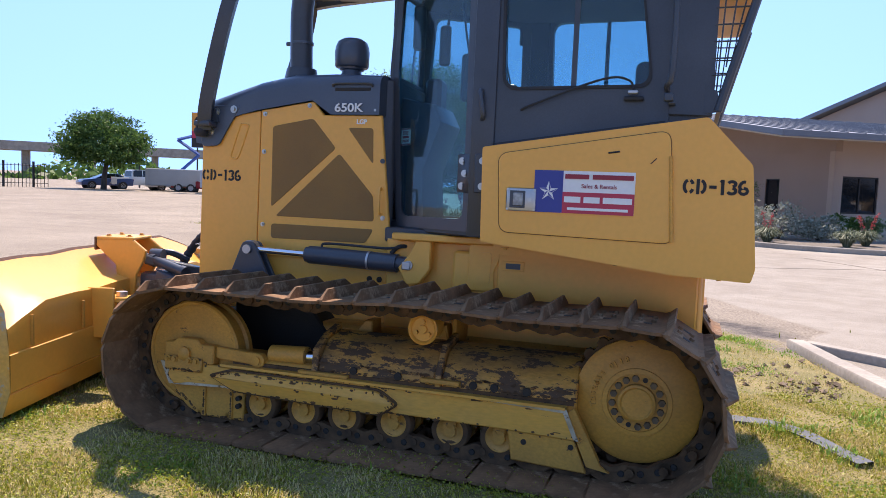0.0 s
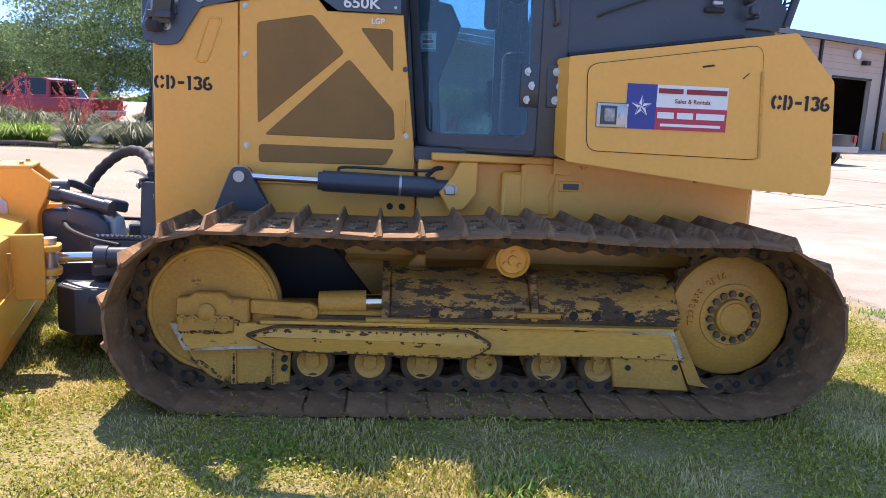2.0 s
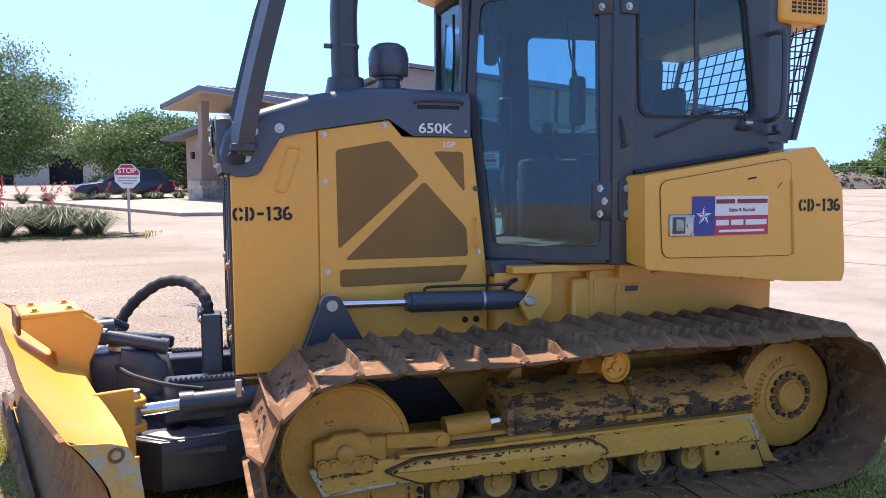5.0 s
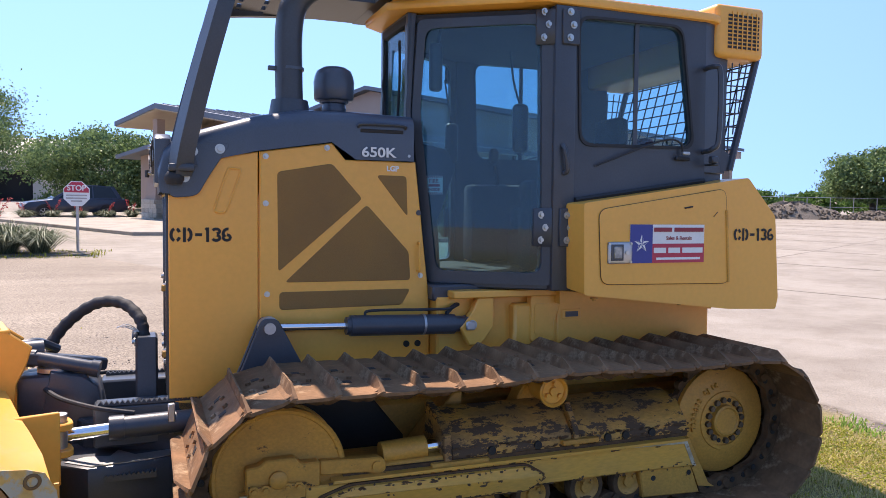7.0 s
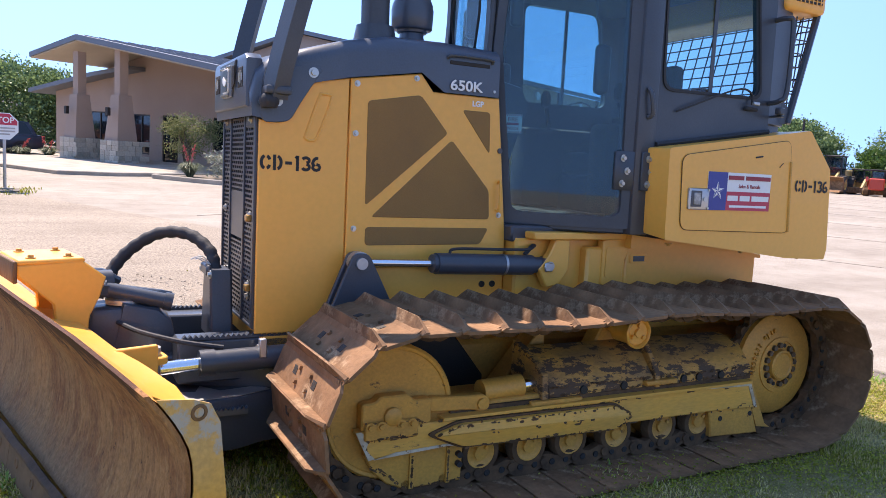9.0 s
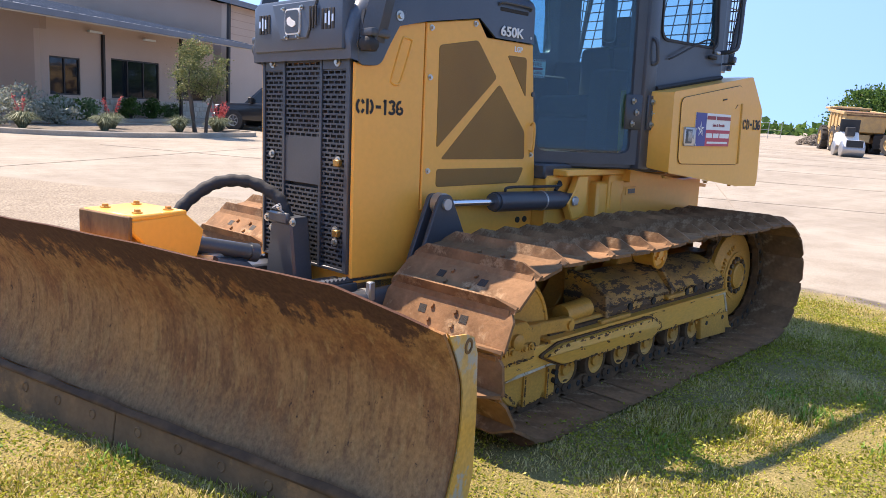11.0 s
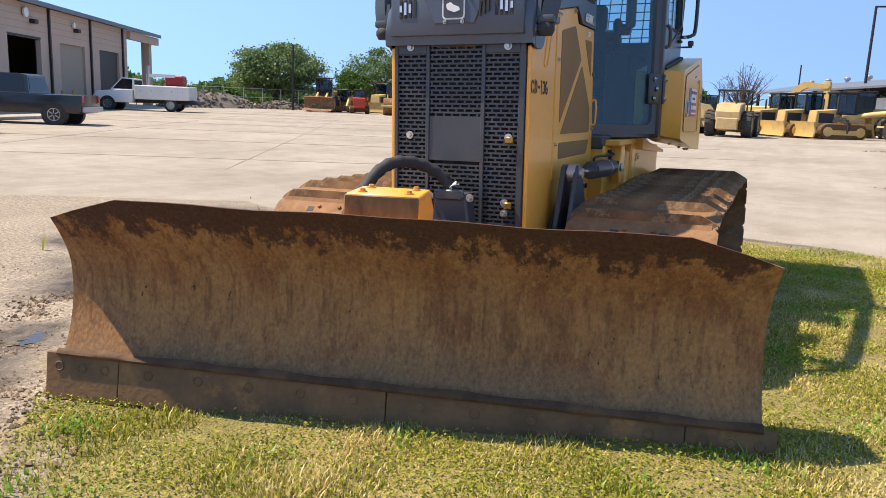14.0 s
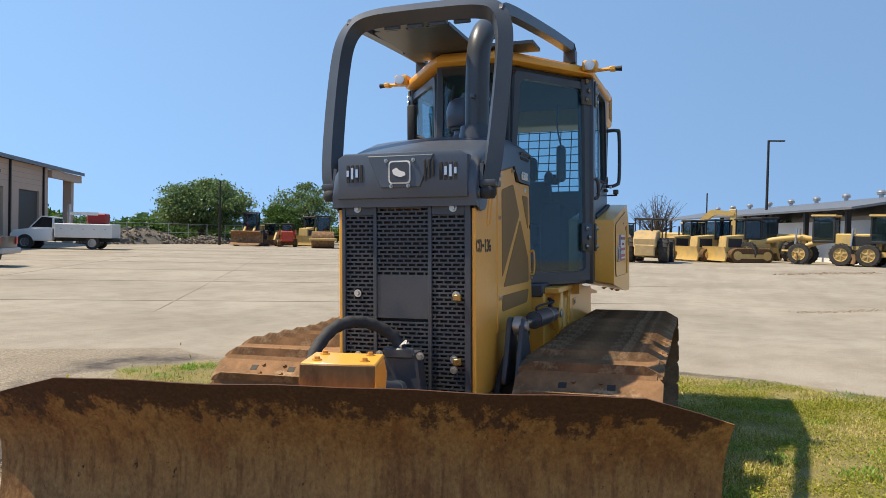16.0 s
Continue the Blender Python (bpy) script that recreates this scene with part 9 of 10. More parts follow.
def grader(label, m):
    t = thing("motor_grader", label, "grader", m, "machines in the yard")
    b = new_bm()
    tube(b, curve_pts([(-0.2, 0, 1.5), (1.2, 0, 1.7), (3.2, 0, 1.45), (4.4, 0, 1.0)], 5), 0.18, 10)
    part("front_frame", b, M_mach, t)
    pbox(t, "engine_housing", M_mach, -3.6, -1.0, -0.6, 0.6, 0.95, 2.0, 0.06)
    pbox(t, "engine_screen", M_plasticblack, -3.3, -2.0, -0.61, 0.61, 1.25, 1.85)
    machine_cab(t, -1.0, 0.3, -0.65, 0.65, 1.4, 3.05, M_mach)
    for x in (-3.0, -1.5):
        for y in (-1.0, 1.0):
            wheel(t, x, y, 0.68, 0.42, M_mach, 18)
    for y in (-0.95, 0.95):
        wheel(t, 4.2, y, 0.66, 0.4, M_mach, 18)
    pbox(t, "front_axle", M_mach, 4.1, 4.3, -0.8, 0.8, 0.5, 0.75)
    b = new_bm()
    prism(b, [(0, 0), (-0.08, 0.3), (0, 0.6), (-0.05, 0.6), (-0.14, 0.3), (-0.05, 0)], -1.8, 1.8)
    turned(b, pose(1.7, 0, 0.15, 0, 0, 25))
    part("mouldboard", b, M_rust, t)
    for y in (-0.5, 0.5):
        pcyl(t, "blade_cylinder", M_rim, (1.4, y, 0.7), (1.3, y * 0.7, 2.3), 0.06)
    lathe_b = new_bm()
    lathe(lathe_b, [(0.55, -0.05), (0.7, -0.05), (0.7, 0.05), (0.55, 0.05), (0.55, -0.05)], (1.6, 0, 0.85), (0, 0, 1), 24)
    part("turning_circle", lathe_b, M_mach, t)
    pbox(t, "rear_ripper", M_mach, -4.2, -3.6, -0.9, 0.9, 0.6, 0.9, 0.03)
    return t


def excavator(label, m):
    t = thing("excavator", label, "excavator", m, "machines in the yard")
    crawler_tracks(t, -1.8, 1.8, 1.35, 0.55, 0.85)
    pbox(t, "house", M_mach, -2.2, 1.0, -1.2, 1.2, 1.0, 2.05, 0.08)
    machine_cab(t, 0.1, 1.4, 0.25, 1.2, 1.1, 2.75, M_mach)
    b = new_bm()
    prism(b, round_poly([(0.9, 1.3), (1.6, 2.9), (2.6, 3.9), (4.4, 3.7), (4.4, 3.4), (2.8, 3.45), (2.0, 2.7), (1.3, 1.3)], 0.3), -0.5, -0.1)
    part("boom", b, M_mach, t)
    b = new_bm()
    prism(b, [(4.0, 3.9), (4.5, 3.9), (4.55, 1.2), (4.3, 1.2)], -0.45, -0.15, bev=0.03)
    part("dipper", b, M_mach, t)
    pprism(t, "bucket", M_rust, [(4.2, 1.25), (4.7, 1.2), (4.6, 0.4), (3.9, 0.3), (3.8, 0.8)], -0.8, 0.2, 'y', 0.03)
    pcyl(t, "boom_cylinder", M_rim, (1.5, -0.3, 1.3), (2.2, -0.3, 3.2), 0.08)
    return t


def tractor_scraper(label, m):
    """A high wheeled machine with lugged tyres under a canopy, its bowl behind."""
    t = thing("soil_compactor", label, "compactor", m, "machines in the yard")
    for x, y in ((1.2, -1.05), (1.2, 1.05), (-2.3, -1.0), (-2.3, 1.0)):
        wheel(t, x, y, 0.78, 0.55, M_dusty, 16)
    pprism(t, "hood", M_dusty, [(0.2, 1.0), (0.2, 2.1), (1.9, 1.95), (2.3, 1.5), (2.3, 1.0)], -0.7, 0.7, 'y', 0.05)
    pbox(t, "front_bowl", M_dusty, 1.9, 2.35, -0.62, 0.62, 0.45, 1.15, 0.05)
    pbox(t, "rear_frame", M_dusty, -3.2, 0.2, -0.7, 0.7, 0.8, 1.5, 0.05)
    pprism(t, "mixing_drum_cover", M_dusty, [(-1.4, 0.3), (-1.5, 1.3), (0.2, 1.3), (0.3, 0.3)], -1.1, 1.1, 'y', 0.05)
    pbox(t, "canopy_roof", M_plasticblack, -1.4, 0.7, -0.95, 0.95, 2.75, 2.85, 0.02)
    for x in (-1.3, 0.6):
        for y in (-0.85, 0.85):
            pbox(t, "canopy_post", M_plasticblack, x - 0.04, x + 0.04, y - 0.04, y + 0.04, 1.4, 2.75)
    pbox(t, "seat", M_seat, -0.8, -0.3, -0.3, 0.3, 1.5, 2.1, 0.05)
    pcyl(t, "exhaust_pipe", M_plasticblack, (1.3, 0.3, 2.0), (1.3, 0.3, 2.8), 0.06)
    return t


def wheel_loader(label, m):
    t = thing("wheel_loader", label, "wheel loader", m, "machines in the yard")
    for x, y in ((1.4, -1.05), (1.4, 1.05), (-1.5, -1.05), (-1.5, 1.05)):
        wheel(t, x, y, 0.75, 0.5, M_mach, 14)
    pbox(t, "engine_housing", M_mach, -2.9, -0.6, -0.75, 0.75, 0.9, 2.0, 0.08)
    pbox(t, "front_frame", M_mach, -0.2, 1.8, -0.5, 0.5, 0.7, 1.3, 0.05)
    machine_cab(t, -0.7, 0.6, -0.65, 0.65, 1.5, 3.05, M_plasticblack)
    b = new_bm()
    prism(b, [(2.1, 0.15), (3.3, 0.12), (3.1, 0.25), (2.35, 0.35), (2.3, 1.0), (2.7, 1.35), (2.55, 1.4), (2.05, 0.95)], -1.35, 1.35, bev=0.02)
    part("bucket", b, M_rust, t, "rusty loader bucket")
    for y in (-0.45, 0.45):
        pprism(t, "lift_arm", M_mach, [(0.3, 1.6), (0.5, 1.85), (2.3, 0.9), (2.2, 0.6)], y - 0.08, y + 0.08)
    return t


def compact_loader(label, m, material):
    t = thing("compact_loader", label, "compact loader", m, "machines in the yard")
    crawler_tracks(t, -1.0, 1.0, 0.9, 0.38, 0.7)
    pbox(t, "body", material, -1.4, 0.4, -0.55, 0.55, 0.5, 1.45, 0.08)
    machine_cab(t, -0.5, 0.7, -0.5, 0.5, 1.0, 2.05, M_plasticblack)
    for y in (-0.72, 0.72):
        pprism(t, "lift_arm", material, [(-1.4, 1.2), (-1.3, 1.55), (0.9, 1.3), (1.5, 0.6), (1.3, 0.5), (0.7, 1.05)], y - 0.08, y + 0.08)
    pbox(t, "bucket", M_rust, 1.3, 2.0, -0.9, 0.9, 0.1, 0.6, 0.05)
    return t


def roller(label, m):
    t = thing("soil_roller", label, "roller", m, "machines in the yard")
    b = new_bm()
    lathe(b, [(0.0, -1.0), (0.7, -1.0), (0.75, -0.97), (0.75, 0.97), (0.7, 1.0), (0.0, 1.0)], (1.6, 0, 0.75), (0, 1, 0), 36)
    part("drum", b, M_rust, t, "steel roller drum")
    pbox(t, "drum_frame", M_mach, 0.6, 2.6, -1.2, 1.2, 0.7, 0.9, 0.03)
    for y in (-0.8, 0.8):
        wheel(t, -1.4, y, 0.72, 0.5, M_mach, 16)
    pprism(t, "engine_hood", mat("bright_yellow_paint", (0.72, 0.5, 0.03), 0.4) if "bright_yellow_paint" not in bpy.data.materials else bpy.data.materials["bright_yellow_paint"], [(-2.6, 0.9), (-2.5, 1.75), (-0.6, 1.9), (-0.5, 0.9)], -0.7, 0.7, 'y', 0.08)
    machine_cab(t, -0.6, 0.6, -0.6, 0.6, 1.2, 2.8, M_plasticblack)
    return t


def dump_truck(label, m):
    t = thing("dump_truck", label, "dump truck", m, "machines in the yard")
    pprism(t, "dump_bed", M_dusty, [(-4.2, 1.5), (-4.5, 2.7), (-4.2, 2.75), (0.2, 2.95), (0.5, 1.7), (-2.5, 1.2)], -1.35, 1.35, 'y', 0.05)
    for y in (-1.42, 1.42):
        pprism(t, "bed_rim", M_dusty, [(-4.6, 2.62), (-4.6, 2.82), (0.3, 3.08), (0.3, 2.9)], y - 0.09, y + 0.09, 'y', 0.02)
        for k in range(4):
            pprism(t, "bed_rib", M_dusty, [(-3.6 + k, 1.4), (-3.6 + k, 2.8), (-3.42 + k, 2.8), (-3.42 + k, 1.4)], y * 0.965 - 0.06, y * 0.965 + 0.06)
    pbox(t, "rock_canopy", M_dusty, 0.2, 1.6, -1.45, 1.45, 3.1, 3.25, 0.03)
    pprism(t, "bed_floor", M_rust, [(-4.52, 2.55), (-4.45, 2.8), (0.1, 3.0), (0.3, 2.6)], -1.3, 1.3)
    pbox(t, "rear_axle", M_rust, -3.4, -3.0, -1.1, 1.1, 0.7, 1.2, 0.05)
    pbox(t, "mud_flap", M_plasticblack, -4.2, -4.15, -1.3, -0.7, 0.4, 1.3)
    pbox(t, "rear_frame", M_dusty, -4.0, 1.0, -0.5, 0.5, 0.8, 1.3)
    pprism(t, "engine_hood", M_dusty, [(1.0, 0.9), (1.0, 2.0), (3.2, 1.8), (3.5, 1.0), (3.4, 0.7)], -1.0, 1.0, 'y', 0.08)
    machine_cab(t, 0.7, 1.9, -0.8, 0.8, 1.9, 3.2, M_dusty)
    for x in (-3.2, -1.6, 2.2):
        for y in (-1.15, 1.15):
            wheel(t, x, y, 0.92, 0.6, M_dusty, 14)
    return t


def along_view(bearing, d, x0=-5.08, y0=-1.31):
    return x0 + d * math.sin(radians(bearing)), y0 + d * math.cos(radians(bearing))


def spot(bearing, d, face):
    """On the ground at a bearing and distance from the walk's end, turned by face degrees from the line of sight (0: looks at us)."""
    x, y = along_view(bearing, d)
    a = radians(bearing + 180 + face)
    return at_ground(x, y, (math.sin(a), math.cos(a)))


tractor_scraper("yellow soil compactor with pale lugged tyres", spot(86.6, 51, 8))
tractor_scraper("yellow soil compactor parked in the row", spot(83.0, 56, -60))
tractor_scraper("old yellow soil compactor at the row's end", spot(79.7, 60, -55))
dump_truck("dusty yellow articulated dump truck", spot(74.6, 66, 165))
excavator("yellow excavator with a raised boom behind the row", spot(88.6, 63, -70))
far_dozer("yellow bulldozer with a dark cab", spot(89.4, 59, 62))
far_dozer("yellow bulldozer in the yard row", spot(91.0, 56.5, 60))
far_dozer("yellow bulldozer with a worn blade", spot(93.0, 55, 62))
wheel_loader("yellow wheel loader behind the bulldozers", spot(94.3, 60, 60))
grader("yellow motor grader with tandem rear wheels", spot(97.8, 54, 105))
grader("yellow motor grader behind the row", spot(101.2, 53, 100))
wheel_loader("brown-dusted wheel loader with its bucket down", spot(57.1, 74, 12))
compact_loader("yellow compact loader by the fence", spot(58.6, 76, 20), M_mach)
compact_loader("red compact track loader facing the lot", spot(59.7, 72, 180), paint("red_machine_paint", (0.5, 0.04, 0.02), 0.45))
roller("yellow soil roller parked by the fence", spot(62.3, 70, 0))
def small_roller(label, m):
    t = thing("tandem_roller", label, "roller", m, "machines in the yard")
    for x in (-0.85, 0.85):
        b = new_bm()
        lathe(b, [(0.0, -0.62), (0.42, -0.62), (0.45, -0.6), (0.45, 0.6), (0.42, 0.62), (0.0, 0.62)], (x, 0, 0.45), (0, 1, 0), 28)
        part("drum", b, M_rim, t, "steel drum")
    pprism(t, "body", P_white, [(-1.4, 0.6), (-1.3, 1.35), (-0.2, 1.45), (0.1, 1.0), (1.2, 1.0), (1.35, 0.6)], -0.55, 0.55, 'y', 0.06)
    pbox(t, "engine_grille", M_plasticblack, 1.3, 1.37, -0.45, 0.45, 0.6, 0.98)
    pbox(t, "seat", M_seat, -0.2, 0.2, -0.25, 0.25, 1.2, 1.75, 0.05)
    pbox(t, "roll_bar", M_plasticblack, -0.3, -0.2, -0.55, 0.55, 1.4, 2.2, 0.03)
    return t


small_roller("white and black tandem roller beside the dump truck", at_ground(45.9, 12.2, (-0.85, -0.52)))
far_dozer("dusty bulldozer behind the roller", spot(61.4, 78, 30))
far_dozer("yellow bulldozer far along the yard", spot(84.6, 74, 60))

# boom lifts and trailers of the neighbouring yard
def boom_lift(label, x, y, heading, colour):
    t = thing("boom_lift", label, "boom lift", at_ground(x, y, heading), "lifts next door")
    pbox(t, "base", colour, -1.3, 1.3, -1.0, 1.0, 0.5, 1.3, 0.05)
    for wx in (-1.0, 1.0):
        for wy in (-1.0, 1.0):
            wheel(t, wx, wy, 0.45, 0.35)
    for k, (p, q) in enumerate((((-1.0, 0, 1.3), (1.6, 0, 3.8)), ((1.6, 0, 3.8), (-0.6, 0, 5.3)), ((-0.6, 0, 5.3), (2.4, 0, 6.2)))):
        b = new_bm()
        tube(b, [p, q], 0.16, 4)
        part("boom", b, colour, t)
    pbox(t, "basket", M_plasticblack, 2.3, 3.1, -0.6, 0.6, 5.8, 6.1, 0.02)
    return t


P_lift = paint("lift_blue", (0.03, 0.1, 0.35), 0.5)
boom_lift("blue folded boom lift in the next yard", -50.6, 64.0, (0.8, 0.6), P_lift)
boom_lift("blue boom lift behind the billboard", -44.0, 63.0, (-0.7, 0.7), P_lift)
boom_lift("orange boom lift by the billboard", -37.0, 60.0, (0.9, 0.2), paint("lift_orange", (0.55, 0.17, 0.03), 0.5))
for x, y, L, mm, lab in ((-44.6, 56.5, 7.0, paint("grey_trailer_paint", (0.33, 0.35, 0.35), 0.6), "long grey dumpster trailer"), (-39.3, 54.5, 3.6, P_silver, "silver van parked below the billboard"), (-35.8, 55.5, 4.4, paint("rust_trailer", (0.32, 0.1, 0.05), 0.6), "rust-red flat trailer by the road")):
    t = thing("trailer", lab, "trailer", at_ground(x, y, (0.83, 0.55)))
    pbox(t, "box", mm, -L / 2, L / 2, -1.1, 1.1, 0.5, 2.1, 0.06)
    for k in range(int(L / 0.8)):
        pbox(t, "rib", mm, -L / 2 + 0.3 + k * 0.8, -L / 2 + 0.38 + k * 0.8, -1.14, -1.1, 0.55, 2.05)
    for wx in (-0.6, 0.5):
        for wy in (-1.0, 1.0):
            wheel(t, wx, wy, 0.38, 0.25)

# ---- signs, posts and fences ----
stop = thing("stop_sign", "red and white octagonal stop sign on a steel post", "road sign", at_ground(-3.38, 16.85, (1, 0)) @ pose(0, 0, -0.19, 0, 0, -12))
pcyl(stop, "post", M_rim, (0, 0.03, 0), (0, 0.03, 1.95), 0.035)
pcyl(stop, "post_base", M_concrete, (0, 0.03, 0.15), (0, 0.03, 0.24), 0.2)
octa = [(0.33 * math.cos(radians(22.5 + 45 * k)), 1.66 + 0.33 * math.sin(radians(22.5 + 45 * k))) for k in range(8)]
pprism(stop, "panel", M_white, octa, -0.01, 0.0)
redp = pprism(stop, "red_field", M_red, [(0.285, 1.69), (0.285, 1.78), (0.12, 1.945), (-0.12, 1.945), (-0.285, 1.78), (-0.285, 1.69)], -0.014, -0.0105)
words("lettering", "STOP", 0.185, M_white, stop, pose(0, -0.015, 1.74, 90, 0, 0), "white block letters", 0.002, 0.004, 'CENTER')
for z0, w in ((1.60, 0.24), (1.53, 0.24), (1.46, 0.13)):
    pbox(stop, "bar", mat("faded_grey_print", (0.45, 0.42, 0.4), 0.6) if "faded_grey_print" not in bpy.data.materials else bpy.data.materials["faded_grey_print"], -w, w, -0.014, -0.0105, z0, z0 + 0.035)

bill = thing("billboard", "orange, red and black roadside sign on a white post", "sign", at_ground(-39.5, 53.8, (0.9, 0.44)))
M_orange = mat("orange_print", (0.75, 0.3, 0.05), 0.5, amount=0.12, bump=0.0)
pbox(bill, "post", M_white, -0.75, 0.75, -0.2, 0.2, 0, 4.1)
face_ = pbox(bill, "panel", M_plasticblack, -2.0, 2.0, -0.25, 0.25, 4.05, 7.1, 0.02)
pbox(face_, "orange_field", M_orange, -1.96, 1.96, -0.28, -0.255, 5.5, 7.06)
pbox(face_, "red_field", M_red, -1.96, 1.96, -0.28, -0.255, 4.85, 5.49)
pcyl(face_, "round_mark", M_stencil, (-1.2, -0.30, 6.25), (-1.2, -0.282, 6.25), 0.6)
pbox(face_, "bar", M_white, -1.6, -0.8, -0.31, -0.302, 6.1, 6.4)
words("lettering", "Rental", 0.75, M_stencil, face_, pose(-0.42, -0.29, 5.95, 90, 0, 0), "", 0.004, 0.01)
for k in range(5):
    pbox(face_, "bar", M_darkred, -0.35 + k * 0.46, -0.2 + k * 0.46, -0.29, -0.281, 5.6, 5.85)
pbox(face_, "bar", M_white, -0.4, 1.8, -0.29, -0.281, 5.0, 5.25)
b2s = thing("led_sign", "dark message board with pale figures", "sign", at_ground(-35.2, 57.8, (0.9, 0.44)))
for x in (-1.6, 1.6):
    pbox(b2s, "post", M_trim, x - 0.12, x + 0.12, -0.12, 0.12, 0, 4.3)
pbox(b2s, "board", mat("blue_board", (0.1, 0.13, 0.24), 0.5), -1.9, 1.9, -0.15, 0.15, 2.6, 4.4)
pbox(b2s, "lower_board", M_plasticblack, -2.6, 2.6, -0.15, 0.15, 1.0, 2.2)
for k in range(5):
    pbox(b2s, "bar", M_white, -1.6 + k * 0.65, -1.2 + k * 0.65, -0.17, -0.152, 1.35, 1.95)


def pole(name, label, x, y, h, r, arm=0.0, cat="pole", double=False):
    t = thing(name, label, cat, at_ground(x, y, (1, 0)))
    pcyl(t, "mast", M_trim, (0, 0, 0), (0, 0, h), r, r * 0.75, 10)
    if arm:
        pbox(t, "lamp_head", M_trim, 0, arm, -0.15, 0.15, h - 0.12, h, 0.02)
    if double:
        pbox(t, "crossarm", M_bark, -0.05, 0.05, -0.9, 0.9, h - 0.55, h - 0.45)
    return t


x, y = along_view(94.4, 75)
pole("street_lamp", "tall dark lot lamp with one arm", x, y, 10.6, 0.14, 1.4, "street lamp").rotation_euler = (0, 0, radians(-80))
pole("street_lamp", "distant dark lamp post", 104.9, -2.2, 7.9, 0.12, 0, "street lamp")
pole("street_lamp", "curved steel lamp in the far car park", -57.5, 65.5, 6.3, 0.1, 0.8, "street lamp")
pole("street_lamp", "steel lamp in the far car park", -52.5, 69.0, 5.6, 0.1, 0.8, "street lamp")
pole("utility_pole", "wooden utility pole by the trees", 56.3, 41.9, 6.1, 0.13, 0, "utility pole")
pole("utility_pole", "wooden utility pole with a crossarm", 69.5, 13.5, 5.8, 0.1, 0, "utility pole", True)
pole("utility_pole", "thin steel pole beside the utility pole", 68.2, 15.2, 5.0, 0.09, 0.6, "utility pole")

# black picket fence by the far car park; chain-link fence beyond the lot
fence = thing("picket_fence", "tall black steel picket fence", "fence")
fx0, fy0, fx1, fy1 = -62.0, 33.5, -53.5, 49.0
n = 60
for k in range(n + 1):
    x, y = fx0 + (fx1 - fx0) * k / n, fy0 + (fy1 - fy0) * k / n
    big = k % 8 == 0
    pbox(fence, "fence_post" if big else "picket", M_plasticblack, x - (0.07 if big else 0.02), x + (0.07 if big else 0.02), y - (0.07 if big else 0.02), y + (0.07 if big else 0.02), -0.1, 2.2 if big else 2.0)
for z in (0.3, 1.85):
    b = new_bm()
    tube(b, [(fx0, fy0, z), (fx1, fy1, z)], 0.03, 4)
    part("rail", b, M_plasticblack, fence)
cf = thing("chain_link_fence", "galvanised chain-link fence beyond the lot", "fence")
pa, pb = Vector((44, 52, 0)), Vector((92, 34, 0))
for k in range(25):
    p = pa + (pb - pa) * k / 24
    pcyl(cf, "fence_post", M_rim, (p.x, p.y, -0.1), (p.x, p.y, 1.9), 0.04, seg=8)
for z in (0.15, 1.0, 1.85):
    b = new_bm()
    tube(b, [(pa.x, pa.y, z), (pb.x, pb.y, z)], 0.02, 4)
    part("rail", b, M_rim, cf)

# dark heaps of broken rubble by the trees
def heap(x, y, rx, ry, h, seed):
    b = new_bm()
    r = random.Random(seed)
    n = 26
    rows_ = []
    for j in range(7):
        t = j / 6
        rows_.append([(x + rx * (1 - t) * math.cos(2 * math.pi * i / n) * (1 + 0.25 * noise.noise((i * 0.7, j, seed))), y + ry * (1 - t) * math.sin(2 * math.pi * i / n), -0.1 + (h + 0.1) * math.sin(t * math.pi / 2) * (1 + 0.35 * noise.noise((i * 0.9, j * 1.3, seed + 3)))) for i in range(n + 1)])
    strip(b, rows_)
    for k in range(420):
        a, t = r.uniform(0, 6.28), r.random() ** 0.5
        px, py = x + rx * t * math.cos(a), y + ry * t * math.sin(a)
        pz = h * math.cos(t * math.pi / 2) * 0.95
        s = r.uniform(0.04, 0.16)
        n0 = len(b.verts)
        box(b, -s, s, -s * 0.8, s * 0.8, -s * 0.5, s * 0.5)
        turned(b, pose(px, py, pz, r.uniform(0, 90), r.uniform(0, 90), r.uniform(0, 90)), n0)
    return tagged(part("rubble_heap", b, M_mulch, None, "", 30), "dark heap of broken earth and rubble", "heap", "heaps by the fence", "stuff")


heap(51.5, 47.5, 6.5, 2.5, 1.3, 1)
heap(59.5, 45.5, 4.0, 2.0, 0.7, 2)
heap(71.0, 22.5, 3.0, 1.6, 0.9, 3)

# long shed with ridge vents behind the machines
shed = thing("long_shed", "long low shed with a grey roof and round ridge vents", "shed", Matrix.Translation((95.8, 3.5, 0)) @ Matrix.Rotation(math.atan2(-12.1, -39.3), 4, 'Z'))
pprism(shed, "roof", M_metalroof, [(-1.0, 3.6), (6.0, 4.75), (13.0, 3.6), (13.0, 3.75), (6.0, 4.95), (-1.0, 3.75)], -2.0, 50.0, 'x')
pbox(shed, "back_wall", M_stucco2, -1.5, 49.5, 11.0, 11.3, 0, 3.6)
for k in range(9):
    pbox(shed, "shed_post", M_trim, k * 6.0, k * 6.0 + 0.25, -0.4, -0.1, 0, 3.65)
pbox(shed, "white_wall", M_white, 30.0, 49.0, 1.0, 1.2, 0, 3.0)
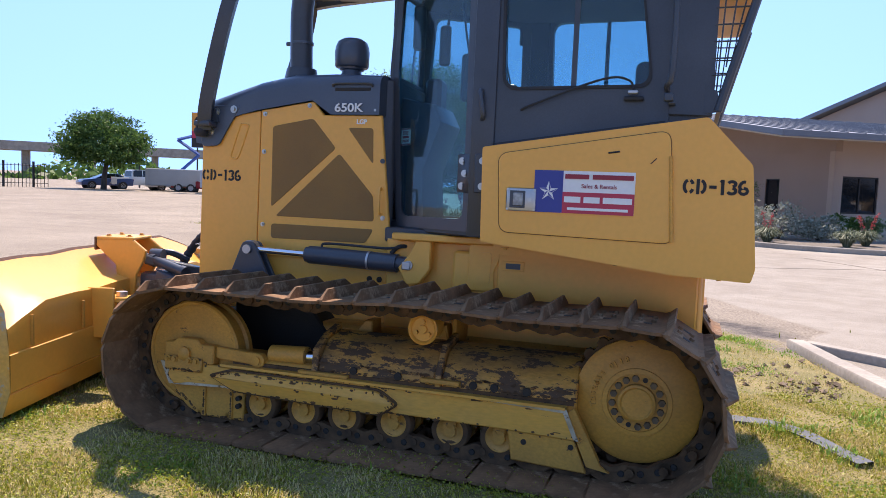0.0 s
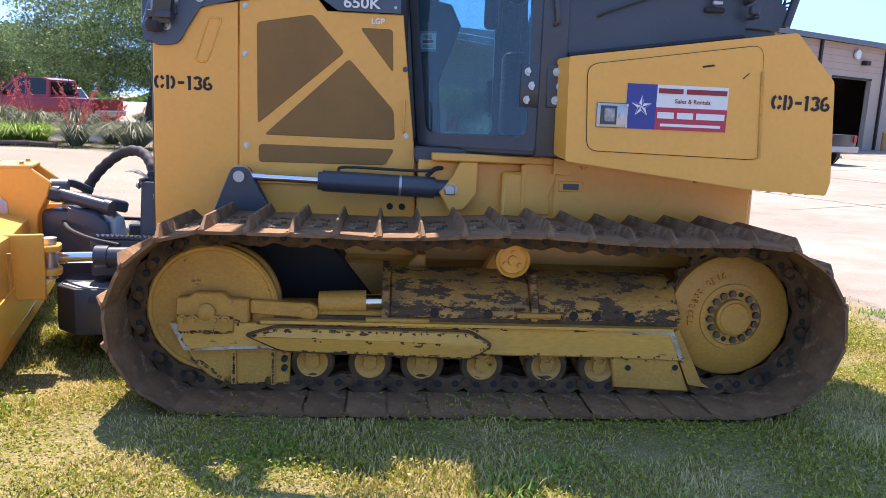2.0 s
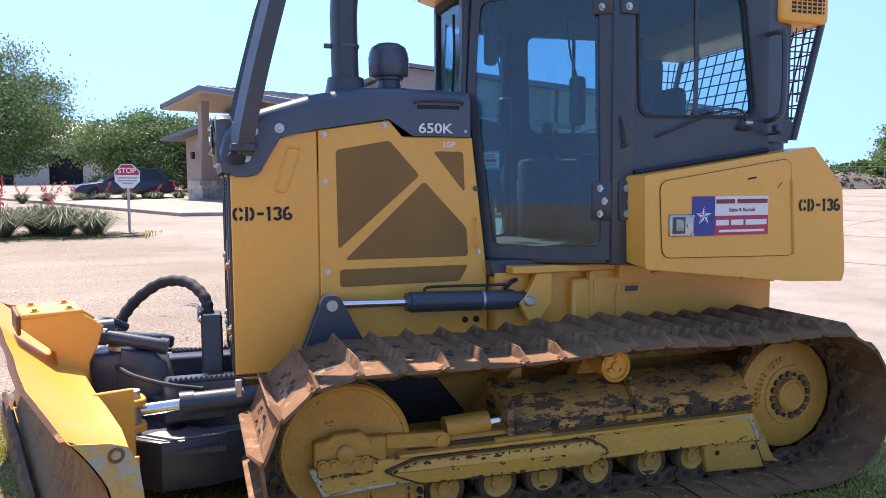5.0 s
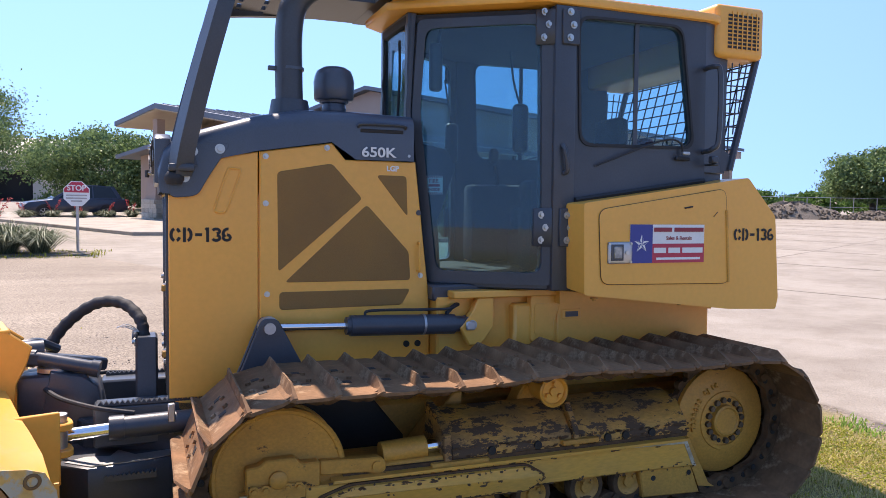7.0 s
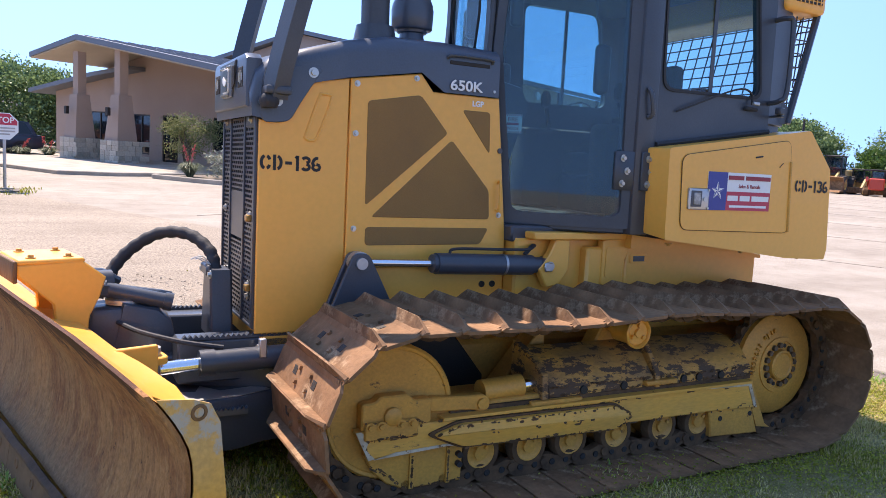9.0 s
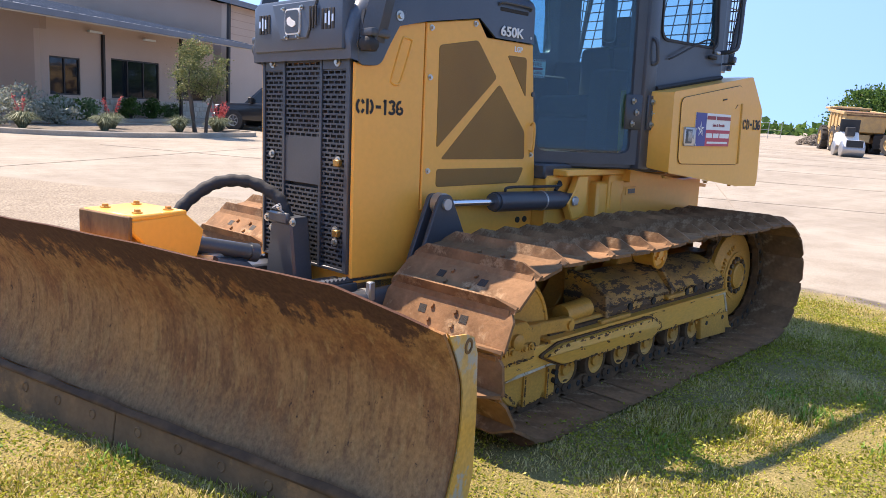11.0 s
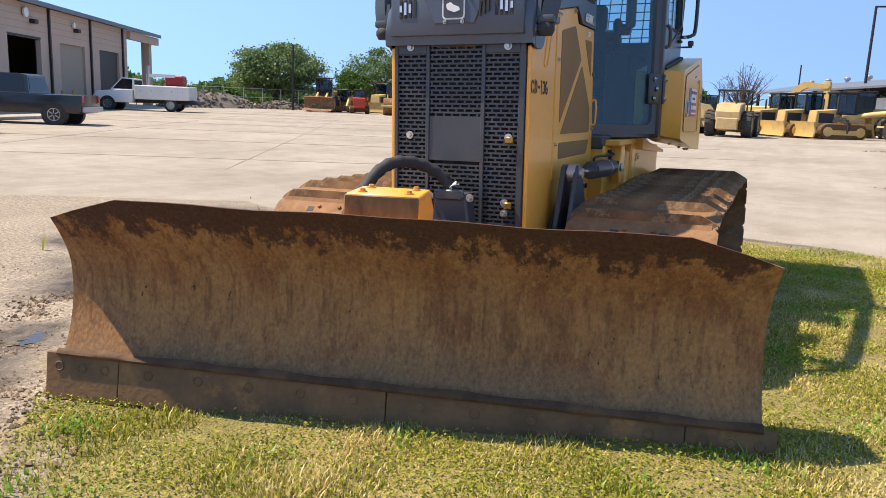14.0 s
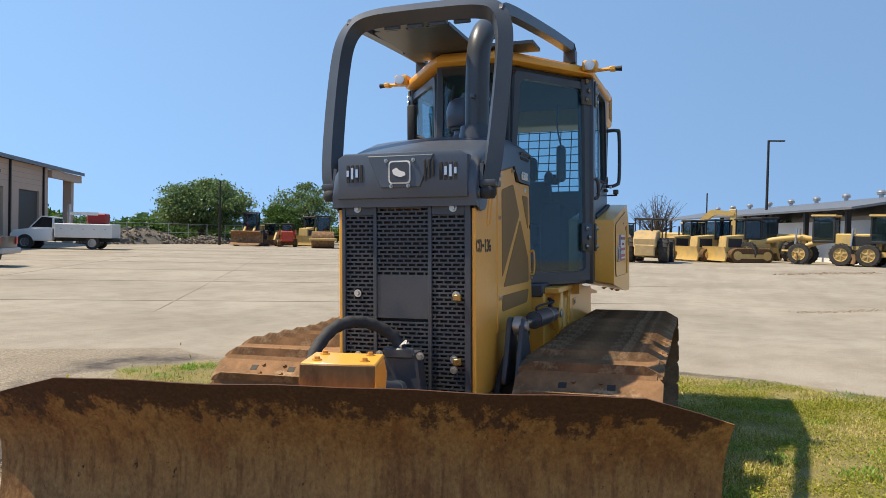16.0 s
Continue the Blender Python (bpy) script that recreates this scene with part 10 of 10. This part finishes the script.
for k in range(9):
    b = new_bm()
    lathe(b, [(0.16, 0.0), (0.16, 0.22), (0.3, 0.25), (0.33, 0.45), (0.2, 0.6), (0.0, 0.64)], (4 + k * 5.2, 6.0, 4.9), (0, 0, 1), 16)
    part("ridge_vent", b, M_rim, shed)

# pale warehouse behind the trees, and the far elevated road
wh = thing("warehouse", "pale low warehouse behind the trees", "warehouse", at_ground(-13.0, 78.0, (1, 0.05)))
wh_wall = wall_with_holes(wh, "front_wall", mat("cream_siding", (0.55, 0.49, 0.4), 0.8, amount=0.15, scale=0.5), 22.0, 4.3, 0.3, [(3, 6, 0, 2.9), (9, 12, 0, 2.9), (15, 18, 0, 2.9)], Matrix.Translation((-11, 0, 0)))
pprism(wh, "roof", mat("cream_metal_roof", (0.6, 0.55, 0.46), 0.6, amount=0.1), [(-0.5, 4.25), (8, 6.2), (16, 4.25), (16, 4.45), (8, 6.4), (-0.5, 4.45)], -12, 12, 'x')
# black sheet behind the doorways, standing in for the shade inside
pbox(wh, "dark_interior", M_plasticblack, -10.9, 10.9, 2.0, 2.2, 0, 4.2)
pbox(wh, "side_wall", M_soffit, -11.0, -10.7, 0.3, 15, 0, 4.3)
pbox(wh, "side_wall", M_soffit, 10.7, 11.0, 0.3, 15, 0, 4.3)
road = thing("elevated_road", "distant concrete flyover on piers", "bridge", at_ground(-150, 130, (0.75, 0.66)))
pbox(road, "deck", M_concrete, -160, 160, -5, 5, 6.0, 8.0)
for k in range(22):
    pbox(road, "pier", M_concrete, -150 + k * 14, -148.5 + k * 14, -2, 2, 0, 6.0)
_r = np.random.RandomState(77)
_a = _r.uniform(radians(-62), radians(118), 9000)
_d = _r.uniform(150, 175, 9000)
_c = np.stack([_d * np.sin(_a), _d * np.cos(_a), _r.uniform(0, 1, 9000) * (2.2 + 1.6 * np.sin(_a * 23) + 1.0 * np.sin(_a * 61))], 1)
tagged(new("distant_woods", quads_mesh("distant_woods", _c, _r.uniform(0.6, 1.3, 9000), 3, M_leaf)), "low dark line of distant woods", "woods", kind="stuff")
